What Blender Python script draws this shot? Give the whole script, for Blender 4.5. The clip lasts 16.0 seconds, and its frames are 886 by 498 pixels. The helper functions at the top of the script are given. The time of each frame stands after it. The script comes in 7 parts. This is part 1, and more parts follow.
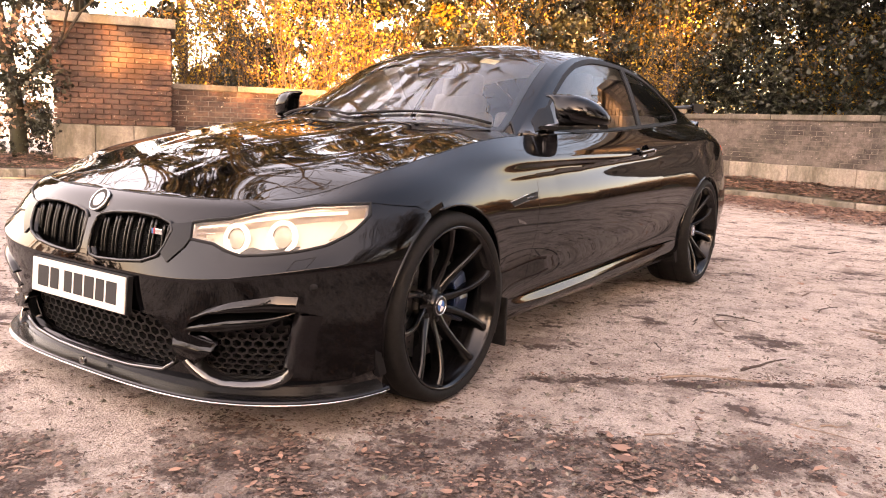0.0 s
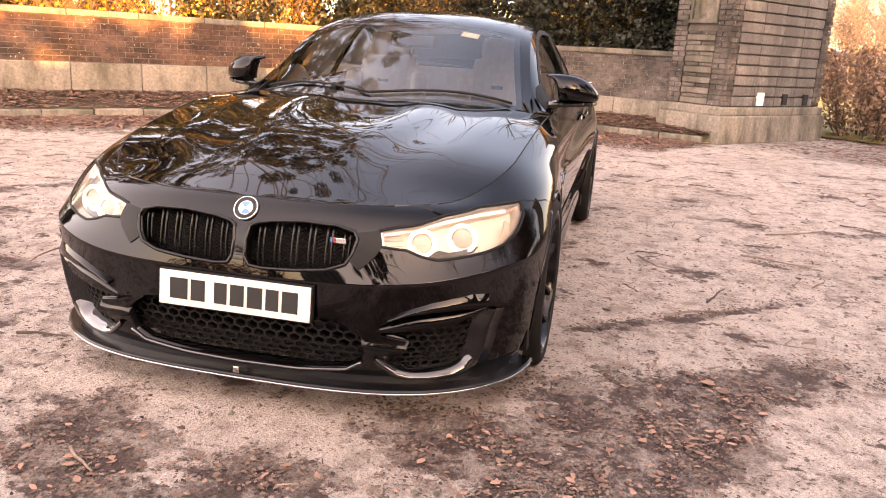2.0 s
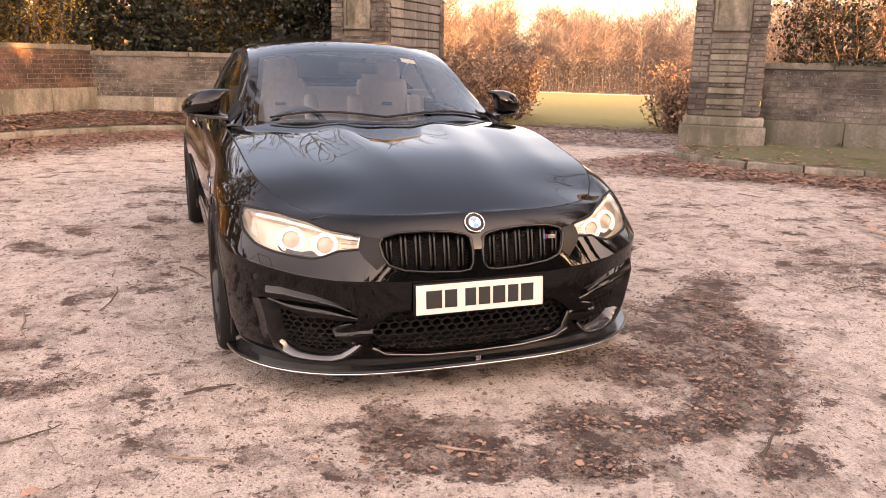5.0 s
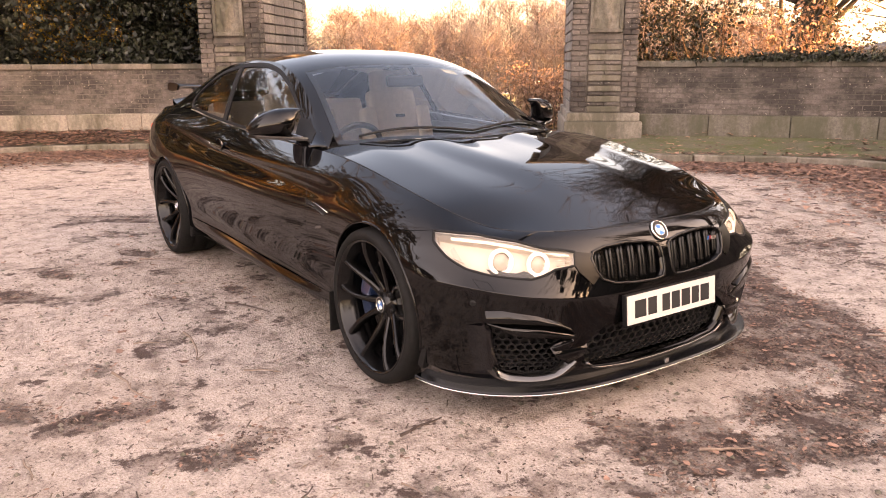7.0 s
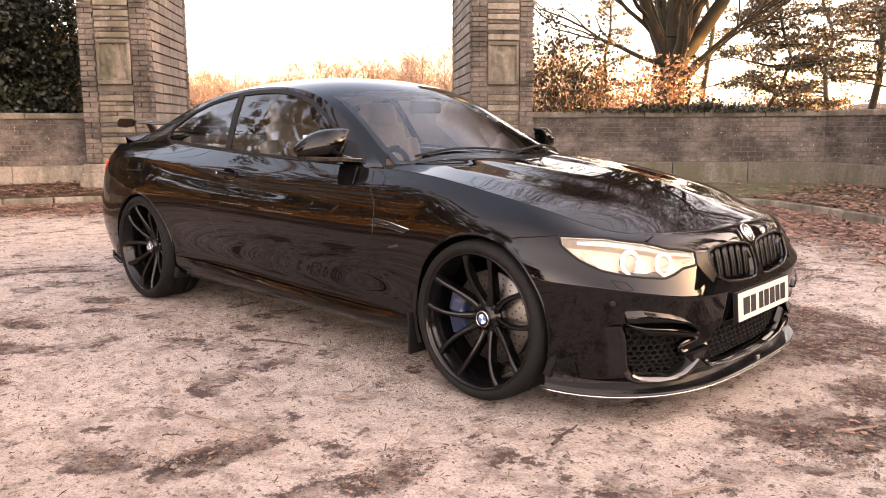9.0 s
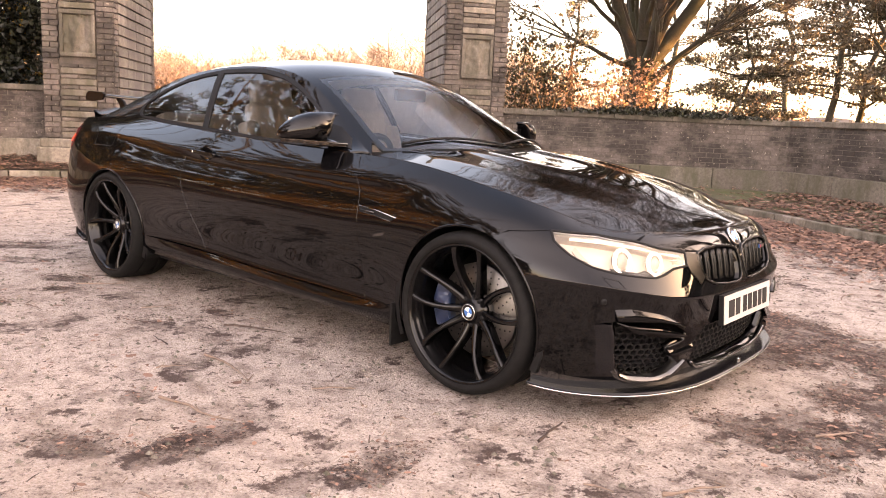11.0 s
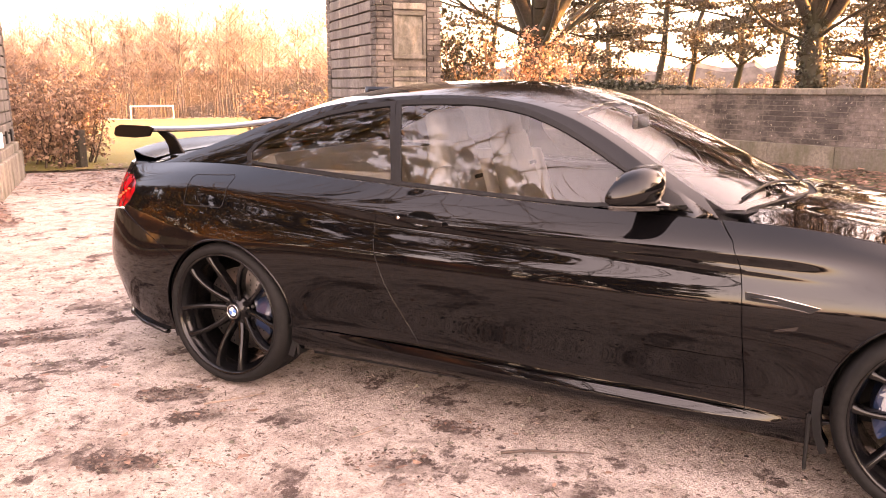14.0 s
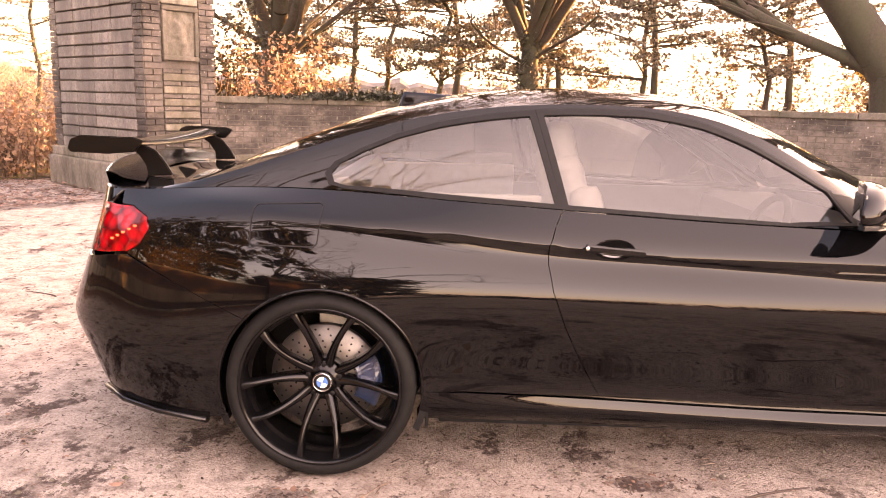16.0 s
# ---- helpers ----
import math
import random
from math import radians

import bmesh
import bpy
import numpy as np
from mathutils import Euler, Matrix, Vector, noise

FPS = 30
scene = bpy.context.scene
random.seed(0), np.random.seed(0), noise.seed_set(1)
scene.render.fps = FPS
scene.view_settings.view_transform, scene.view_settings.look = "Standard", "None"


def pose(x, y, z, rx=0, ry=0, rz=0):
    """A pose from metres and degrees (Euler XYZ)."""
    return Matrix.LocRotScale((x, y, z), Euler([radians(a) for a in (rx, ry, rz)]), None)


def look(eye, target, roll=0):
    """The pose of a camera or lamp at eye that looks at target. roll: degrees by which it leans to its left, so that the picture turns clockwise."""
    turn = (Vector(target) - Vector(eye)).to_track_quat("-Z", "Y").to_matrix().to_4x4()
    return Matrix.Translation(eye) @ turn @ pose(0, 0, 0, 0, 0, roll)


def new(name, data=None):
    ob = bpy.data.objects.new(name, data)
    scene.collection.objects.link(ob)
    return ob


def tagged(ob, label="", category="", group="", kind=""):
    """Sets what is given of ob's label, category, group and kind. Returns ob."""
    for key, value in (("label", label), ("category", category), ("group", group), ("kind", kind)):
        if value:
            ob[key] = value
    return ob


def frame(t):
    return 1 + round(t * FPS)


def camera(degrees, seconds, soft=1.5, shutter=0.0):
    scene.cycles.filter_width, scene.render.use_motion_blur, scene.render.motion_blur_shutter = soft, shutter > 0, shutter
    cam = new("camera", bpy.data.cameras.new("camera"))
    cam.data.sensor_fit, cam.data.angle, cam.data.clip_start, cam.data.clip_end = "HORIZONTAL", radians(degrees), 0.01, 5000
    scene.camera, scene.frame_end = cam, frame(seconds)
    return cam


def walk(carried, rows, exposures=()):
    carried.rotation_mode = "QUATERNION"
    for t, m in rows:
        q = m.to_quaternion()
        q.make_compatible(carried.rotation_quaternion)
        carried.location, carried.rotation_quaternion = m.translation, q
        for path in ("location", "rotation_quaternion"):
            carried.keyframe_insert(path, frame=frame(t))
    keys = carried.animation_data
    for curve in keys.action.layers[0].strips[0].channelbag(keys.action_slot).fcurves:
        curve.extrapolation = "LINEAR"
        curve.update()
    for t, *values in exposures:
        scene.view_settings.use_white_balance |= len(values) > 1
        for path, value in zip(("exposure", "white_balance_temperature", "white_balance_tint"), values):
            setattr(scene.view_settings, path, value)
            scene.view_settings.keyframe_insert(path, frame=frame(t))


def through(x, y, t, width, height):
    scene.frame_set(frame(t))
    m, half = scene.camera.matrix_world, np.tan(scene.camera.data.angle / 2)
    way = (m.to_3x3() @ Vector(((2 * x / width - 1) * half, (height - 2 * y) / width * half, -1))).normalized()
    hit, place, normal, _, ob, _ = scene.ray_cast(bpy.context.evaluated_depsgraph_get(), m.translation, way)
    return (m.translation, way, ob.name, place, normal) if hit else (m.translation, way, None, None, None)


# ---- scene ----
cam = camera(59.4, 16.0, soft=1.0)
PATH = [
    (0, (2.161, 2.323, 0.94), (0.525, 1.216, 0.624), 2.3),
    (0.5, (2.315, 2.156, 1.056), (0.597, 1.208, 0.67), 3.0),
    (1, (2.467, 1.878, 1.092), (0.671, 1.116, 0.653), 3.5),
    (1.5, (2.682, 1.531, 1.124), (0.834, 0.93, 0.648), 3.4),
    (2, (2.934, 1.146, 1.189), (1.046, 0.722, 0.685), 3.3),
    (2.5, (3.116, 0.756, 1.195), (1.197, 0.496, 0.695), 3.1),
    (3, (3.306, 0.42, 1.217), (1.367, 0.344, 0.732), 2.7),
    (3.2, (3.373, 0.249, 1.197), (1.43, 0.284, 0.725), 3.2),
    (5.3, (3.418, -1.328, 1.282), (1.62, -0.594, 0.805), 0.4),
    (5.5, (3.334, -1.475, 1.293), (1.555, -0.695, 0.815), -0.0),
    (6, (3.161, -1.827, 1.287), (1.439, -0.927, 0.812), -0.5),
    (6.5, (2.969, -2.142, 1.313), (1.311, -1.128, 0.841), -0.3),
    (7, (2.697, -2.409, 1.302), (1.098, -1.302, 0.837), -0.3),
    (7.5, (2.494, -2.69, 1.296), (0.969, -1.475, 0.849), -0.3),
    (8, (2.323, -2.941, 1.274), (0.867, -1.635, 0.857), -0.4),
    (8.5, (2.114, -3.109, 1.206), (0.719, -1.722, 0.846), -0.6),
    (8.7, (2.049, -3.16, 1.161), (0.677, -1.742, 0.837), -0.6),
    (10.8, (1.897, -3.279, 0.958), (0.623, -1.77, 0.639), 2.2),
    (11, (1.87, -3.246, 1.078), (0.598, -1.738, 0.751), 2.7),
    (11.5, (1.683, -3.305, 1.284), (0.429, -1.794, 0.902), 2.5),
    (12, (1.376, -3.398, 1.367), (0.155, -1.864, 0.973), 1.6),
    (12.5, (0.969, -3.414, 1.386), (-0.204, -1.843, 0.991), 0.7),
    (13, (0.516, -3.514, 1.355), (-0.584, -1.891, 0.962), -0.1),
    (13.5, (0.072, -3.598, 1.361), (-0.903, -1.899, 0.959), -0.0),
    (14, (-0.409, -3.572, 1.362), (-1.267, -1.814, 0.951), -0.1),
    (14.5, (-0.87, -3.6, 1.337), (-1.582, -1.775, 0.932), 0.3),
    (15, (-1.33, -3.576, 1.3), (-1.862, -1.688, 0.908), 0.6),
    (15.5, (-1.866, -3.548, 1.317), (-2.194, -1.61, 0.949), 1.2),
    (16, (-2.363, -3.48, 1.322), (-2.389, -1.515, 0.949), 1.5),
]
walk(cam, [(t, look(eye, target, roll)) for t, eye, target, roll in PATH], [(0, 4.48, 9000, 33), (3, 4.30, 9200, 35), (5.5, 4.16, 9300, 33), (8.5, 4.31, 9200, 32), (11, 4.35, 8900, 31), (12.5, 4.59, 9000, 35), (13, 4.67, 9200, 37), (14, 5.02, 10200, 44), (14.5, 5.11, 10600, 47), (16, 5.02, 10600, 45)])

# ---- world, sun ----
SUN_DIR = Vector((0.82, 0.57, 0.135)).normalized()
world = bpy.data.worlds.new("world")
scene.world = world
world.use_nodes = True
wn, wl = world.node_tree.nodes, world.node_tree.links
wn.clear()
sky = wn.new("ShaderNodeTexSky")
sky.sky_type = "NISHITA"
sky.sun_disc = False
sky.sun_elevation = math.asin(SUN_DIR.z)
sky.sun_rotation = math.atan2(SUN_DIR.x, SUN_DIR.y)
sky.altitude, sky.air_density, sky.dust_density, sky.ozone_density = 60, 0.95, 1.8, 1.2
wbg = wn.new("ShaderNodeBackground")
wbg.inputs["Strength"].default_value = 0.075
wout = wn.new("ShaderNodeOutputWorld")
haze = wn.new("ShaderNodeMix")
haze.data_type, haze.blend_type = "RGBA", "ADD"
haze.inputs["Factor"].default_value = 1.0
toward = wn.new("ShaderNodeTexCoord")
axes = wn.new("ShaderNodeSeparateXYZ")
wl.new(toward.outputs["Generated"], axes.inputs[0])


def sky_side(direction):
    d = wn.new("ShaderNodeVectorMath")
    d.operation = "DOT_PRODUCT"
    d.inputs[1].default_value = direction
    wl.new(toward.outputs["Generated"], d.inputs[0])
    return d.outputs["Value"]


def sky_ramp(source, stops):
    r = wn.new("ShaderNodeValToRGB")
    e = r.color_ramp.elements
    while len(e) < len(stops):
        e.new(0.5)
    for k, (at, tone) in zip(e, stops):
        k.position, k.color = at, (*tone, 1)
    wl.new(source, r.inputs[0])
    return r.outputs[0]


def sky_add(a, b):
    x = wn.new("ShaderNodeMix")
    x.data_type, x.blend_type = "RGBA", "ADD"
    x.inputs["Factor"].default_value = 1.0
    wl.new(a, x.inputs["A"])
    wl.new(b, x.inputs["B"])
    return x.outputs["Result"]


# mist, warm along the horizon; a wide pale glow on the sun's side; high pink cloud lit from across the sky
mist = sky_ramp(axes.outputs["Z"], ((0.0, (0.90, 0.70, 0.57)), (0.20, (0.56, 0.46, 0.41)), (0.44, (0.075, 0.074, 0.090)), (1.0, (0.020, 0.024, 0.038))))
aureole = sky_ramp(sky_side(SUN_DIR), ((0.0, (0.022, 0.024, 0.034)), (0.30, (0.38, 0.35, 0.34)), (0.65, (1.6, 1.45, 1.32)), (1.0, (4.0, 3.4, 2.8))))
cloud = sky_ramp(sky_side(Vector((0.18, -0.92, 0.34)).normalized()), ((0.05, (0, 0, 0)), (0.40, (0.29, 0.285, 0.29)), (0.75, (1.40, 1.36, 1.38)), (1.0, (2.5, 2.42, 2.44))))
wl.new(sky_add(sky_add(mist, aureole), cloud), haze.inputs["B"])
wl.new(sky.outputs[0], haze.inputs["A"])
wl.new(haze.outputs["Result"], wbg.inputs[0])
wl.new(wbg.outputs[0], wout.inputs[0])

sun_data = bpy.data.lights.new("sun", "SUN")
sun_data.energy, sun_data.angle, sun_data.color = 2.4, radians(0.6), (1.0, 0.54, 0.19)
sun = new("sun", sun_data)
sun.matrix_world = look(SUN_DIR * 60, (0, 0, 0))


# ---- materials ----
def material(name):
    m = bpy.data.materials.new(name)
    m.use_nodes = True
    n, l = m.node_tree.nodes, m.node_tree.links
    b = n["Principled BSDF"]
    return m, n, l, b


def noise_tex(n, l, scale, detail=6, rough=0.6, coords="Object", stretch=None):
    tc = n.new("ShaderNodeTexCoord")
    t = n.new("ShaderNodeTexNoise")
    t.inputs["Scale"].default_value, t.inputs["Detail"].default_value, t.inputs["Roughness"].default_value = scale, detail, rough
    if coords == "World":
        geo = n.new("ShaderNodeNewGeometry")
        src = geo.outputs["Position"]
    else:
        src = tc.outputs[coords]
    if stretch:
        mp = n.new("ShaderNodeMapping")
        mp.inputs["Scale"].default_value = stretch
        l.new(src, mp.inputs[0])
        l.new(mp.outputs[0], t.inputs["Vector"])
    else:
        l.new(src, t.inputs["Vector"])
    return t


def ramp(n, l, source, stops):
    r = n.new("ShaderNodeValToRGB")
    e = r.color_ramp.elements
    while len(e) < len(stops):
        e.new(0.5)
    for k, (p, c) in zip(e, stops):
        k.position, k.color = p, (*c, 1)
    l.new(source, r.inputs[0])
    return r


def mix(n, l, kind, fac, a, b):
    x = n.new("ShaderNodeMix")
    x.data_type, x.blend_type = "RGBA", kind
    for sock, v in ((x.inputs["Factor"], fac), (x.inputs["A"], a), (x.inputs["B"], b)):
        if isinstance(v, (int, float)):
            sock.default_value = v
        elif isinstance(v, tuple):
            sock.default_value = (*v, 1)
        else:
            l.new(v, sock)
    return x.outputs["Result"]


def bump(n, l, b, height, strength, distance):
    u = n.new("ShaderNodeBump")
    u.inputs["Strength"].default_value, u.inputs["Distance"].default_value = strength, distance
    l.new(height, u.inputs["Height"])
    l.new(u.outputs[0], b.inputs["Normal"])
    return u


def plain(name, colour, rough=0.5, metal=0.0, vary=0.15, scale=30, coat=0.0, bumpy=0.0):
    """A surface of one colour with fine variation of tone and gloss."""
    m, n, l, b = material(name)
    t = noise_tex(n, l, scale)
    lo = tuple(c * (1 - vary) for c in colour)
    hi = tuple(min(1, c * (1 + vary)) for c in colour)
    r = ramp(n, l, t.outputs[0], [(0.3, lo), (0.7, hi)])
    l.new(r.outputs[0], b.inputs["Base Color"])
    b.inputs["Roughness"].default_value, b.inputs["Metallic"].default_value = rough, metal
    b.inputs["Coat Weight"].default_value = coat
    if bumpy:
        bump(n, l, b, t.outputs[0], bumpy, 0.01)
    return m


def glow(name, colour, strength, base=(0.8, 0.8, 0.8), rough=0.2):
    m, n, l, b = material(name)
    b.inputs["Base Color"].default_value = (*base, 1)
    b.inputs["Roughness"].default_value = rough
    b.inputs["Emission Color"].default_value = (*colour, 1)
    b.inputs["Emission Strength"].default_value = strength
    return m


def random_tint(n, l, spread, islands=False):
    """A grey factor that differs from piece to piece."""
    if islands:
        g = n.new("ShaderNodeNewGeometry")
        src = g.outputs["Random Per Island"]
    else:
        g = n.new("ShaderNodeObjectInfo")
        src = g.outputs["Random"]
    r = ramp(n, l, src, [(0.0, (1 - spread,) * 3), (1.0, (1 + spread * 0.6,) * 3)])
    return r.outputs[0]


# leaf mould trodden into the gravel: centre, half-length, half-width, turn, strength
MOULD_FRONT = ((1.07, -.43, .40, .15, -13, .30), (1.21, -.22, .34, .17, -17, .30), (1.33, .18, .34, .24, 55, .28), (1.25, -.64, .2, .11, 25, .30), (.38, 1.22, .62, .46, 135, .27), (-.15, 1.9, .55, .26, 128, .22),
               (.74, .64, .34, .24, 70, .22), (.95, .98, .6, .5, 60, .17), (-.35, 3.0, .9, .4, 128, .14), (-.95, 1.72, 1.3, .07, 129, .22), (-2.03, 2.1, .3, .05, 74, .28),
               (0.25, 1.52, 0.45, 0.3, 150, 0.3), (0.70, 1.42, 0.4, 0.26, 130, 0.3), (1.04, 1.05, 0.34, 0.24, 120, 0.3), (1.29, 0.82, 0.3, 0.2, 60, 0.3), (1.33, 0.52, 0.3, 0.14, 70, 0.28), (1.14, 0.31, 0.26, 0.14, 75, 0.3), (1.49, 0.09, 0.2, 0.1, 70, 0.28), (1.65, 0.76, 0.24, 0.14, 110, 0.28), (1.31, -0.25, 0.26, 0.16, 60, 0.28))
MOULD_FLANK = ((-.29, -1.92, .33, .13, 90, .36), (-.49, -2.19, .24, .13, 28, .34), (.265, -1.585, .24, .14, 97, .34), (-2.25, -1.97, .28, .15, 35, .34), (-2.63, -1.72, .2, .11, 20, .34), (-1.70, -2.20, .15, .1, 30, .32),
               (-2.96, -1.14, .2, .1, 40, .32), (-2.67, -1.25, .15, .09, 30, .30), (-4.16, -.84, .36, .13, 45, .30), (-1.65, -.90, .2, .09, 0, .26), (-1.77, -1.28, .18, .1, 30, .26), (-.8, -1.82, .1, .08, 0, .32), (-4.36, -.76, .9, .07, 52, .26))
MOULD = MOULD_FRONT + MOULD_FLANK
MOULD_FAR = ((-9.5, .4, 1.3, .6, 70, .24), (-9.9, -1.3, 1.3, .6, 95, .24), (-8.9, -2.9, 1.3, .6, 140, .24), (-6.8, -4.8, 1.8, .6, 138, .22), (-4.6, 5.0, 1.2, .6, 20, .24), (-3.1, 6.0, 1.3, .6, 45, .24), (-1.4, 6.2, 1.3, .6, -30, .24), (.8, 4.7, 1.9, .6, -36, .24), (3.4, 3.0, 1.8, .6, -36, .2), (-11.0, 6.6, 3.2, 1.3, 49, .22), (-8.4, 5.2, 1.6, .5, 49, .16))


def ground_material():
    m, n, l, b = material("packed_gravel")
    fine = noise_tex(n, l, 95, 8, 0.78)
    mid = noise_tex(n, l, 7, 8, 0.7)
    big = noise_tex(n, l, 0.55, 6, 0.62)
    c1 = ramp(n, l, fine.outputs[0], [(0.33, (0.115, 0.086, 0.074)), (0.41, (0.345, 0.277, 0.242)), (0.50, (0.485, 0.408, 0.360)), (0.64, (0.62, 0.545, 0.495))])
    c2 = ramp(n, l, mid.outputs[0], [(0.36, (0.42, 0.38, 0.355)), (0.53, (1, 1, 1))])
    c = mix(n, l, "MULTIPLY", 0.8, c1.outputs[0], c2.outputs[0])
    # worn, darker strips of leaf mould trodden into the gravel
    patch = noise_tex(n, l, 2.6, 10, 0.74, stretch=(1.0, 0.8, 1))
    stir = n.new("ShaderNodeMath")
    stir.operation = "MULTIPLY_ADD"
    stir.inputs[1].default_value, stir.inputs[2].default_value = 1.5, -0.27
    l.new(patch.outputs[0], stir.inputs[0])
    wet = stir.outputs[0]
    for cx, cy, rx, ry, turn, k in MOULD + MOULD_FAR:
        tcm = n.new("ShaderNodeTexCoord")
        mp = n.new("ShaderNodeMapping")
        mp.vector_type = "TEXTURE"
        mp.inputs["Location"].default_value, mp.inputs["Rotation"].default_value, mp.inputs["Scale"].default_value = (cx, cy, 0), (0, 0, radians(turn)), (rx, ry, 1)
        gr = n.new("ShaderNodeTexGradient")
        gr.gradient_type = "SPHERICAL"
        l.new(tcm.outputs["Object"], mp.inputs[0])
        l.new(mp.outputs[0], gr.inputs[0])
        ma = n.new("ShaderNodeMath")
        ma.operation = "MULTIPLY_ADD"
        ma.inputs[1].default_value = k
        l.new(gr.outputs[1], ma.inputs[0])
        l.new(wet, ma.inputs[2])
        wet = ma.outputs[0]
    gr2 = n.new("ShaderNodeMath")
    gr2.operation = "MULTIPLY_ADD"
    gr2.inputs[1].default_value = 0.22
    l.new(fine.outputs[0], gr2.inputs[0])
    l.new(wet, gr2.inputs[2])
    wet = gr2.outputs[0]
    mask = ramp(n, l, wet, [(0.665, (0, 0, 0)), (0.715, (1, 1, 1))])
    gate = ramp(n, l, mid.outputs[0], [(0.40, (0.14, 0.14, 0.14)), (0.53, (0.97, 0.97, 0.97))])
    mm = mix(n, l, "MULTIPLY", 1.0, mask.outputs[0], gate.outputs[0])
    c = mix(n, l, "MIX", mm, c, mix(n, l, "MULTIPLY", 1.0, c1.outputs[0], (0.105, 0.064, 0.056)))
    pit = noise_tex(n, l, 34, 6, 0.75)
    c = mix(n, l, "MIX", ramp(n, l, pit.outputs[0], [(0.575, (0, 0, 0)), (0.615, (0.9, 0.9, 0.9))]).outputs[0], c, (0.085, 0.058, 0.045))
    streak = noise_tex(n, l, 3.2, 9, 0.75, stretch=(1.0, 2.4, 1))
    c = mix(n, l, "MIX", ramp(n, l, streak.outputs[0], [(0.62, (0, 0, 0)), (0.665, (0.7, 0.7, 0.7))]).outputs[0], c, (0.11, 0.07, 0.055))
    damp = ramp(n, l, big.outputs[0], [(0.36, (0.80, 0.77, 0.75)), (0.52, (1, 1, 1))])
    c = mix(n, l, "MULTIPLY", 0.75, c, damp.outputs[0])
    l.new(c, b.inputs["Base Color"])
    b.inputs["Roughness"].default_value = 0.85
    vor = n.new("ShaderNodeTexVoronoi")
    vor.inputs["Scale"].default_value = 120
    tc = n.new("ShaderNodeTexCoord")
    l.new(tc.outputs["Object"], vor.inputs["Vector"])
    h = mix(n, l, "ADD", 0.5, fine.outputs[0], vor.outputs["Distance"])
    bump(n, l, b, h, 0.9, 0.02)
    return m


def brick_material(name, dark, light, moss, islands):
    m, n, l, b = material(name)
    t = noise_tex(n, l, 18, 8, 0.7, "World")
    big = noise_tex(n, l, 0.9, 6, 0.65, coords="World")
    c = ramp(n, l, t.outputs[0], [(0.28, dark), (0.72, light)]).outputs[0]
    c = mix(n, l, "MULTIPLY", 1.0, c, random_tint(n, l, 0.20, islands))
    k = ramp(n, l, big.outputs[0], [(0.45, (0, 0, 0)), (0.68, (1, 1, 1))])
    c = mix(n, l, "MIX", mix(n, l, "MULTIPLY", 1.0, k.outputs[0], (0.45, 0.45, 0.45)), c, moss)
    soot = noise_tex(n, l, 1.5, 8, 0.7, "World", stretch=(1, 1, 1.6))
    c = mix(n, l, "MULTIPLY", 0.85, c, ramp(n, l, soot.outputs[0], [(0.42, (0.20, 0.19, 0.19)), (0.57, (1, 1, 1))]).outputs[0])
    spot = noise_tex(n, l, 30, 3, 0.5, "World")
    c = mix(n, l, "MIX", ramp(n, l, spot.outputs[0], [(0.67, (0, 0, 0)), (0.71, (0.7, 0.7, 0.7))]).outputs[0], c, (0.40, 0.36, 0.29))
    l.new(c, b.inputs["Base Color"])
    b.inputs["Roughness"].default_value = 0.9
    bump(n, l, b, t.outputs[0], 0.6, 0.01)
    return m


def stone_material(name, dark, light, stain):
    m, n, l, b = material(name)
    t = noise_tex(n, l, 25, 8, 0.72, "World")
    s = noise_tex(n, l, 2.2, 8, 0.7, "World", stretch=(1, 1, 0.35))
    c = ramp(n, l, t.outputs[0], [(0.3, dark), (0.7, light)]).outputs[0]
    c = mix(n, l, "MULTIPLY", 1.0, c, random_tint(n, l, 0.28))
    k = ramp(n, l, s.outputs[0], [(0.42, (0, 0, 0)), (0.60, (0.85, 0.85, 0.85))])
    c = mix(n, l, "MIX", k.outputs[0], c, stain)
    l.new(c, b.inputs["Base Color"])
    b.inputs["Roughness"].default_value = 0.9
    bump(n, l, b, t.outputs[0], 0.55, 0.012)
    return m


def leaf_material(name, dark, light, rough=0.6, through=0.0):
    m, n, l, b = material(name)
    g = n.new("ShaderNodeNewGeometry")
    mid = tuple((a + c) / 2 for a, c in zip(dark, light))
    r = ramp(n, l, g.outputs["Random Per Island"], [(0.0, dark), (0.55, mid), (1.0, light)])
    l.new(r.outputs[0], b.inputs["Base Color"])
    b.inputs["Roughness"].default_value = rough
    if through:
        tr = n.new("ShaderNodeBsdfTranslucent")
        l.new(r.outputs[0], tr.inputs[0])
        ms = n.new("ShaderNodeMixShader")
        ms.inputs[0].default_value = through
        l.new(b.outputs[0], ms.inputs[1])
        l.new(tr.outputs[0], ms.inputs[2])
        l.new(ms.outputs[0], n["Material Output"].inputs["Surface"])
    return m


M_GROUND = ground_material()
M_BRICK_RED = brick_material("weathered_red_brick", (0.038, 0.022, 0.017), (0.162, 0.075, 0.048), (0.085, 0.072, 0.060), False)
M_BRICK_GREY = brick_material("sooty_brown_brick", (0.070, 0.058, 0.051), (0.178, 0.148, 0.130), (0.082, 0.076, 0.060), False)
M_BRICK_GREY_J = brick_material("sooty_brown_brick_joined", (0.070, 0.058, 0.051), (0.178, 0.148, 0.130), (0.082, 0.076, 0.060), True)
M_BRICK_RED_J = brick_material("weathered_red_brick_joined", (0.038, 0.022, 0.017), (0.162, 0.075, 0.048), (0.085, 0.072, 0.060), True)
M_MORTAR = stone_material("old_mortar", (0.095, 0.080, 0.068), (0.185, 0.156, 0.135), (0.055, 0.048, 0.040))
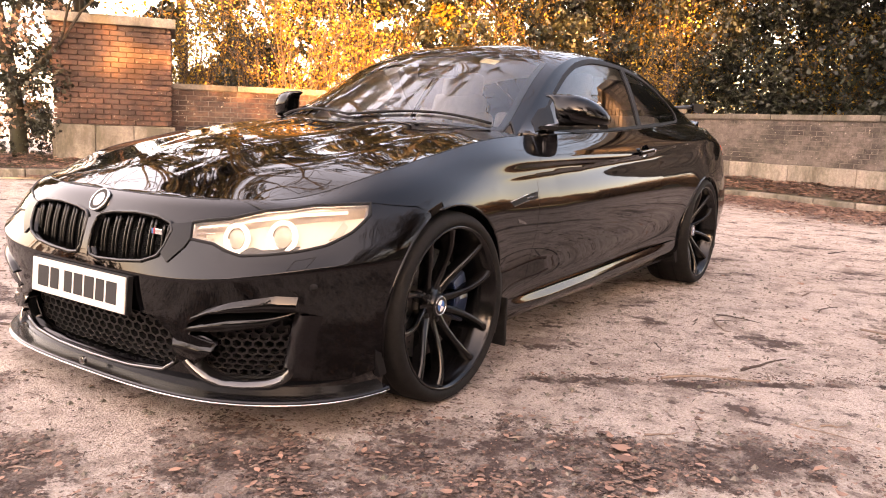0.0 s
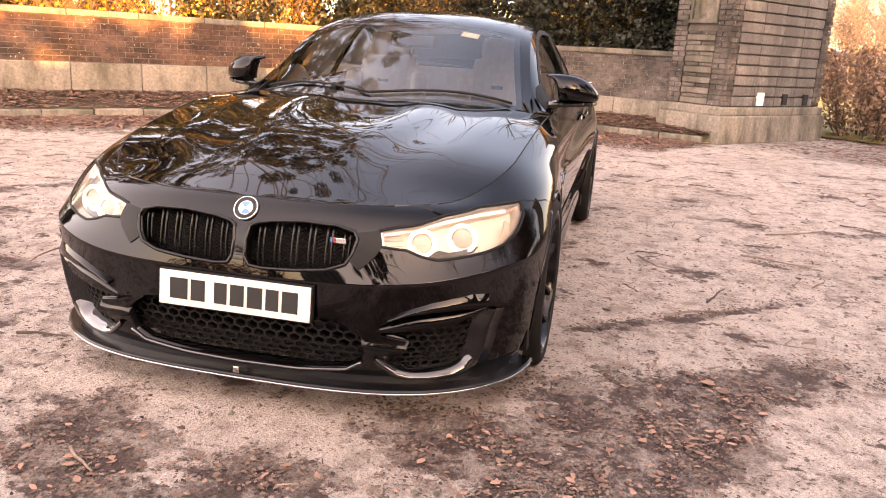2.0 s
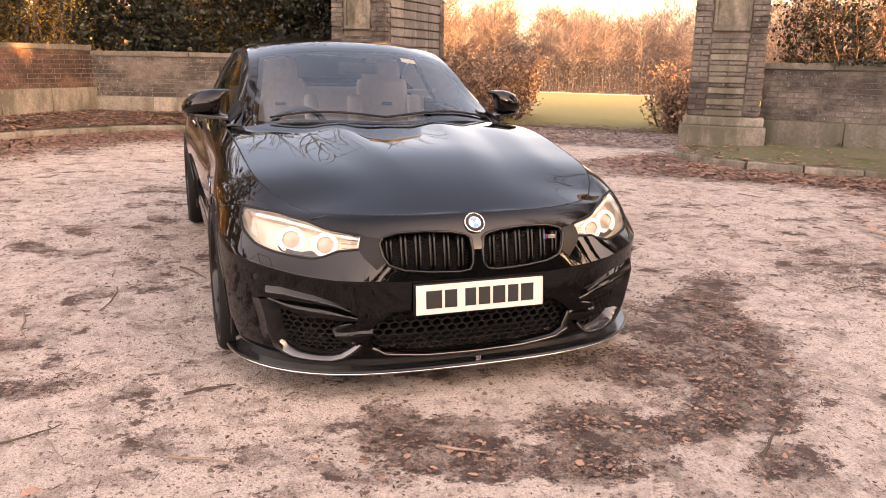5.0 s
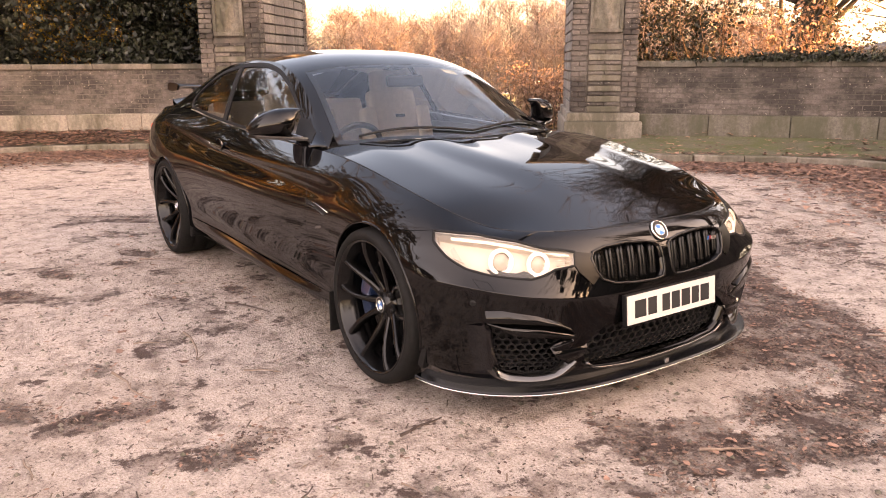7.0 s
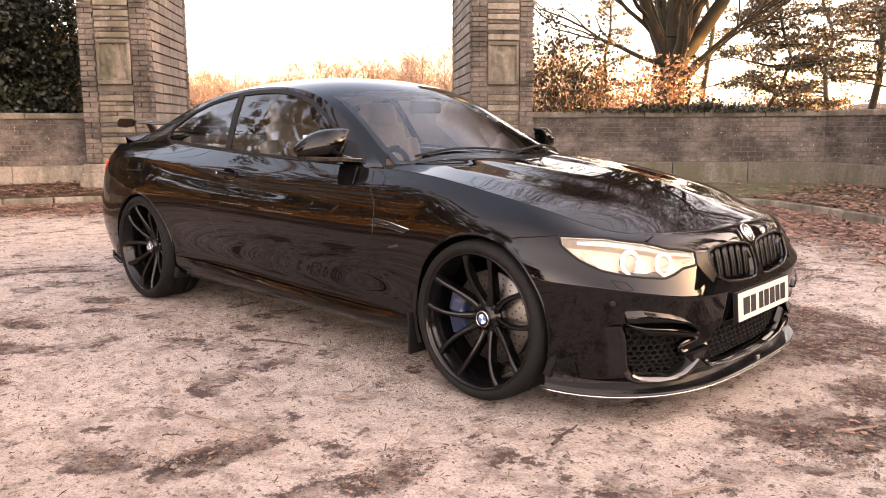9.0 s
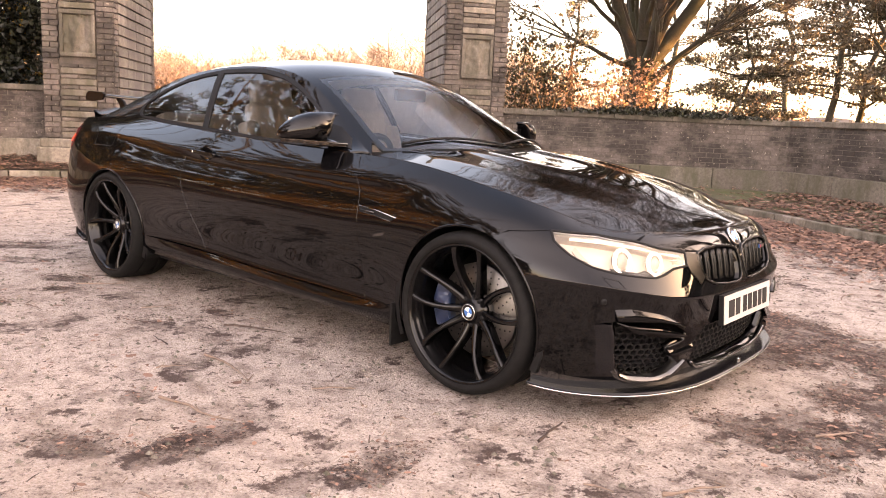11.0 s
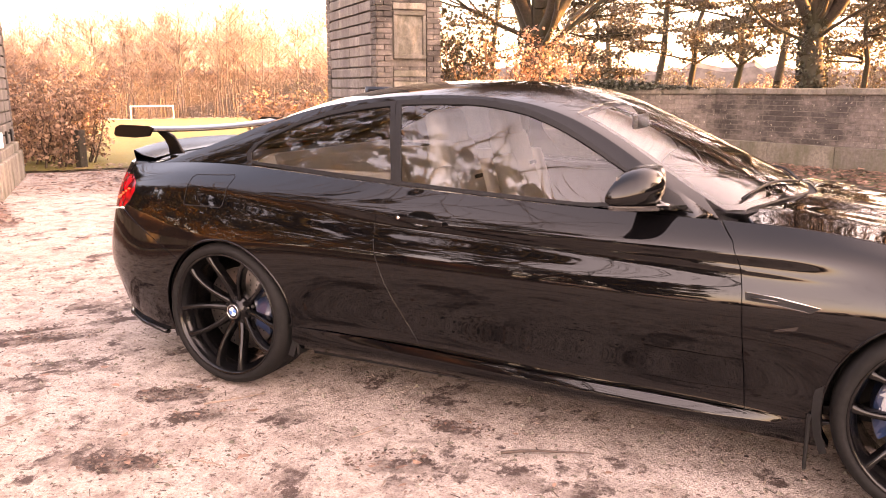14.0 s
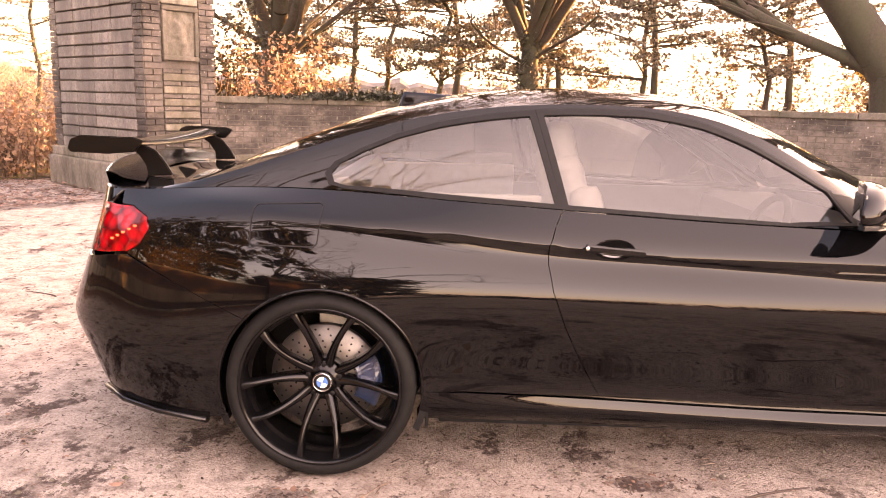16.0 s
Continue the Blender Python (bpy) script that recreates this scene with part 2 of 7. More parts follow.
M_STONE = stone_material("weathered_sandstone", (0.136, 0.116, 0.096), (0.304, 0.264, 0.220), (0.062, 0.058, 0.038))
M_STONE_DARK = stone_material("mossy_dark_stone", (0.082, 0.070, 0.059), (0.205, 0.178, 0.148), (0.066, 0.066, 0.040))
M_COPING = stone_material("sooty_coping_stone", (0.090, 0.075, 0.064), (0.203, 0.176, 0.146), (0.056, 0.053, 0.038))
M_SLATE = stone_material("grey_rusticated_stone", (0.110, 0.095, 0.086), (0.270, 0.238, 0.216), (0.080, 0.070, 0.063))
M_BARK = stone_material("rough_bark", (0.011, 0.008, 0.006), (0.048, 0.036, 0.026), (0.030, 0.032, 0.016))
M_TWIG = plain("dark_twigs", (0.085, 0.058, 0.040), 0.9, vary=0.3, scale=6)
M_FAR_TWIG = plain("bare_orange_twigs", (0.185, 0.135, 0.115), 0.95, vary=0.35, scale=0.6)
# evergreen colour is darkened to hold the shade the front trees stand in
M_EVERGREEN = leaf_material("shade_dark_evergreen_leaves", (0.005, 0.007, 0.004), (0.028, 0.032, 0.015), 0.5, 0.12)
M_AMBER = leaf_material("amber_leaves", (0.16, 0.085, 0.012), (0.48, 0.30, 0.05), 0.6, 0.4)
M_RUSSET = leaf_material("russet_leaves", (0.13, 0.072, 0.048), (0.40, 0.25, 0.165), 0.7, 0.18)
M_PINE = leaf_material("pine_needles", (0.032, 0.028, 0.020), (0.120, 0.098, 0.064), 0.7, 0.18)
M_LITTER = leaf_material("dead_leaves", (0.050, 0.026, 0.020), (0.35, 0.200, 0.142), 0.75, 0.1)
M_CHIPS = leaf_material("leaf_mould_chips", (0.010, 0.006, 0.005), (0.20, 0.125, 0.095), 0.85)
# darker than the far twigs: paints the shade low in the woods
M_UNDER = plain("shade_dark_undergrowth", (0.072, 0.062, 0.058), 0.95, vary=0.4, scale=0.4)
M_PAINT_LINE = plain("worn_yellow_paint", (0.62, 0.46, 0.20), 0.7, vary=0.35, scale=25)
M_WHITE = plain("white_paint", (0.75, 0.75, 0.72), 0.5)


# ---- mesh helpers ----
def to_mesh(name, verts, faces, mat=None, smooth=False):
    me = bpy.data.meshes.new(name)
    me.from_pydata([tuple(v) for v in verts], [], faces)
    if mat:
        me.materials.append(mat)
    if smooth:
        me.polygons.foreach_set("use_smooth", [True] * len(me.polygons))
    me.update()
    return me


def part(name, data, mat, parent, label=""):
    """Links a bmesh or mesh as one mesh object under a thing or under a part."""
    if isinstance(data, bmesh.types.BMesh):
        me = bpy.data.meshes.new(name)
        data.normal_update()
        data.to_mesh(me)
        data.free()
    else:
        me = data
    if mat and not me.materials:
        me.materials.append(mat)
    ob = new(name, me)
    ob.parent = parent
    if label:
        tagged(ob, label)
    return ob


def smooth_all(ob):
    ob.data.polygons.foreach_set("use_smooth", [True] * len(ob.data.polygons))
    return ob


def box_bm(cx, cy, cz, sx, sy, sz, bevel=0.0, m=None):
    bm = bmesh.new()
    bmesh.ops.create_cube(bm, size=1)
    bmesh.ops.scale(bm, vec=(sx, sy, sz), verts=bm.verts)
    if bevel:
        bmesh.ops.bevel(bm, geom=bm.edges[:], offset=bevel, segments=2, affect="EDGES", profile=0.6)
    bmesh.ops.translate(bm, vec=(cx, cy, cz), verts=bm.verts)
    if m is not None:
        bmesh.ops.transform(bm, matrix=m, verts=bm.verts)
    return bm


def thing(name, label, category, group="", kind="", m=None):
    ob = new(name)
    if m is not None:
        ob.matrix_world = m
    return tagged(ob, label, category, group, kind)


class Soup:
    """Collects many small pieces into one mesh."""

    def __init__(self):
        self.v, self.f = [], []

    def add(self, verts, faces):
        k = len(self.v)
        self.v.extend(verts)
        self.f.extend([tuple(i + k for i in f) for f in faces])

    def tube(self, a, b, ra, rb, sides=5):
        d = b - a
        if d.length < 1e-6:
            return
        d.normalize()
        p = d.orthogonal().normalized()
        q = d.cross(p)
        vs = []
        for c, r in ((a, ra), (b, rb)):
            for i in range(sides):
                w = 2 * math.pi * i / sides
                vs.append(c + p * (r * math.cos(w)) + q * (r * math.sin(w)))
        self.add(vs, [(i, (i + 1) % sides, sides + (i + 1) % sides, sides + i) for i in range(sides)])

    def leaf(self, c, size, rng, lie=0.0):
        """A small pointed leaf, folded along its rib; lie 1: flat on the ground."""
        d = Vector((rng.uniform(-1, 1), rng.uniform(-1, 1), rng.uniform(-1, 1) * (1 - lie) + rng.uniform(-0.25, 0.25) * lie)).normalized()
        up = Vector((rng.uniform(-1, 1) * (1 - lie * 0.7), rng.uniform(-1, 1) * (1 - lie * 0.7), 1 if lie else rng.uniform(-1, 1)))
        s = d.cross(up)
        if s.length < 1e-4:
            s = d.orthogonal()
        s.normalize()
        n = s.cross(d)
        w = size * rng.uniform(0.28, 0.45)
        f = size * rng.uniform(0.0, 0.22)
        self.add([c - d * size * 0.5, c + s * w + n * f, c + d * size * 0.5, c - s * w + n * f], [(0, 1, 2), (0, 2, 3)])

    def dead_leaf(self, c, size, rng):
        """A dry leaf on the ground: a pointed oval, cupped and curled at its ends."""
        a = rng.uniform(0, 6.283)
        d, s = Vector((math.cos(a), math.sin(a), 0)), Vector((-math.sin(a), math.cos(a), 0))
        w, k, tip = size * rng.uniform(.16, .34), size * rng.uniform(.02, .22), size * rng.uniform(-.05, .3)
        up = Vector((rng.uniform(-.25, .25), rng.uniform(-.25, .25), 1)).normalized()
        self.add([c - d * size * .5 + up * tip, c - d * size * .2 + s * w + up * k, c + d * size * .2 + s * w * .9 + up * k, c + d * size * .5 + up * tip * .6,
                  c + d * size * .2 - s * w + up * k * .8, c - d * size * .2 - s * w * .9 + up * k], [(0, 1, 5), (1, 2, 4, 5), (2, 3, 4)])

    def mesh(self, name, mat, smooth=False):
        return to_mesh(name, self.v, self.f, mat, smooth)


# ---- ground ----
U = Vector((0.657, 0.754, 0))
V = Vector((-0.754, 0.657, 0))
GATE_A = Vector((-9.42, 2.46, 0))
GATE_B = Vector((-6.18, 6.15, 0))
GATE_MID = (GATE_A + GATE_B) / 2
KERB_E = [(-9.26, 2.26), (-9.60, 1.25), (-10.0, 0.45), (-10.45, -0.45), (-10.55, -1.5), (-9.85, -2.8), (-7.9, -4.5), (-5.8, -6.3), (-3.6, -8.3), (-1.6, -10.2)]
KERB_W = [(-6.02, 6.00), (-5.45, 5.55), (-4.35, 5.65), (-3.1, 6.85), (-2.3, 7.35), (-1.5, 7.15), (-0.4, 6.25), (1.6, 4.9), (4.2, 3.1), (6.6, 1.3)]


def catmull(points, steps=8):
    pts = [Vector(p) for p in points]
    out = []
    for i in range(len(pts) - 1):
        p0, p1, p2, p3 = pts[max(i - 1, 0)], pts[i], pts[i + 1], pts[min(i + 2, len(pts) - 1)]
        for k in range(steps):
            t = k / steps
            out.append(0.5 * (2 * p1 + (p2 - p0) * t + (2 * p0 - 5 * p1 + 4 * p2 - p3) * t * t + (3 * p1 - p0 - 3 * p2 + p3) * t ** 3))
    out.append(pts[-1])
    return out


def fall(x, y):
    """The park slopes gently down from the gate."""
    s = (x - GATE_MID.x) * V.x + (y - GATE_MID.y) * V.y - 6
    return -0.034 * min(max(0.0, s), 240)


def build_ground():
    """One sheet: finely uneven round the car, coarse out to the horizon."""
    xs = [-900, -300, -120, -60, -36, -24] + [-18 + 0.25 * i for i in range(113)] + [12, 15, 20, 30, 60, 150, 400, 900]
    ys = [-900, -300, -120, -60, -30, -20] + [-14 + 0.25 * i for i in range(105)] + [14, 18, 26, 40, 80, 200, 500, 900]
    vs, fs = [], []
    for y in ys:
        for x in xs:
            near = max(0.0, 1 - max(abs(x + 2) / 14, abs(y) / 12))
            z = (noise.noise(Vector((x * 0.5, y * 0.5, 3))) * 0.012 + noise.noise(Vector((x * 2.1, y * 2.1, 7))) * 0.006) * min(1, near * 4)
            vs.append((x, y, z - 0.004 + fall(x, y) * 1.002))
    w = len(xs)
    for j in range(len(ys) - 1):
        for i in range(w - 1):
            fs.append((j * w + i, j * w + i + 1, (j + 1) * w + i + 1, (j + 1) * w + i))
    ob = new("ground", to_mesh("ground", vs, fs, M_GROUND, True))
    return tagged(ob, "pinkish packed gravel forecourt with dark trodden leaf mould", "ground", kind="structure")


build_ground()

rng = random.Random(4)
WALL_TOP, PLINTH = 1.32, 0.52


def brick_unit(length, height, depth, bevel=0.006):
    """A brick with worn edges, seen from its front (y negative)."""
    x, y, z, b = length / 2, depth, height / 2, bevel
    v = [(-x + b, 0, -z + b), (x - b, 0, -z + b), (x - b, 0, z - b), (-x + b, 0, z - b), (-x, b, -z), (x, b, -z), (x, b, z), (-x, b, z), (-x, y, -z), (x, y, -z), (x, y, z), (-x, y, z)]
    f = [(0, 1, 2, 3), (0, 4, 5, 1), (1, 5, 6, 2), (2, 6, 7, 3), (3, 7, 4, 0), (4, 8, 9, 5), (5, 9, 10, 6), (6, 10, 11, 7), (7, 11, 8, 4)]
    return v, f


BRICK_MESHES = {}


def brick_face(owner, origin, along, width, z0, z1, mats, limit=300, length=0.215, height=0.068, gap=0.008, proud=0.005, skip=None):
    """Courses of bricks on an upright face; along: unit vector; the outward side is to its right hand. The first ones, up to
    the limit, are pieces of their own, the rest is joined."""
    out = Vector((along.y, -along.x, 0))
    rest = Soup()
    rows = int((z1 - z0) / (height + gap))
    pitch = (z1 - z0) / rows
    made = 0
    turn = Matrix((along.to_tuple(), (-out).to_tuple(), (0, 0, 1))).transposed()
    for r in range(rows):
        x = -(length + gap) * (0.5 if r % 2 else 0.0)
        while x < width - 0.02:
            a, b = max(x, 0.0), min(x + length, width)
            x += length + gap
            if b - a < 0.03:
                continue
            zc = z0 + (r + 0.5) * pitch
            if skip and skip((a + b) / 2, zc):
                continue
            push = proud + rng.uniform(-0.003, 0.003)
            c = origin + along * ((a + b) / 2) + out * push + Vector((0, 0, zc))
            size = (round(b - a, 2), round(pitch - gap, 4))
            if made < limit:
                if (size, mats[0].name) not in BRICK_MESHES:
                    v, f = brick_unit(size[0], size[1], 0.03, 0.004)
                    BRICK_MESHES[(size, mats[0].name)] = to_mesh("brick", v, f, mats[0])
                ob = new("brick", BRICK_MESHES[(size, mats[0].name)])
                ob.matrix_world = Matrix.Translation(c) @ turn.to_4x4()
                ob.parent = owner
                made += 1
            else:
                v, f = brick_unit(size[0], size[1], 0.03, 0.004)
                rest.add([c + turn @ Vector(q) for q in v], f)
    if rest.v:
        tagged(part("brickwork", rest.mesh("brickwork", mats[1]), None, owner), kind="stuff")


def slab(owner, name, origin, along, width, z0, z1, front, back, mat, bevel=0.012, label=""):
    """A long stone: front is how far it stands out of the face, back how far it reaches in."""
    out = Vector((along.y, -along.x, 0))
    turn = Matrix((along.to_tuple(), (-out).to_tuple(), (0, 0, 1))).transposed().to_4x4()
    bm = box_bm(width / 2, (back - front) / 2, (z0 + z1) / 2, width, front + back, z1 - z0, bevel)
    return part(name, bm, mat, owner, label) if owner is None else set_pose(part(name, bm, mat, owner, label), Matrix.Translation(origin) @ turn)


def set_pose(ob, m):
    ob.matrix_world = m
    return ob


def stone_row(owner, name, origin, along, width, z0, z1, front, back, mat, piece, gap=0.008):
    k = max(1, round(width / piece))
    w = width / k
    for i in range(k):
        slab(owner, name, origin + along * (i * w + gap / 2), along, w - gap, z0 + rng.uniform(-0.003, 0.003), z1 + rng.uniform(-0.004, 0.004), front + rng.uniform(-0.004, 0.004), back, mat)


def build_wall(name, label, a, b, brick_mats, base_z=0.0, top_a=WALL_TOP, top_b=WALL_TOP, plinth_a=PLINTH, plinth_b=PLINTH, limit=300, base=M_STONE):
    """A boundary wall whose seen face runs from a to b, with that face on the right hand of the way."""
    wall = thing(name, label, "wall", kind="structure")
    along = b - a
    width = along.length
    along.normalize()
    top, pl = (top_a + top_b) / 2, (plinth_a + plinth_b) / 2
    slab(wall, "core", a, along, width, -0.3, top - 0.08, 0.0, 0.34, M_MORTAR, 0.0)
    stone_row(wall, "plinth_stone", a, along, width, base_z - 0.1, pl, 0.085, 0.05, base, 1.05)
    stone_row(wall, "coping_stone", a, along, width, top - 0.09, top, 0.035, 0.40, M_COPING, 0.95)
    brick_face(wall, a, along, width, pl + 0.006, top - 0.095, brick_mats, limit)
    return wall


# ---- boundary walls and piers ----
CORNER_E = Vector((-12.3, -2.2, 0))
PIER_C = Vector((-5.6, -8.15, 0))
CORNER_W = Vector((-2.04, 9.76, 0))
END_W = Vector((5.2, 5.2, 0))
A_OUT = GATE_A - U * 0.98
B_OUT = GATE_B + U * 0.98
GREY = (M_BRICK_GREY, M_BRICK_GREY_J)
RED = (M_BRICK_RED, M_BRICK_RED_J)
build_wall("wall_east", "sooty brown brick wall with sandstone plinth beside the gate", CORNER_E, A_OUT + V * 0.35, GREY, 0.2)
build_wall("wall_east_splay", "brick wall lit orange by low sun with a stone plinth", PIER_C, CORNER_E, RED, 0.2, 1.46, 1.36, 0.72, 0.62)
build_wall("wall_west", "sooty brown brick wall with stone plinth and coping", B_OUT + V * 0.35, CORNER_W, GREY, 0.15, base=M_STONE_DARK)
build_wall("wall_west_splay", "dark brick wall running from the bend to the road", CORNER_W, END_W, GREY, 0.15, base=M_STONE_DARK)


def build_pier(name, label, corner, inner):
    """A gate pier; corner: its front corner towards the opening. inner: +1 if the body lies along +U of it, else -1."""
    pier = thing(name, label, "gate pier", "gate piers")
    W, D, TOP = 0.98, 2.7, 4.3
    left = corner if inner > 0 else corner - U * W
    part("core", box_bm(W / 2, D / 2, TOP / 2, W - 0.06, D - 0.06, TOP), M_MORTAR, pier).matrix_world = Matrix.Translation(left) @ Matrix((U, V, (0, 0, 1))).transposed().to_4x4()
    base = Matrix.Translation(left) @ Matrix((U, V, (0, 0, 1))).transposed().to_4x4()
    # plinth: two stone steps
    for z0, z1, o in ((-0.1, 0.42, 0.10), (0.42, 0.55, 0.06)):
        set_pose(part("plinth_stone", box_bm(W / 2, D / 2, (z0 + z1) / 2, W + 2 * o, D + 2 * o, z1 - z0, 0.02), M_STONE, pier), base)
    # corner strips of brick and banded panels between, front and the side to the opening
    faces = [(left, U, W), (left + V * D, -V, D) if inner > 0 else (left + U * W, V, D)]
    for k, (o, al, width) in enumerate(faces):
        strip = 0.23
        brick_face(pier, o, al, strip, 0.56, TOP, GREY, 75, proud=0.006 + 0.009 * k)
        brick_face(pier, o + al * (width - strip), al, strip, 0.56, TOP, GREY, 75, proud=0.006 + 0.009 * k)
        z, pitch = 0.56, 0.155
        while z < TOP - 0.1:
            h = pitch - 0.020
            if k == 0 and (1.66 < z + h / 2 < 2.40):
                z += pitch
                continue
            if k:
                stone_row(pier, "band_stone", o + al * (strip + 0.012), al, width - 2 * strip - 0.024, z, z + h, 0.016, 0.06, M_SLATE, 0.62)
            else:
                stone_row(pier, "band_stone", o + al * (strip + 0.008), al, width - 2 * strip - 0.016, z, z + 0.088, 0.010, 0.06, M_STONE, 0.6)
                stone_row(pier, "band_brick", o + al * (strip + 0.008), al, width - 2 * strip - 0.016, z + 0.094, z + 0.149, 0.0, 0.06, M_BRICK_GREY, 0.3)
            z += pitch
    # carved panel, worn to soft lumps
    o, al, width = faces[0]
    slab(pier, "panel_frame", o + al * 0.245, al, 0.49, 1.74, 1.80, 0.03, 0.05, M_COPING)
    slab(pier, "panel_frame", o + al * 0.245, al, 0.49, 2.34, 2.40, 0.03, 0.05, M_COPING)
    slab(pier, "panel_frame", o + al * 0.245, al, 0.05, 1.80, 2.34, 0.03, 0.05, M_COPING)
    slab(pier, "panel_frame", o + al * 0.685, al, 0.05, 1.80, 2.34, 0.03, 0.05, M_COPING)
    nx, nz = 26, 32
    vs, fs = [], []
    outw = Vector((al.y, -al.x, 0))
    for j in range(nz + 1):
        for i in range(nx + 1):
            a, c = i / nx - 0.5, j / nz - 0.5
            lump = -0.012 + 0.060 * math.exp(-((a / 0.20) ** 2 + ((c - 0.06) / 0.25) ** 2)) + 0.045 * math.exp(-(((a - 0.1 * inner) / 0.13) ** 2 + ((c + 0.22) / 0.18) ** 2))
            lump += 0.022 * noise.noise(Vector((a * 6, c * 6, inner))) - 0.03 * math.exp(-(((a + 0.22 * inner) / 0.1) ** 2 + ((c - 0.1) / 0.3) ** 2))
            p = o + al * (0.295 + 0.39 * i / nx) + outw * lump + Vector((0, 0, 1.80 + 0.54 * j / nz))
            vs.append(p)
    for j in range(nz):
        for i in range(nx):
            k = j * (nx + 1) + i
            fs.append((k, k + 1, k + nx + 2, k + nx + 1))
    part("carved_panel", to_mesh("carved_panel", vs, fs, M_STONE, True), None, pier, "worn carved sandstone relief")
    set_pose(part("cap_stone", box_bm(W / 2, D / 2, TOP + 0.12, W + 0.3, D + 0.3, 0.24, 0.04), M_STONE, pier), base)
    return pier


pier_a = build_pier("gate_pier", "tall brick and banded stone gate pier with a carved panel", GATE_A, -1)
pier_b = build_pier("gate_pier", "tall brick and banded stone gate pier with a carved panel", GATE_B, 1)
# small boxes and dark vents low on the side of one pier
for v, w, h, mat, depth in ((0.95, 0.15, 0.20, M_WHITE, 0.012), (1.62, 0.13, 0.17, None, 0.006), (2.22, 0.13, 0.17, None, 0.006)):
    bm = box_bm(0, 0, 0, 0.05, w, h, 0.004)
    ob = part("cover_plate" if mat else "vent_hole", bm, mat or plain("dark_vent", (0.01, 0.009, 0.008), 0.9), pier_a)
    set_pose(ob, Matrix.Translation(GATE_A + V * v + U * (0.012 + depth) + Vector((0, 0, 0.67))) @ Matrix((U, V, (0, 0, 1))).transposed().to_4x4())


def build_end_pier(name, label, corner, mats):
    """The square pier at the road end of a splayed wall."""
    pier = thing(name, label, "gate pier", "end piers")
    al = Vector((0.80, -0.60, 0))
    W, TOP, out = 1.62, 2.20, Vector((al.y, -al.x, 0))
    out = -out
    face0 = corner + out * 0.22
    base = Matrix.Translation(face0) @ Matrix((al, -out, (0, 0, 1))).transposed().to_4x4()
    set_pose(part("core", box_bm(W / 2, W / 2, TOP / 2, W - 0.05, W - 0.05, TOP), M_MORTAR, pier), base)
    right = face0 + al * W
    for o, a2 in ((right, -al), (face0, -out), (right - out * W, out)):
        k = 300 if o is right else 60
        brick_face(pier, o, a2, W, 0.74, TOP, mats, k, proud=0.012)
        stone_row(pier, "plinth_stone", o, a2, W, 0.0, 0.73, 0.05, 0.05, M_STONE, 0.54)
    set_pose(part("cap_stone", box_bm(W / 2, W / 2, TOP + 0.07, W + 0.16, W + 0.16, 0.14, 0.02), M_STONE, pier), base)
    return pier


build_end_pier("end_pier", "square red brick pier with stone base and cap", PIER_C, RED)


# ---- car: surface tools ----
from mathutils.geometry import delaunay_2d_cdt


def spline(t, p):
    """A natural cubic spline through the points p at the knots t; returns a function of an array of parameters."""
    t, p = np.asarray(t, float), np.asarray(p, float)
    n, h = len(t), np.diff(t)
    a, r = np.eye(n), np.zeros_like(p)
    for i in range(1, n - 1):
        a[i, i - 1:i + 2] = h[i - 1], 2 * (h[i - 1] + h[i]), h[i]
        r[i] = 6 * ((p[i + 1] - p[i]) / h[i] - (p[i] - p[i - 1]) / h[i - 1])
    m = np.linalg.solve(a, r)

    def at(x):
        x = np.asarray(x, float)
        i = np.clip(np.searchsorted(t, x) - 1, 0, n - 2)
        d, u, w = h[i], x - t[i], t[i + 1] - x
        if p.ndim > 1:
            d, u, w = d[..., None], u[..., None], w[..., None]
        return (m[i] * w ** 3 + m[i + 1] * u ** 3) / (6 * d) + (p[i] / d - m[i] * d / 6) * w + (p[i + 1] / d - m[i + 1] * d / 6) * u
    return at


def inside(poly, pts):
    """Which of the points lie in the polygon."""
    poly, pts = np.asarray(poly), np.asarray(pts)
    x, y = pts[:, 0], pts[:, 1]
    res = np.zeros(len(pts), bool)
    j = len(poly) - 1
    for i in range(len(poly)):
        xi, yi, xj, yj = *poly[i], *poly[j]
        cut = (yi > y) != (yj > y)
        if yi != yj:
            res ^= cut & (x < (xj - xi) * (y - yi) / (yj - yi) + xi)
        j = i
    return res


def resample(poly, step):
    out = []
    for i in range(len(poly)):
        a, b = np.array(poly[i], float), np.array(poly[(i + 1) % len(poly)], float)
        k = max(1, int(np.ceil(np.linalg.norm(b - a) / step)))
        out += [a + (b - a) * q / k for q in range(k)]
    return np.array(out)


def shrink(poly, d):
    """The polygon drawn in by d (out, if negative)."""
    p = np.asarray(poly, float)
    area = 0.5 * np.sum(p[:, 0] * np.roll(p[:, 1], -1) - np.roll(p[:, 0], -1) * p[:, 1])
    e = np.roll(p, -1, 0) - p
    n = np.stack([-e[:, 1], e[:, 0]], 1) / (np.linalg.norm(e, axis=1, keepdims=True) + 1e-9) * np.sign(area)
    m = n + np.roll(n, 1, 0)
    m /= np.maximum(np.linalg.norm(m, axis=1, keepdims=True), 1e-6)
    c = np.maximum(np.sum(m * n, 1, keepdims=True), 0.5)
    return p + m * d / c


def edge_distance(poly, pts):
    best = np.full(len(pts), 1e9)
    for i in range(len(poly)):
        a, b = poly[i], poly[(i + 1) % len(poly)]
        ab = b - a
        t = np.clip(((pts - a) @ ab) / max(ab @ ab, 1e-12), 0, 1)
        best = np.minimum(best, np.linalg.norm(pts - (a + t[:, None] * ab), axis=1))
    return best


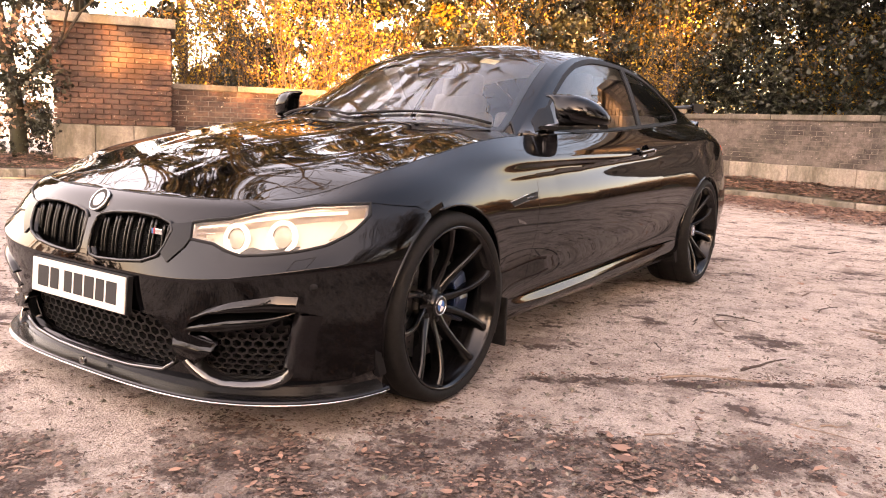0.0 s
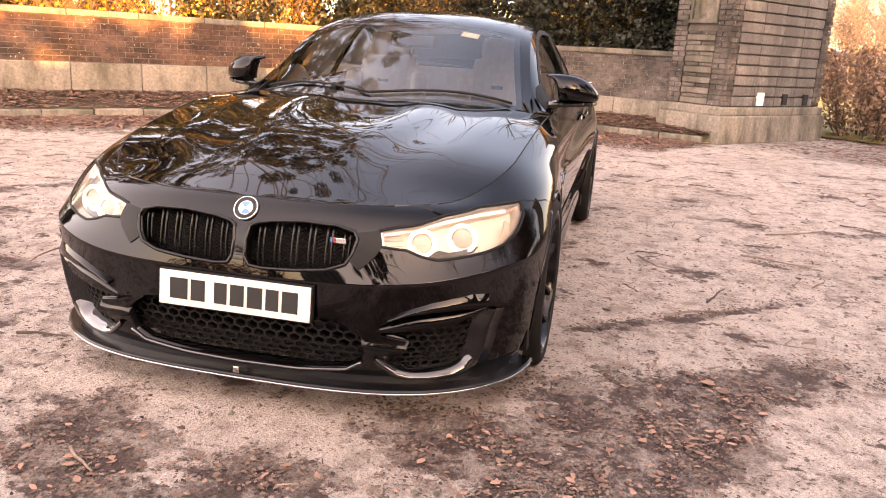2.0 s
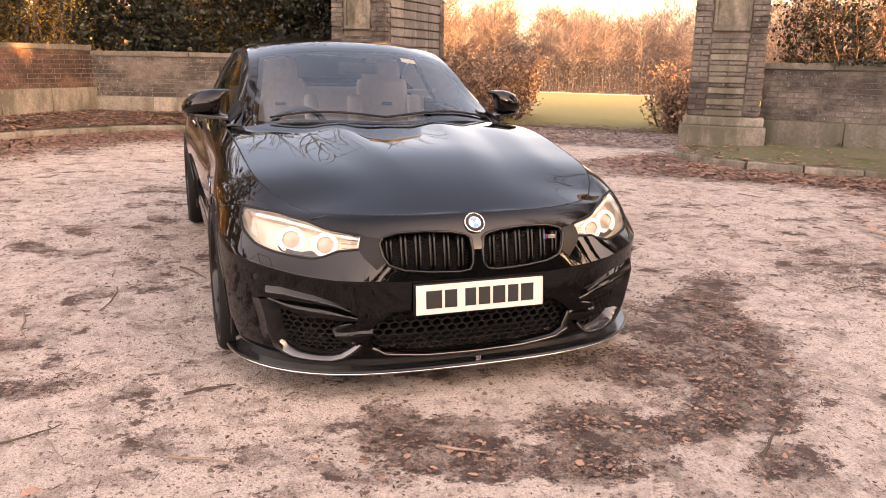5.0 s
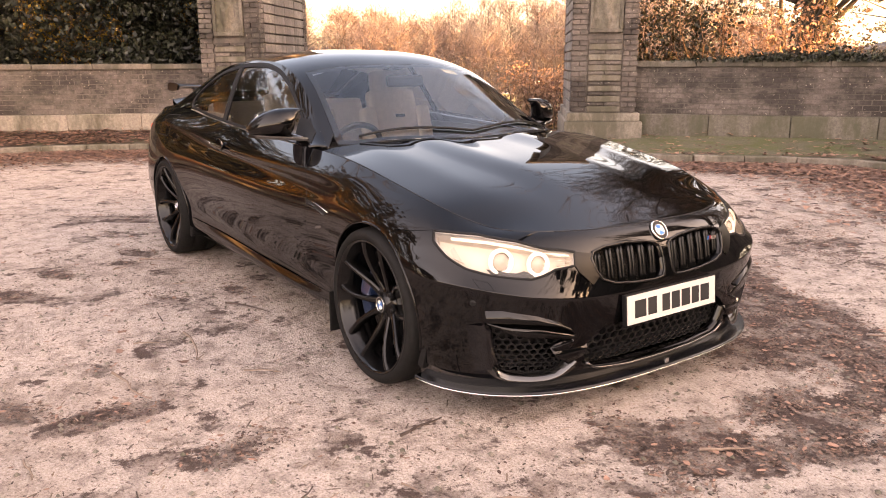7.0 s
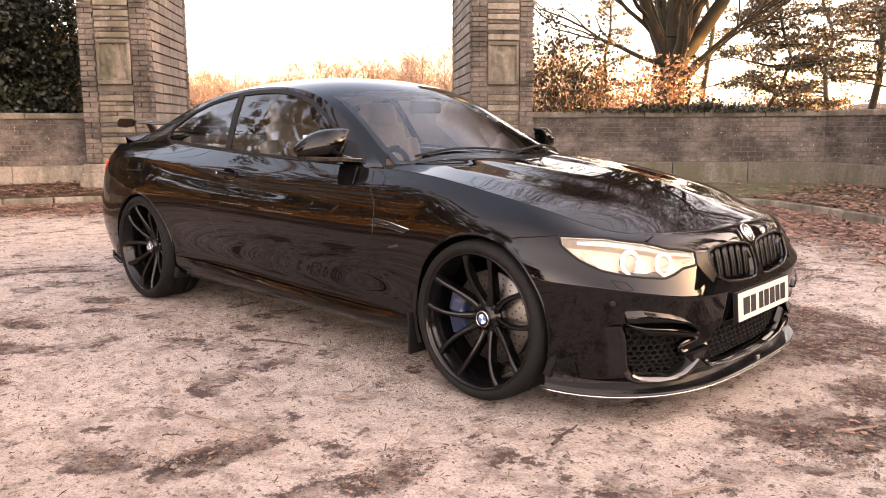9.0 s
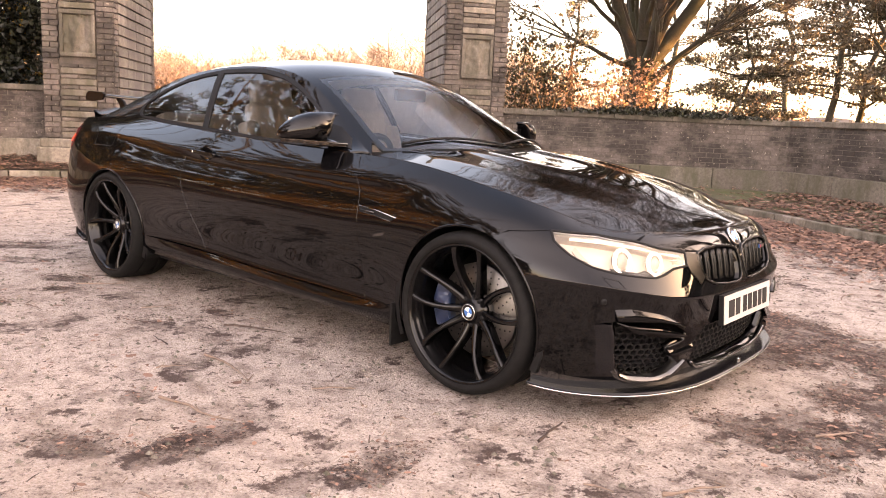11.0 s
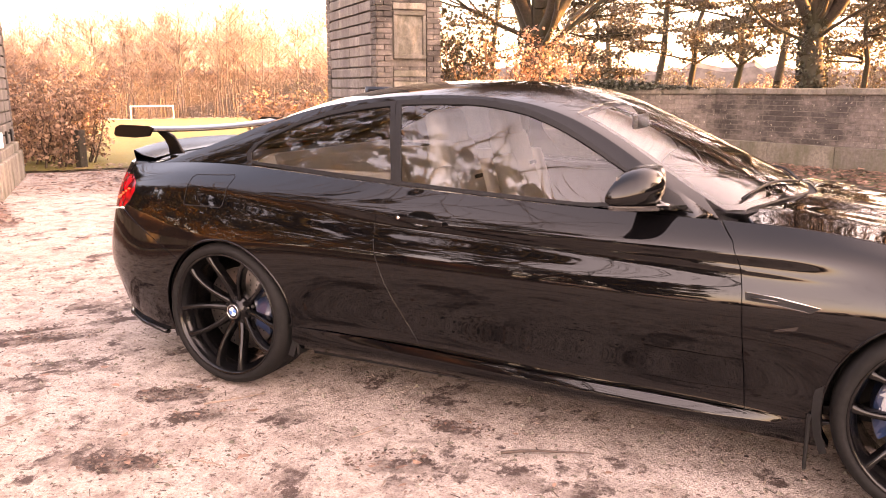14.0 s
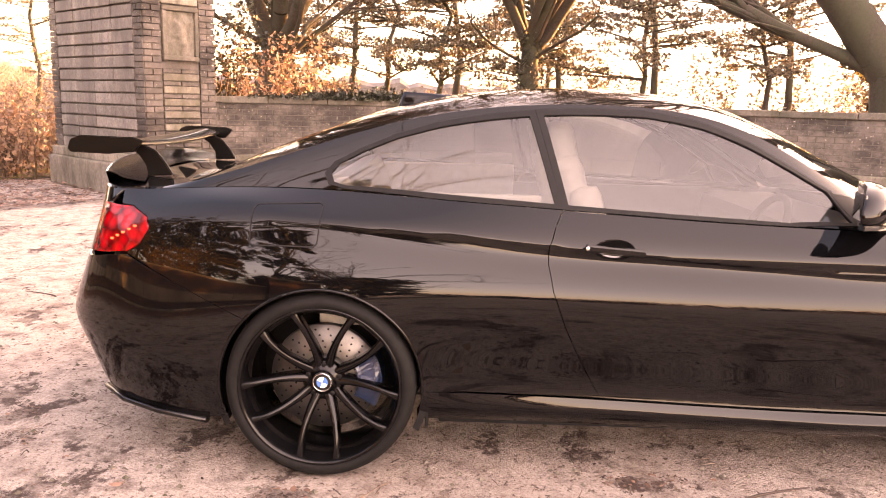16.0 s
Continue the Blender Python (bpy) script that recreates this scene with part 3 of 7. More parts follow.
def sheet(surf, outer, holes=(), step=0.025, gap=0.002, rim=0.018, lift=0.0, row=None):
    """A panel of the surface inside the outline, less the holes: its skin, with exact normals, and a turned-in edge.
    surf maps an array of (a, b) to points and outward normals. Returns vertices, faces, normals."""
    outer = resample(shrink(outer, gap), step * 0.6)
    holes = [resample(h, step * 0.5) for h in holes]
    lo, hi = outer.min(0), outer.max(0)
    first = lo[1] if row is None else row - step * np.floor((row - lo[1]) / step)
    ga, gb = np.meshgrid(np.arange(lo[0], hi[0], step), np.arange(first, hi[1], step))
    grid = np.stack([ga.ravel(), gb.ravel()], 1)
    keep = inside(outer, grid)
    for h in holes:
        keep &= ~inside(h, grid)
    grid = grid[keep]
    for ring in [outer, *holes]:
        grid = grid[edge_distance(ring, grid) > step * 0.35] if len(grid) else grid
    pts, edges, k = [], [], 0
    for ring in [outer, *holes]:
        n = len(ring)
        edges += [(k + i, k + (i + 1) % n) for i in range(n)]
        pts += [Vector(q) for q in ring]
        k += n
    pts += [Vector(q) for q in grid]
    v2, _, f2, _, _, _ = delaunay_2d_cdt(pts, edges, [], 0, 1e-6)
    v2 = np.array([tuple(q) for q in v2])
    f2 = np.array([f for f in f2 if len(f) == 3])
    mid = v2[f2].mean(1)
    keep = inside(outer, mid)
    for h in holes:
        keep &= ~inside(h, mid)
    f2 = f2[keep]
    p, nrm = surf(v2)
    p = p + nrm * lift
    tri = p[f2]
    fn = np.cross(tri[:, 1] - tri[:, 0], tri[:, 2] - tri[:, 0])
    turn = np.sum(fn * nrm[f2].mean(1), 1) < 0
    f2[turn] = f2[turn][:, ::-1]
    faces = [tuple(int(i) for i in f) for f in f2]
    count = {}
    for f in faces:
        for a, b in ((f[0], f[1]), (f[1], f[2]), (f[2], f[0])):
            count[(a, b)] = 1
    border = [(a, b) for a, b in count if (b, a) not in count]
    verts, norms = list(p), list(nrm)
    if rim:
        new_top, new_low = {}, {}
        side = {}
        for a, b in border:
            d = p[b] - p[a]
            s = np.cross(d, nrm[a] + nrm[b])
            for q in (a, b):
                side[q] = side.get(q, np.zeros(3)) + s
        for q, s in side.items():
            s = s / (np.linalg.norm(s) + 1e-9)
            new_top[q] = len(verts)
            verts.append(p[q])
            norms.append((s + nrm[q]) / (np.linalg.norm(s + nrm[q]) + 1e-9))
            new_low[q] = len(verts)
            verts.append(p[q] - nrm[q] * rim)
            norms.append(s)
        for a, b in border:
            faces.append((new_top[b], new_top[a], new_low[a], new_low[b]))
    return np.array(verts), faces, np.array(norms)


def skin(name, data, mat, mirror=False):
    v, f, n = data
    if mirror:
        v, n = v * (1, -1, 1), n * (1, -1, 1)
        f = [q[::-1] for q in f]
    me = to_mesh(name, v, f, mat, True)
    me.normals_split_custom_set_from_vertices([tuple(q) for q in n])
    return me


# ---- car: body lines, each from the middle of the nose round the side to the middle of the tail ----
LINES = [
    # lower edge
    [(.775, 0, .15), (.765, .30, .15), (.70, .58, .155), (.52, .80, .165), (.32, .885, .18), (0, .875, .17), (-.36, .852, .175), (-.65, .845, .18), (-1.3, .84, .185), (-2, .845, .20), (-2.45, .87, .21), (-2.81, .89, .20), (-3.2, .885, .18), (-3.5, .80, .20), (-3.66, .66, .215), (-3.74, .36, .22), (-3.76, 0, .22)],
    # bulge of the sill
    [(.79, 0, .23), (.78, .30, .23), (.72, .585, .235), (.545, .81, .24), (.33, .903, .25), (0, .90, .25), (-.36, .887, .235), (-.65, .890, .232), (-1.3, .890, .24), (-2, .890, .256), (-2.45, .897, .262), (-2.81, .91, .26), (-3.2, .905, .26), (-3.5, .83, .28), (-3.68, .69, .29), (-3.79, .37, .29), (-3.82, 0, .29)],
    # crease over the sill
    [(.80, 0, .31), (.79, .30, .31), (.725, .59, .31), (.555, .82, .315), (.335, .912, .32), (0, .918, .32), (-.36, .887, .285), (-.65, .876, .274), (-1.3, .876, .288), (-2, .88, .313), (-2.45, .90, .325), (-2.81, .925, .34), (-3.2, .918, .345), (-3.5, .855, .36), (-3.70, .71, .37), (-3.82, .38, .37), (-3.85, 0, .37)],
    # middle of the flank
    [(.806, 0, .455), (.800, .30, .460), (.750, .585, .480), (.574, .826, .524), (.345, .917, .53), (0, .932, .49), (-.36, .899, .47), (-.65, .892, .46), (-1.3, .896, .47), (-2, .90, .48), (-2.45, .917, .50), (-2.81, .942, .51), (-3.2, .93, .51), (-3.5, .875, .51), (-3.735, .73, .51), (-3.86, .39, .51), (-3.885, 0, .51)],
    # widest line
    [(.785, 0, .55), (.775, .30, .55), (.705, .58, .56), (.53, .80, .585), (.33, .893, .615), (0, .922, .66), (-.36, .906, .67), (-.65, .906, .68), (-1.3, .914, .69), (-2, .917, .70), (-2.45, .926, .71), (-2.81, .935, .72), (-3.2, .915, .71), (-3.5, .86, .68), (-3.70, .735, .66), (-3.82, .39, .66), (-3.85, 0, .66)],
    # character line
    [(.755, 0, .62), (.745, .30, .62), (.665, .57, .63), (.49, .762, .655), (.315, .852, .685), (0, .885, .745), (-.36, .880, .772), (-.65, .879, .783), (-1.3, .880, .790), (-2, .881, .804), (-2.45, .884, .836), (-2.81, .884, .868), (-3.2, .872, .872), (-3.5, .825, .845), (-3.665, .72, .80), (-3.77, .39, .80), (-3.80, 0, .80)],
    # shoulder
    [(.725, 0, .665), (.715, .30, .665), (.625, .555, .672), (.46, .72, .692), (.295, .805, .73), (0, .835, .792), (-.36, .866, .824), (-.65, .874, .828), (-1.3, .875, .836), (-2, .872, .856), (-2.45, .860, .895), (-2.81, .842, .926), (-3.2, .805, .95), (-3.5, .775, .92), (-3.645, .69, .90), (-3.73, .38, .91), (-3.755, 0, .915)],
    # bonnet edge, waist, boot edge
    [(.695, 0, .69), (.682, .30, .69), (.585, .54, .694), (.435, .665, .713), (.275, .742, .765), (0, .778, .828), (-.36, .795, .89), (-.65, .800, .910), (-1.3, .805, .930), (-2, .795, .963), (-2.45, .765, .985), (-2.81, .735, 1.003), (-3.2, .715, 1.0), (-3.5, .70, .985), (-3.64, .64, .985), (-3.72, .37, .995), (-3.74, 0, 1.0)],
]
NET = np.array(LINES)
NET[..., 0] = np.where(NET[..., 0] > .3, .3 + (NET[..., 0] - .3) * .955, NET[..., 0])
S_KNOT = np.concatenate([[0], np.cumsum(np.linalg.norm(np.diff(NET[3], axis=0), axis=1))])
V_KNOT = np.array([0, .085, .15, .32, .50, .62, .70, .785])
S_MAX, V_MAX = S_KNOT[-1], V_KNOT[-1]
NS, NV = 520, 315
_s, _v = np.linspace(0, S_MAX, NS), np.linspace(0, V_MAX, NV)
_rows = np.stack([spline(S_KNOT, c)(_s) for c in NET])
GRID = spline(V_KNOT, _rows.reshape(len(NET), -1))(_v).reshape(NV, NS, 3).transpose(1, 0, 2)
# a hard crease runs round the nose at the fourth line and fades out before the wheel
_flat = _rows.reshape(len(NET), -1)
_low, _high = spline(V_KNOT[:4], _flat[:4])(_v), spline(V_KNOT[3:], _flat[3:])(_v)
CREASED = np.where((_v < V_KNOT[3])[:, None], _low, _high).reshape(NV, NS, 3).transpose(1, 0, 2)
_fade = np.clip((1.22 - _s) / .30, 0, 1)[:, None, None]
GRID = GRID + (CREASED - GRID) * _fade * _fade * (3 - 2 * _fade)
GRID[0, :, 1] = 0
# the sharp line along the flank: the skin turns under it and swells out again below
_crest = np.interp(_s, [1.9, 2.49, 2.88, 3.16, 3.51, 3.84, 4.23, 4.62, 5.0], [.585, .603, .640, .673, .695, .688, .665, .642, .635])
_under = np.maximum(_crest[:, None] - _v[None, :], 0) / .050
_along = np.clip((_s - 1.75) / .5, 0, 1) * np.clip((5.0 - _s) / .4, 0, 1)
GRID[..., 1] -= .0100 * _under * np.exp(1 - _under) * _along[:, None]
_ds, _dv = np.gradient(GRID, axis=0), np.gradient(GRID, axis=1)
_ds[0, :, 0], _ds[0, :, 2] = 0, 0
_ds[-1, :, 0], _ds[-1, :, 2] = 0, 0
NORM = np.cross(_dv, _ds)
NORM /= np.linalg.norm(NORM, axis=2, keepdims=True)
if NORM[NS // 2, NV // 2, 1] < 0:
    NORM = -NORM


def lookup(grid, s, v):
    i, j = np.clip(s / S_MAX * (NS - 1), 0, NS - 1.001), np.clip(v / V_MAX * (NV - 1), 0, NV - 1.001)
    a, b = i.astype(int), j.astype(int)
    u, w = (i - a)[..., None], (j - b)[..., None]
    return grid[a, b] * (1 - u) * (1 - w) + grid[a + 1, b] * u * (1 - w) + grid[a, b + 1] * (1 - u) * w + grid[a + 1, b + 1] * u * w


def body(q):
    """The body's skin; a negative first parameter is the other side of the car."""
    s, v = np.abs(q[:, 0]), q[:, 1]
    p, n = lookup(GRID, s, v), lookup(NORM, s, v)
    n = n / np.linalg.norm(n, axis=1, keepdims=True)
    m = np.where(q[:, :1] < 0, -1.0, 1.0)
    p, n = p.copy(), n.copy()
    p[:, 1:2] *= m
    n[:, 1:2] *= m
    return p, n


def on_body(pairs, axis):
    """Parameters of points given by (x, z), axis 0, or by (y, z) on the nose, axis 1."""
    out = []
    for c, z in pairs:
        s, v = (S_MAX * 0.5 if axis == 0 else 0.4), 0.4
        for _ in range(12):
            col = lookup(GRID, np.full(NV, s), _v)
            v = float(np.interp(z, np.maximum.accumulate(col[:, 2]), _v))
            row = lookup(GRID, _s, np.full(NS, v))[:, axis]
            if axis == 0:
                s = float(np.interp(-c, np.maximum.accumulate(-row), _s))
            else:
                k = int(np.argmax(row[: NS // 2]))
                s = float(np.interp(c, np.maximum.accumulate(row[:k + 1]), _s[:k + 1]))
        out.append((s, v))
    return out


def waist(x):
    """y and z of the bonnet edge and waist at x."""
    row = lookup(GRID, _s, np.full(NS, V_MAX))
    return np.interp(-x, -row[:, 0], row[:, 1]), np.interp(-x, -row[:, 0], row[:, 2])


def param_at(x, v):
    row = lookup(GRID, _s, np.full(NS, v))[:, 0]
    return float(np.interp(-x, np.maximum.accumulate(-row), _s))


# ---- car: upper surfaces ----
_top = spline([-3.74, -3.66, -3.5, -3.36, -3.25, -3.06, -2.835, -2.61, -2.38, -2.16, -1.94, -1.715, -1.49, -1.26, -1.03, -0.79, -0.45, -0.3],
              [1.035, 1.022, 1.012, 1.022, 1.062, 1.142, 1.225, 1.300, 1.350, 1.379, 1.390, 1.387, 1.370, 1.318, 1.220, 1.105, 0.938, 0.862])
_rail_y = spline([-3.6, -3.3, -3.1, -2.85, -2.6, -2.2, -1.8, -1.5, -1.25, -1.0, -0.78, -0.6, -0.4], [.66, .672, .655, .625, .605, .592, .588, .592, .612, .655, .706, .738, .76])
_rail_z = spline([-3.6, -3.45, -3.3, -3.1, -2.85, -2.6, -2.3, -2.0, -1.75, -1.5, -1.3, -1.04, -0.8, -0.6, -0.4], [.985, .990, 1.018, 1.078, 1.162, 1.238, 1.297, 1.322, 1.322, 1.296, 1.238, 1.098, .948, .842, .735])


def roof(q):
    """The skin over the cabin and the boot as a height over (x, y)."""
    def height(x, y):
        ry, rz = _rail_y(x), _rail_z(x)
        return rz + (_top(x) - rz) * (1 - np.abs(y / ry) ** 2.6)
    x, y = q[:, 0], q[:, 1]
    e = 0.004
    z = height(x, y)
    gx, gy = (height(x + e, y) - height(x - e, y)) / (2 * e), (height(x, y + e) - height(x, y - e)) / (2 * e)
    n = np.stack([-gx, -gy, np.ones_like(z)], 1)
    return np.stack([x, y, z], 1), n / np.linalg.norm(n, axis=1, keepdims=True)


def cabin_side(q):
    """The skin between waist and roof rail over (x, t), t from 0 at the waist to 1 at the rail."""
    def place(x, t):
        wy, wz = waist(x)
        ry, rz = _rail_y(x), _rail_z(x)
        rz = np.maximum(rz, wz + 0.002)
        return np.stack([x, wy - 0.012 + (ry - wy + 0.012) * (0.82 * t + 0.18 * t ** 3), wz + (rz - wz) * t], 1)
    x, t = q[:, 0], np.clip(q[:, 1] / 0.38, 0, 1)
    e = 0.004
    p = place(x, t)
    a, b = place(x + e, t) - place(x - e, t), place(x, t + e) - place(x, t - e)
    n = np.cross(a, b)
    n = n / np.linalg.norm(n, axis=1, keepdims=True)
    n[n[:, 1] < 0] *= -1
    return p, n


def on_cabin(pairs):
    """Parameters on the cabin's side of points given by (x, z)."""
    out = []
    for x, z in pairs:
        wz, rz = float(waist(np.array([x]))[1][0]), float(_rail_z(np.array([x]))[0])
        out.append((x, 0.38 * min(max((z - wz) / max(rz - wz, 0.01), 0), 1)))
    return out


_bonnet = spline([-.55, -.45, -.3, 0, .3, .491, .5865, .682], [.947, .938, .918, .870, .810, .757, .724, .688])


def ease(a, b, x):
    t = np.clip((x - a) / (b - a), 0, 1)
    return t * t * (3 - 2 * t)


def bonnet(q):
    """The bonnet as a height over (x, y), with its raised middle and the hollow before the windscreen."""
    def height(x, y):
        wy, wz = waist(x)
        k = np.clip(np.abs(y) / np.maximum(wy, .05), 0, 1.05)
        z = wz + (_bonnet(x) - wz) * (1 - k ** 2.4)
        half = 0.22 + 0.10 * ease(.6, -.3, x)
        dome = ease(half + .11, half - .10, np.abs(y)) * ease(.66, .0, x) * 0.017
        hollow = ease(.36, .08, np.abs(y)) * ease(.20, -.40, x) * 0.017
        crease = 0.004 * np.exp(-((np.abs(y) - (.53 + .06 * ease(.5, -.5, x))) / .09) ** 2) * ease(.5, .1, x)
        return z + dome - hollow + crease
    x, y = q[:, 0], q[:, 1]
    e = 0.004
    z = height(x, y)
    gx, gy = (height(x + e, y) - height(x - e, y)) / (2 * e), (height(x, y + e) - height(x, y - e)) / (2 * e)
    n = np.stack([-gx, -gy, np.ones_like(z)], 1)
    return np.stack([x, y, z], 1), n / np.linalg.norm(n, axis=1, keepdims=True)


# ---- car: materials ----
def car_paint():
    m, n, l, b = material("gloss_black_paint")
    t = noise_tex(n, l, 900, 2)
    r = ramp(n, l, t.outputs[0], [(0.4, (0.0010, 0.0010, 0.0012)), (0.7, (0.0030, 0.0029, 0.0034))])
    l.new(r.outputs[0], b.inputs["Base Color"])
    d = noise_tex(n, l, 3.5, 5, 0.6)
    rr = ramp(n, l, d.outputs[0], [(0.35, (0.03,) * 3), (0.75, (0.085,) * 3)])
    l.new(rr.outputs[0], b.inputs["Roughness"])
    b.inputs["Specular IOR Level"].default_value = 0.0
    b.inputs["Coat Weight"].default_value, b.inputs["Coat Roughness"].default_value = 1.0, 0.028
    b.inputs["Coat IOR"].default_value = 1.38
    w = noise_tex(n, l, 6, 2, 0.4)
    u = bump(n, l, b, w.outputs[0], 0.0015, 0.01)
    l.new(u.outputs[0], b.inputs["Coat Normal"])
    return m


def pane(name, tint, gloss=0.02, ior=1.5):
    """Thin glass: it lets light through, tinted, and mirrors more at a glancing angle."""
    m, n, l, b = material(name)
    tr = n.new("ShaderNodeBsdfTransparent")
    tr.inputs[0].default_value = (*tint, 1)
    gl = n.new("ShaderNodeBsdfGlossy")
    gl.inputs["Roughness"].default_value = gloss
    fr = n.new("ShaderNodeFresnel")
    fr.inputs[0].default_value = ior
    ms = n.new("ShaderNodeMixShader")
    l.new(fr.outputs[0], ms.inputs[0])
    l.new(tr.outputs[0], ms.inputs[1])
    l.new(gl.outputs[0], ms.inputs[2])
    l.new(ms.outputs[0], n["Material Output"].inputs["Surface"])
    return m


M_PAINT = car_paint()
M_BLACK = plain("matt_black_plastic", (0.006, 0.006, 0.0065), 0.6, vary=0.3, scale=60)
M_GLOSS = plain("gloss_black_plastic", (0.006, 0.006, 0.006), 0.08, coat=1.0)
M_CARBON = plain("gloss_carbon_fibre", (0.005, 0.005, 0.006), 0.22, vary=0.5, scale=180, coat=0.08)
M_RUBBER = plain("tyre_rubber", (0.009, 0.0088, 0.0088), 0.72, vary=0.25, scale=40, bumpy=0.2)
M_RIM = plain("gloss_black_alloy", (0.003, 0.003, 0.0033), 0.14, metal=0.0, vary=0.2, coat=0.0)
M_DISC = plain("drilled_steel_disc", (0.15, 0.14, 0.133), 0.42, metal=1.0, vary=0.2, scale=25)
M_CALIPER = plain("blue_caliper_paint", (0.006, 0.018, 0.050), 0.3, coat=0.5)
M_CHROME = plain("bright_chrome", (0.75, 0.74, 0.72), 0.08, metal=1.0, vary=0.05)
M_LAMP_SHELL = plain("silvered_lamp_shell", (0.55, 0.50, 0.45), 0.28, metal=0.7, vary=0.1)
M_DEEP = plain("deep_black_composite", (0.0012, 0.0012, 0.0013), 0.3, vary=0.2)
M_SLAT = plain("dark_grille_slat", (0.004, 0.004, 0.004), 0.22, vary=0.1)
M_HALO = glow("warm_halo_light", (1.0, 0.84, 0.64), 0.065)
M_LAMP_LIT = glow("lit_lamp_shell", (1.0, 0.86, 0.70), 0.014, (0.50, 0.44, 0.38), 0.35)
M_WINDSCREEN = pane("windscreen_glass", (0.90, 0.91, 0.90), 0.008, 1.80)
M_SIDEGLASS = pane("tinted_side_glass", (0.40, 0.41, 0.41), 0.008, 1.75)
M_LENS = pane("clear_lamp_lens", (0.93, 0.92, 0.90), 0.01, 1.45)
M_PROJ = glow("lit_projector_glass", (1.0, 0.84, 0.66), 0.010, (0.42, 0.37, 0.32), 0.08)
def tail_material():
    """Deep red lens moulded in facets."""
    m, n, l, b = material("faceted_red_lens")
    tc, vor = n.new("ShaderNodeTexCoord"), n.new("ShaderNodeTexVoronoi")
    vor.inputs["Scale"].default_value = 26
    l.new(tc.outputs["Object"], vor.inputs["Vector"])
    r = ramp(n, l, vor.outputs["Distance"], [(0.1, (0.42, 0.006, 0.010)), (0.5, (0.24, 0.003, 0.005)), (0.8, (0.07, 0.001, 0.002))])
    l.new(r.outputs[0], b.inputs["Base Color"])
    b.inputs["Roughness"].default_value = 0.12
    bump(n, l, b, vor.outputs["Distance"], 0.5, 0.01)
    b.inputs["Coat Weight"].default_value, b.inputs["Coat Roughness"].default_value = 0.25, 0.02
    b.inputs["Specular IOR Level"].default_value = 0.25
    return m


M_TAIL = tail_material()
M_TAIL_LIT = glow("lit_tail_diodes", (1.0, 0.16, 0.06), 0.07, (0.6, 0.05, 0.03))
M_LEATHER = plain("cream_leather", (0.72, 0.65, 0.58), 0.5, vary=0.12, scale=35)
M_DARKTRIM = plain("charcoal_cabin_trim", (0.030, 0.029, 0.029), 0.6, vary=0.2)
M_PLATE = plain("white_plate_face", (0.52, 0.50, 0.465), 0.35, vary=0.04)
M_BAR = plain("black_plate_print", (0.008, 0.008, 0.008), 0.75)
M_BLUE = plain("blue_enamel", (0.04, 0.16, 0.42), 0.2, coat=0.8)
M_ENAMEL = plain("white_enamel", (0.8, 0.8, 0.8), 0.2, coat=0.8)
M_PURPLE = plain("red_badge_enamel", (0.35, 0.04, 0.05), 0.3)
M_PAPER = plain("pale_paper", (0.80, 0.68, 0.45), 0.8)

for dull, level in ((M_DEEP, .2), (M_RIM, .30), (M_RUBBER, .12), (M_BLACK, .2), (M_SLAT, .3), (M_CARBON, .35)):
    dull.node_tree.nodes["Principled BSDF"].inputs["Specular IOR Level"].default_value = level

# ---- car: panels ----
car = thing("car", "low gloss black two-door coupe with black wheels and lit headlights", "car")


def pair(name, data, mat, label=""):
    """The same panel on both sides."""
    return [part(name, skin(name, data, mat, k), None, car, label) for k in (False, True)]


def circle(cx, cz, r, a0, a1, n=24):
    return [(cx + r * math.cos(radians(a0 + (a1 - a0) * i / n)), cz + r * math.sin(radians(a0 + (a1 - a0) * i / n))) for i in range(n + 1)]


ARCH_F, ARCH_R, ARCH = (0.012, 0.326), (-2.812, 0.332), 0.352
SEAM_F = 0.684
DOOR_F = [(-.705, .915), (-.655, .853), (-.622, .766), (-.611, .696), (-.60, .55), (-.585, .40), (-.575, .276)]
DOOR_R = [(-1.985, .960), (-2.011, .913), (-2.036, .844), (-2.037, .785), (-2.019, .696), (-1.975, .58), (-1.90, .431), (-1.861, .36), (-1.83, .309)]
crease = [(x, float(np.interp(-x, [.36, .65, 1.3, 2, 2.45], [.285, .274, .288, .313, .325]))) for x in (-.30, -.45, -.575, -.9, -1.3, -1.6, -1.83, -2.1, -2.3, -2.47)]


def edge_run(x0, x1, n=14):
    """Points along the bonnet edge and waist."""
    return [(param_at(x0 + (x1 - x0) * i / n, V_MAX), V_MAX) for i in range(n + 1)]


tip = on_body([(.822, .697)], 1)[0]
lamp_front = on_body([(.612, .671), (.66, .681), (.71, .690), (.77, .694)], 1)
arch_f_back = on_body([p for p in circle(*ARCH_F, ARCH, 100, 190, 20)], 0)
fender = edge_run(.583, -.70, 18) + on_body(DOOR_F[1:], 0) + on_body([(-.45, .278), (-.345, .284)], 0)
fender += on_body(circle(*ARCH_F, ARCH, 187, 90 - 8, 26), 0) + on_body(circle(*ARCH_F, ARCH, 80, 88 - 20, 4), 0) + on_body([(.20, SEAM_F)], 0) + [tip] + lamp_front[::-1]
pair("front_wing", sheet(body, fender, step=0.014, gap=.001), M_PAINT)
door = edge_run(-.705, -1.985) + on_body(DOOR_R[1:], 0) + on_body([(x, z + .002) for x, z in crease if -1.82 < x < -.58][::-1], 0) + on_body(DOOR_F[1:][::-1], 0)
doors = pair("door", sheet(body, door, step=0.012), M_PAINT)
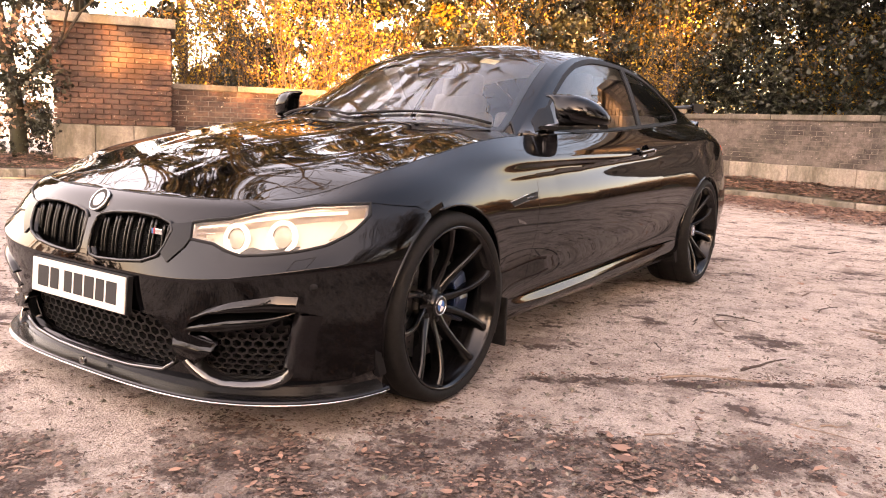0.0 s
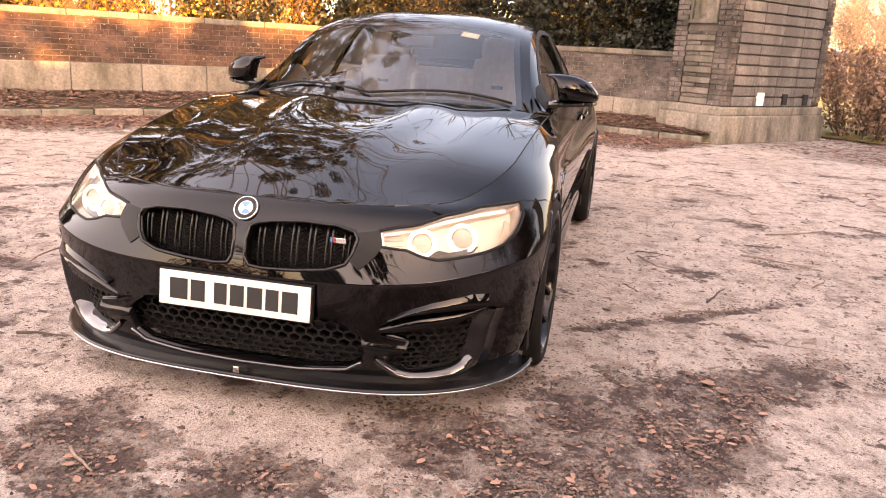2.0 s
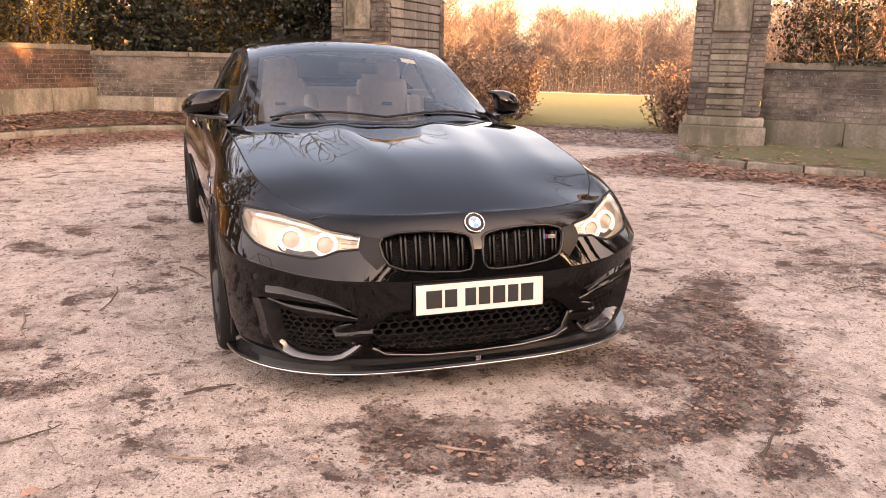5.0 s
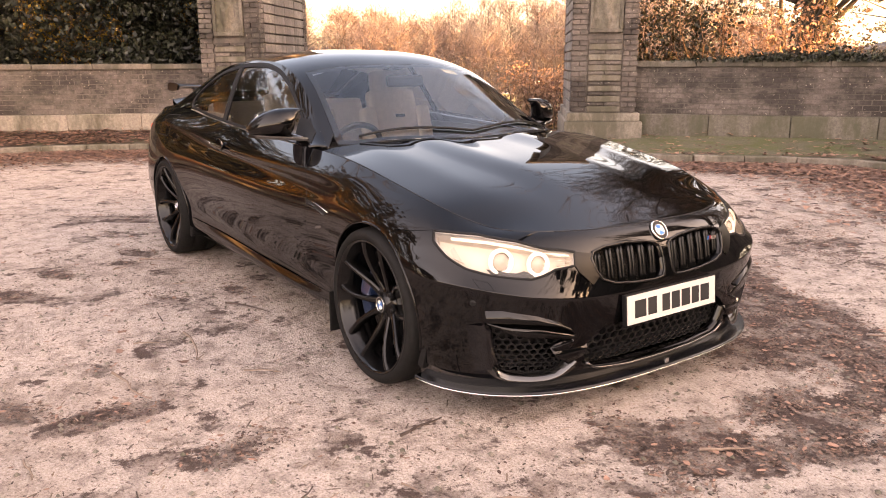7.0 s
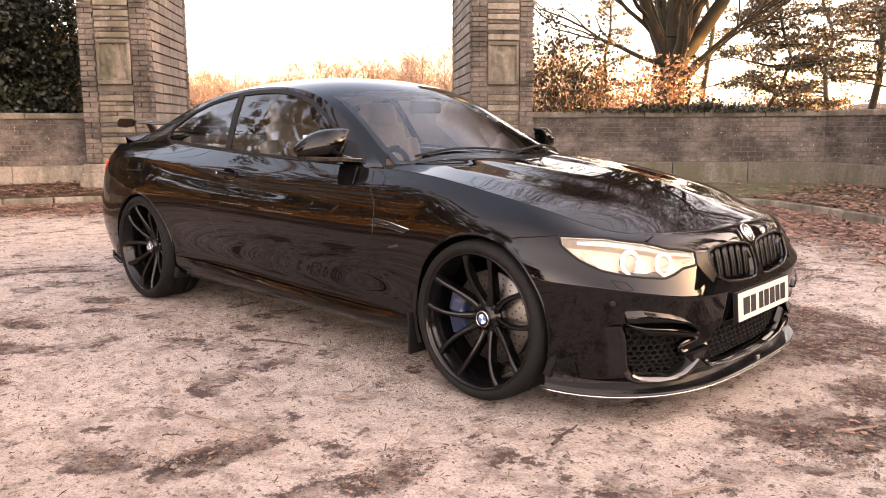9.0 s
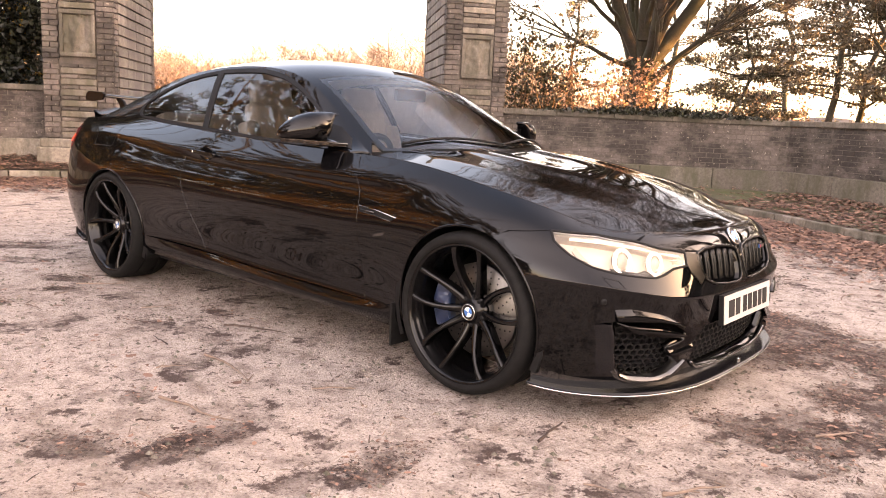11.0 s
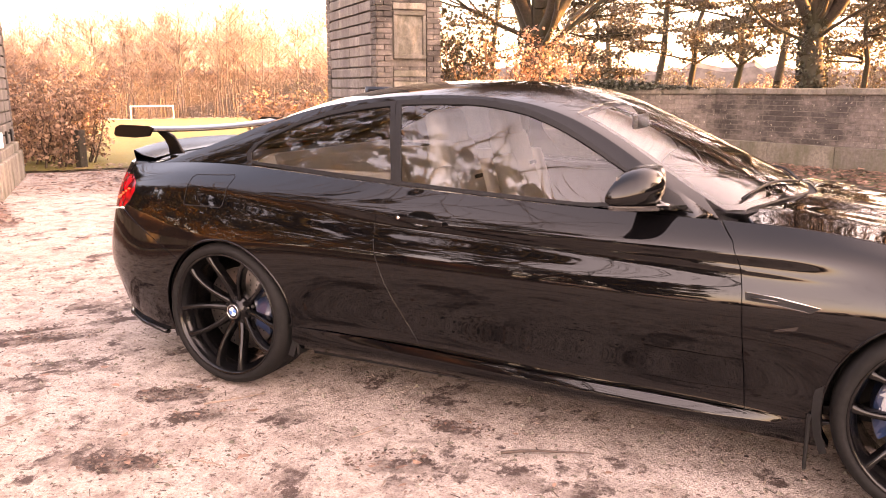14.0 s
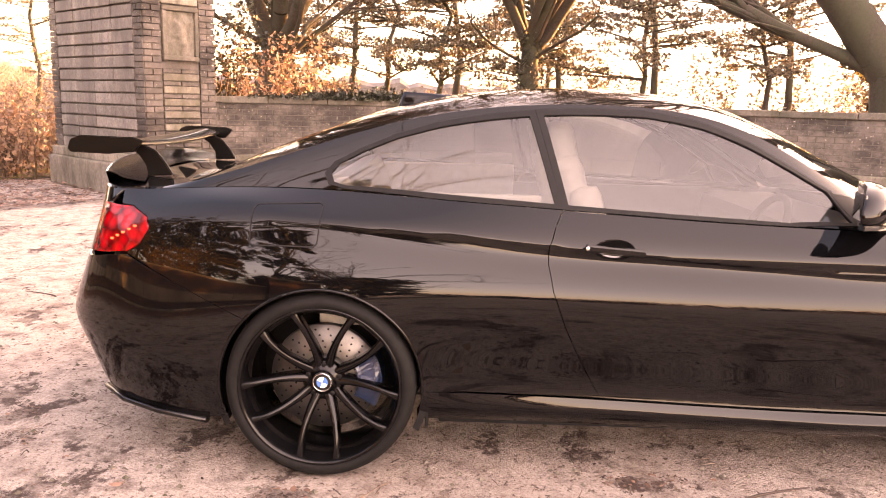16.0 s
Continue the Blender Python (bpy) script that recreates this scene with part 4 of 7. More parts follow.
sill = on_body([(x, z - .003) for x, z in crease], 0) + on_body(circle(*ARCH_R, ARCH, 2, -18, 4), 0) + [(param_at(x, 0.0), 0.0) for x in (-2.45, -2.2, -1.8, -1.3, -.8, -.36)] + on_body(circle(*ARCH_F, ARCH, 205, 190, 4), 0)
pair("side_skirt", sheet(body, sill, step=0.022, rim=0.03), M_PAINT)
TAIL = [(-3.60, .938), (-3.50, .933), (-3.435, .902), (-3.420, .865), (-3.448, .812), (-3.50, .778), (-3.60, .766)]
TAIL_EDGE = [(-3.55, .937), (-3.50, .933), (-3.435, .902), (-3.420, .865), (-3.448, .812), (-3.50, .778)]
SEAM_R = [(-3.35, .705), (-3.2, .635), (-3.07, .575)]
q_low = on_body(circle(*ARCH_R, ARCH, 180 - 41, -2, 34), 0)
quarter = edge_run(-1.985, -3.56, 24) + on_body(TAIL_EDGE + SEAM_R, 0) + q_low + on_body([(-2.3, .323), (-2.1, .317), (-1.83, .311)], 0) + on_body(DOOR_R[1:-1][::-1], 0)
FUEL = [(-3.045, .958), (-2.83, .966), (-2.815, .955), (-2.825, .835), (-2.84, .822), (-3.05, .822), (-3.06, .835), (-3.058, .945)]
fuel = on_body(FUEL, 0)
pair("rear_wing", sheet(body, quarter, step=0.012, gap=.0008), M_PAINT)
# the filler flap: a thin groove round a flush lid, on the driver's side alone
ring = sheet(body, fuel, [shrink(fuel, 0.004)], step=0.02, gap=0, rim=0, lift=0.0012)
part("filler_flap", skin("filler_flap", ring, M_BLACK, True), None, car)
rear = on_body([(x, z - .0015) for x, z in SEAM_R[::-1]] + [(-3.50, .772), (-3.60, .760)], 0)
s_end = S_MAX
rear = rear + [(s_end - .5, rear[-1][1] + .005), (s_end + 0.0, rear[-1][1] + .005), (s_end, 0.0), (param_at(-3.5, 0.0), 0.0), (param_at(-3.3, 0.0), 0.0)] + on_body(circle(*ARCH_R, ARCH, 200, 141, 14), 0)
pair("rear_bumper", sheet(body, rear, step=0.03, gap=.0006), M_PAINT)
boot_face = on_body([(-3.608, .930)], 0) + on_body([(-3.612, .775)], 0)
bs = max(boot_face[0][0], boot_face[1][0]) + .004
pair("boot_face", sheet(body, [(bs, boot_face[1][1]), (S_MAX, boot_face[1][1]), (S_MAX, V_MAX), (param_at(-3.56, V_MAX), V_MAX), (bs, boot_face[0][1] + .004)], step=0.03), M_PAINT)

# front bumper with its openings
MESH_MID = [(-.336, .340), (-.26, .346), (.26, .346), (.336, .340), (.385, .308), (.428, .270), (.404, .196), (.36, .172), (.20, .156), (0, .152), (-.20, .156), (-.36, .172), (-.404, .196), (-.428, .270), (-.385, .308)]
SIDE_IN = [(.462, .330), (.545, .374), (.614, .388), (.698, .397), (.780, .397), (.776, .34), (.762, .25), (.742, .200), (.715, .176), (.66, .163), (.585, .160), (.530, .166), (.475, .205), (.535, .250), (.548, .283), (.470, .300)]
KIDNEY = [(.020, .560), (.026, .606), (.045, .618), (.10, .629), (.206, .637), (.31, .633), (.366, .619), (.379, .598), (.369, .552), (.350, .522), (.292, .501), (.19, .490), (.08, .485), (.036, .490), (.022, .512)]
HEADLAMP = [(.437, .627), (.483, .637), (.545, .646), (.618, .671), (.71, .689), (.822, .697), (.842, .663), (.835, .617), (.804, .582), (.753, .565), (.673, .552), (.622, .547), (.575, .557), (.53, .574), (.452, .581)]


def on_nose(poly):
    return [((1 if y >= 0 else -1) * s, v) for (y, z), (s, v) in zip(poly, on_body([(abs(y), z) for y, z in poly], 1))]


def mirror_poly(poly):
    return [(-s, v) for s, v in poly][::-1]


kid, side_in, lamp = on_nose(KIDNEY), on_nose(SIDE_IN), on_nose(HEADLAMP)
low_mid = on_nose(MESH_MID)
arch_front = on_body(circle(*ARCH_F, ARCH, math.degrees(math.asin((SEAM_F - .014 - ARCH_F[1]) / ARCH)) - 8, -22, 18), 0)
right_run = [(param_at(x, V_MAX), V_MAX) for x in (.644, .585)] + on_nose([(.606, .669)]) + [lamp[2], lamp[1], lamp[0]] + lamp[:4:-1] + on_body([(.203, SEAM_F - .0015)], 0) + arch_front + [(param_at(x, 0.0), 0.0) for x in (.443, .567, .682, .734)]
right_run = [q for i, q in enumerate(right_run) if i == 0 or (abs(q[0] - right_run[i - 1][0]) + abs(q[1] - right_run[i - 1][1])) > 1e-4]
bumper = right_run + [(0.0, 0.0)] + [(-s, v) for s, v in right_run[::-1]] + [(0.0, V_MAX)]
front_bumper = part("front_bumper", skin("front_bumper", sheet(body, bumper, [kid, mirror_poly(kid), side_in, mirror_poly(side_in), low_mid], step=0.011, rim=0.045, row=float(V_KNOT[3])), M_PAINT), None, car, "gloss black front bumper with deep side intakes")

# bonnet, roof, screens
hood_out = [(float(x), float(waist(np.array([x]))[0][0])) for x in np.linspace(.639, -.60, 28)]
cowl = [(-.45 - .50 * y * y + .03, y) for y in np.linspace(.60, -.60, 21)]
lead = [(float(x), float(y)) for x, y in lookup(GRID, np.linspace(param_at(.639, V_MAX), 0, 12), np.full(12, V_MAX))[:, :2]]
hood_poly = hood_out + [(-.625, .74), (-.60, .66)] + cowl + [(-.60, -.66), (-.625, -.74)] + [(x, -y) for x, y in hood_out[::-1]] + [(x, -y) for x, y in lead[1:]] + lead[::-1][1:-1]
part("bonnet", skin("bonnet", sheet(bonnet, hood_poly, step=0.022, gap=.0035), M_PAINT), None, car, "gloss black bonnet with raised middle")


def strip(f, a, b, n=16):
    return [(float(x), float(f(x))) for x in np.linspace(a, b, n)]


def rail_in(d):
    return lambda x: float(_rail_y(np.array([x]))[0]) - d


screen = [(-.45 - .50 * y * y, y) for y in np.linspace(-.62, .62, 25)] + strip(rail_in(.052), -.70, -1.24) + [(-1.205 - .09 * (y / .55) ** 2, y) for y in np.linspace(.55, -.55, 13)] + [(x, -y) for x, y in strip(rail_in(.052), -1.24, -.70)]
part("screen_border", skin("screen_border", sheet(roof, shrink(screen, -.004), [shrink(screen, .030)], step=0.025, gap=0, rim=0, lift=-.005), M_BLACK), None, car)
part("windscreen", skin("windscreen", sheet(roof, screen, step=0.03, rim=0.006), M_WINDSCREEN), None, car, "clear laminated windscreen").visible_shadow = False
back = [(-3.30 + .08 * (y / .5) ** 2, y) for y in np.linspace(.52, -.52, 11)] + [(x, -y) for x, y in strip(rail_in(.07), -3.15, -2.60)] + [(-2.545 - .02 * (y / .5) ** 2, y) for y in np.linspace(-.5, .5, 9)] + strip(rail_in(.07), -2.60, -3.15)
part("rear_window", skin("rear_window", sheet(roof, back, step=0.03, rim=0.006), M_SIDEGLASS), None, car, "dark heated rear window").visible_shadow = False
top = strip(rail_in(0), -.72, -3.60, 60) + [(-3.66, .60), (-3.72, .37), (-3.74, .0), (-3.72, -.37), (-3.66, -.60)] + [(x, -y) for x, y in strip(rail_in(0), -3.60, -.72, 60)] + [(-.78, -.66), (-.64, -.625)] + [(-.45 - .50 * y * y - .004, y) for y in np.linspace(-.60, .60, 21)] + [(-.64, .625), (-.78, .66)]
part("roof", skin("roof", sheet(roof, top, [screen, back], step=0.03, gap=0), M_PAINT), None, car, "gloss black roof with slim pillars")

WIN_F = [(-.965, .938), (-1.037, 1.040), (-1.156, 1.108), (-1.305, 1.188), (-1.472, 1.252), (-1.675, 1.288), (-1.875, 1.292), (-2.055, 1.286), (-1.968, .972), (-1.6, .952), (-1.2, .934)]
WIN_R = [(-2.095, 1.282), (-2.237, 1.267), (-2.418, 1.236), (-2.58, 1.190), (-2.70, 1.140), (-2.785, 1.095), (-2.812, 1.06), (-2.80, 1.028), (-2.755, 1.016), (-2.408, .997), (-2.005, .974)]
win_f, win_r = on_cabin(WIN_F), on_cabin(WIN_R)
frame_out = [(float(x), 0.004) for x in np.linspace(-.79, -3.42, 40)] + [(float(x), 0.38) for x in np.linspace(-3.42, -.74, 50)]
pair("side_frame", sheet(cabin_side, frame_out, [shrink(win_f, -.012), shrink(win_r, -.012)], step=0.026, gap=0), M_PAINT)
for k, d in enumerate(doors):
    part("door_glass", skin("door_glass", sheet(cabin_side, win_f, step=0.03, gap=.002, rim=.006, lift=-.004), M_SIDEGLASS, k == 1), None, d, "tinted door window, closed").visible_shadow = False
for pn in pair("quarter_glass", sheet(cabin_side, win_r, step=0.03, gap=.002, rim=.006, lift=-.004), M_SIDEGLASS):
    pn.visible_shadow = False
for win in (win_f, win_r):
    pair("window_seal", sheet(cabin_side, shrink(win, -.018), [shrink(win, .005)], step=0.02, gap=0, rim=.012, lift=.003), M_BLACK)

# dark inner shell, floor and wheel housings, so that openings look into shade
inner = sheet(lambda q: (body(q)[0] - body(q)[1] * 0.085, body(q)[1]), [(-S_MAX, .12), (S_MAX, .12), (S_MAX, .62), (-S_MAX, .62)], step=0.10, gap=0, rim=0)
iv, iface, inorm = inner
shell_faces = [f for f in iface if all(not (abs(iv[i][0] - .012) < .42 or abs(iv[i][0] + 2.812) < .42) for i in f)]
part("inner_shell", to_mesh("inner_shell", iv, shell_faces, M_BLACK), None, car)
part("underbody", box_bm(-1.5, 0, .19, 4.3, 1.10, .04, .01), M_BLACK, car)
bm = box_bm(-1.45, 0, .20, 1.9, 1.66, .04, .01)
part("floor_pan", bm, M_BLACK, car)


def lathe(profile, n=48, axis_y=True):
    """A turned form; profile of (radius, along the axle)."""
    vs, fs = [], []
    for i in range(n):
        w = 2 * math.pi * i / n
        for r, h in profile:
            vs.append((r * math.cos(w), h, r * math.sin(w)))
    k = len(profile)
    for i in range(n):
        for j in range(k - 1):
            a, b = i * k + j, ((i + 1) % n) * k + j
            fs.append((a, a + 1, b + 1, b))
    return vs, fs


def outward(me):
    bm = bmesh.new()
    bm.from_mesh(me)
    bmesh.ops.recalc_face_normals(bm, faces=bm.faces)
    bm.to_mesh(me)
    bm.free()
    return me


def turned(name, profile, mat, n=64):
    v, f = lathe(profile, n)
    return outward(to_mesh(name, v, f, mat, True))


# ---- wheels: axle along y, the outer side at -y ----
tyre_me = turned("tyre", [(.268, -.112), (.279, -.122), (.284, -.131), (.298, -.136), (.312, -.131), (.3235, -.116), (.3285, -.095), (.330, -.06), (.330, -.052), (.324, -.050), (.324, -.044), (.330, -.042), (.330, .042), (.324, .044), (.324, .050), (.330, .052), (.330, .06), (.3285, .095), (.318, .118), (.29, .130), (.262, .12)], M_RUBBER, 72)
rim_me = turned("rim", [(.279, -.108), (.283, -.124), (.2815, -.130), (.277, -.131), (.271, -.126), (.266, -.112), (.261, -.098), (.252, -.085), (.247, -.04), (.243, .02), (.243, .11), (.27, .115), (.262, .118)], M_RIM, 72)
hub_me = turned("hub", [(.0, -.068), (.034, -.068), (.037, -.064), (.040, -.056), (.062, -.050), (.075, -.040), (.078, -.02), (.07, .01)], M_RIM, 40)
cap_me = turned("centre_cap", [(.0, -.0745), (.033, -.0745), (.0355, -.072), (.0355, -.067)], M_BLACK, 32)
cap_ring_me = turned("cap_ring", [(.0300, -.0747), (.0305, -.0760), (.0320, -.0762), (.0330, -.0750)], M_CHROME, 32)
disc_me = turned("brake_disc", [(.075, -.012), (.19, -.012), (.192, -.009), (.192, .012), (.075, .012)], M_DISC, 56)
bell_me = turned("disc_bell", [(.0, -.035), (.075, -.035), (.082, -.028), (.085, -.010)], M_DARKTRIM, 32)


def quadrant_mesh(name, r, y, a0, mat):
    v = [(0, y, 0)] + [(r * math.cos(radians(a0 + 90 * i / 8)), y, r * math.sin(radians(a0 + 90 * i / 8))) for i in range(9)]
    return to_mesh(name, v, [(0, i + 1, i + 2) for i in range(8)], mat)


def spoke_mesh():
    """One arm of a forked spoke: rounded along its front, dished, widening into the hub and at the rim."""
    n, prof = 19, []
    for i in range(n):
        t = i / (n - 1)
        r = .046 + (.268 - .046) * t
        w = .0200 - .0085 * math.sin(min(1, t * 1.5) * math.pi / 2) + .006 * max(0, t - .82) / .18
        depth = -.050 - .058 * math.sin(t * math.pi * .5) ** 1.2 - .008 * t
        off = .014 + .050 * (1 - (1 - t) ** 2.3)
        prof.append((r, off, w, depth))
    ring = ((-1, .042), (-1, .012), (-.82, .003), (-.45, -.0005), (0, -.002), (.45, -.0005), (.82, .003), (1, .012), (1, .042))
    k = len(ring)
    vs = [(r, d + h, off + a * w) for r, off, w, d in prof for a, h in ring]
    fs = [(i * k + j, i * k + j + 1, (i + 1) * k + j + 1, (i + 1) * k + j) for i in range(n - 1) for j in range(k - 1)]
    return outward(to_mesh("spoke", vs, fs, M_RIM, True))


spoke_a = spoke_mesh()
spoke_b = spoke_a.copy()
spoke_b.transform(Matrix.Diagonal((1, 1, -1, 1)))
spoke_b.flip_normals()
bolt_me = turned("wheel_bolt", [(0, -.060), (.008, -.060), (.0095, -.057), (.0095, -.045)], M_BLACK, 12)


def drill_holes():
    so = Soup()
    for k in range(24):
        for q, r in enumerate((.108, .130, .152, .174)):
            w = 2 * math.pi * (k + q * .25) / 24
            c = Vector((r * math.cos(w), -.0126, r * math.sin(w)))
            ring = [c + Vector((.0042 * math.cos(i * math.pi / 3), 0, .0042 * math.sin(i * math.pi / 3))) for i in range(6)]
            so.add(ring, [tuple(range(6))])
    return so.mesh("drill_pattern", M_BLACK)


drill_me = drill_holes()


def caliper_bm():
    bm = bmesh.new()
    n = 10
    rings = []
    for i in range(n + 1):
        w = radians(-28 + 56 * i / n)
        taper = 1 - .35 * abs(i / n - .5) * 2
        sec = [(.120, -.055), (.135, -.066 * taper), (.185, -.066 * taper), (.205, -.050), (.208, .05), (.12, .05)]
        rings.append([bm.verts.new((r * math.cos(w), y, r * math.sin(w))) for r, y in sec])
    for a, b in zip(rings, rings[1:]):
        for j in range(6):
            bm.faces.new((a[j], a[(j + 1) % 6], b[(j + 1) % 6], b[j]))
    bm.faces.new(rings[0])
    bm.faces.new(rings[-1][::-1])
    bmesh.ops.recalc_face_normals(bm, faces=bm.faces)
    bmesh.ops.bevel(bm, geom=[e for e in bm.edges if e.calc_face_angle(0) > .6], offset=.004, segments=2, affect="EDGES")
    return bm


def build_wheel(m, calip_deg, spin, scale, wide):
    wheel = new("wheel")
    wheel.parent = car
    wheel.matrix_world = m @ Matrix.Diagonal((scale, wide, scale, 1))
    def add(name, me, rot=0.0, label=""):
        ob = new(name, me)
        ob.parent = wheel
        ob.matrix_local = Matrix.Rotation(radians(rot), 4, "Y")
        if label:
            tagged(ob, label)
        return ob
    add("tyre", tyre_me, 0, "low-profile black tyre")
    add("rim", rim_me)
    add("hub", hub_me)
    add("centre_cap", cap_me)
    add("cap_ring", cap_ring_me)
    for k, mt in enumerate((M_BLUE, M_ENAMEL, M_BLUE, M_ENAMEL)):
        add("cap_quarter", quadrant_mesh("cap_quarter", .0200, -.0755, 90 * k, mt), 20)
    add("brake_disc", disc_me, 0, "drilled grey steel disc")
    tagged(add("drill_pattern", drill_me), kind="stuff")
    add("disc_bell", bell_me)
    for k in range(5):
        add("spoke", spoke_a, spin + 72 * k)
        add("spoke", spoke_b, spin + 72 * k)
        b = add("wheel_bolt", bolt_me)
        b.matrix_local = Matrix.Rotation(radians(spin + 72 * k + 36), 4, "Y") @ Matrix.Translation((.056, .006, 0))
    me = bpy.data.meshes.new("caliper")
    bm = caliper_bm()
    bm.to_mesh(me)
    bm.free()
    me.materials.append(M_CALIPER)
    add("caliper", me, calip_deg, "blue painted brake caliper")
    return wheel


for x, yo, z, r, wd, cal in ((0.012, .795, .328, .996, 1.0, 180), (-2.812, .800, .336, 1.015, 1.06, 0)):
    build_wheel(Matrix.Translation((x, -yo, z)), -cal if cal == 0 else 180, 54 + x * 12, r, wd)
    build_wheel(Matrix.Translation((x, yo, z)) @ Matrix.Rotation(math.pi, 4, "Z"), 0 if cal == 180 else 180, 40 + x * 3, r, wd)


def housing(cx, cz, side):
    """The dark lining over a wheel."""
    vs, fs = [], []
    n = 22
    for i in range(n + 1):
        w = radians(-25 + 230 * i / n)
        for y in (.895, .89, .52):
            r = ARCH + .004 if y > .892 else ARCH + .03
            vs.append((cx + r * math.cos(w), side * y, cz + r * math.sin(w)))
        vs.append((cx, side * .50, cz))
    for i in range(n):
        for j in range(3):
            a, b = i * 4 + j, (i + 1) * 4 + j
            fs.append((a, a + 1, b + 1, b))
    return to_mesh("wheel_housing", vs, fs, M_BLACK)


for cx, cz in (ARCH_F, ARCH_R):
    for side in (1, -1):
        part("wheel_housing", housing(cx, cz, side), None, car)


# ---- tubes and grilles ----
def tube_mesh(name, pts, r, mat, closed=False, sides=8, flat=1.0):
    """A round bar along the points."""
    pts = [Vector(p) for p in pts]
    n = len(pts)
    vs, fs = [], []
    for i, p in enumerate(pts):
        a = pts[(i - 1) % n] if closed or i else p
        b = pts[(i + 1) % n] if closed or i < n - 1 else p
        d = (b - a).normalized()
        u = d.cross(Vector((0.3, 0.2, 1))).normalized()
        w = d.cross(u)
        rr = r if not callable(r) else r(i / max(1, n - 1))
        for k in range(sides):
            q = 2 * math.pi * k / sides
            vs.append(p + u * (rr * math.cos(q)) + w * (rr * flat * math.sin(q)))
    for i in range(n if closed else n - 1):
        for k in range(sides):
            a, b = i * sides, ((i + 1) % n) * sides
            fs.append((a + k, a + (k + 1) % sides, b + (k + 1) % sides, b + k))
    if not closed:
        fs += [tuple(range(sides))[::-1], tuple((n - 1) * sides + k for k in range(sides))]
    return outward(to_mesh(name, vs, fs, mat, True))


def body_points(poly, out=0.0, step=0.012):
    q = resample(poly, step)
    p, n = body(q)
    return p + n * out


def honeycomb(poly, cell, depth, wall, mat, name="grille_mesh"):
    """Six-sided mesh filling an outline on the nose, set back behind the skin."""
    so = Soup()
    lo, hi = np.min(poly, 0), np.max(poly, 0)
    h, wx = cell * .74, cell * 1.42
    r = 0
    b = lo[1]
    while b < hi[1] + h:
        a = lo[0] + (wx * .5 if r % 2 else 0)
        while a < hi[0] + cell:
            ring = [(a + wx * dx, b + h * dz) for dx, dz in ((.5, -1 / 3), (.5, 1 / 3), (0, 2 / 3), (-.5, 1 / 3), (-.5, -1 / 3), (0, -2 / 3))]
            if inside(poly, [(a, b)])[0]:
                p, n = body(np.array(ring))
                f = [Vector(q) for q in p - n * depth]
                g = [Vector(q) for q in p - n * (depth + .012)]
                c = sum(f, Vector()) / 6
                fi = [c + (q - c) * (1 - wall) for q in f]
                gi = [c + (q - c) * (1 - wall * 1.6) + (g[0] - f[0]) for q in f]
                so.add(f + fi + gi, [(k, (k + 1) % 6, 6 + (k + 1) % 6, 6 + k) for k in range(6)] + [(6 + k, 6 + (k + 1) % 6, 12 + (k + 1) % 6, 12 + k) for k in range(6)])
            a += wx
        b += h
        r += 1
    return so.mesh(name, mat)


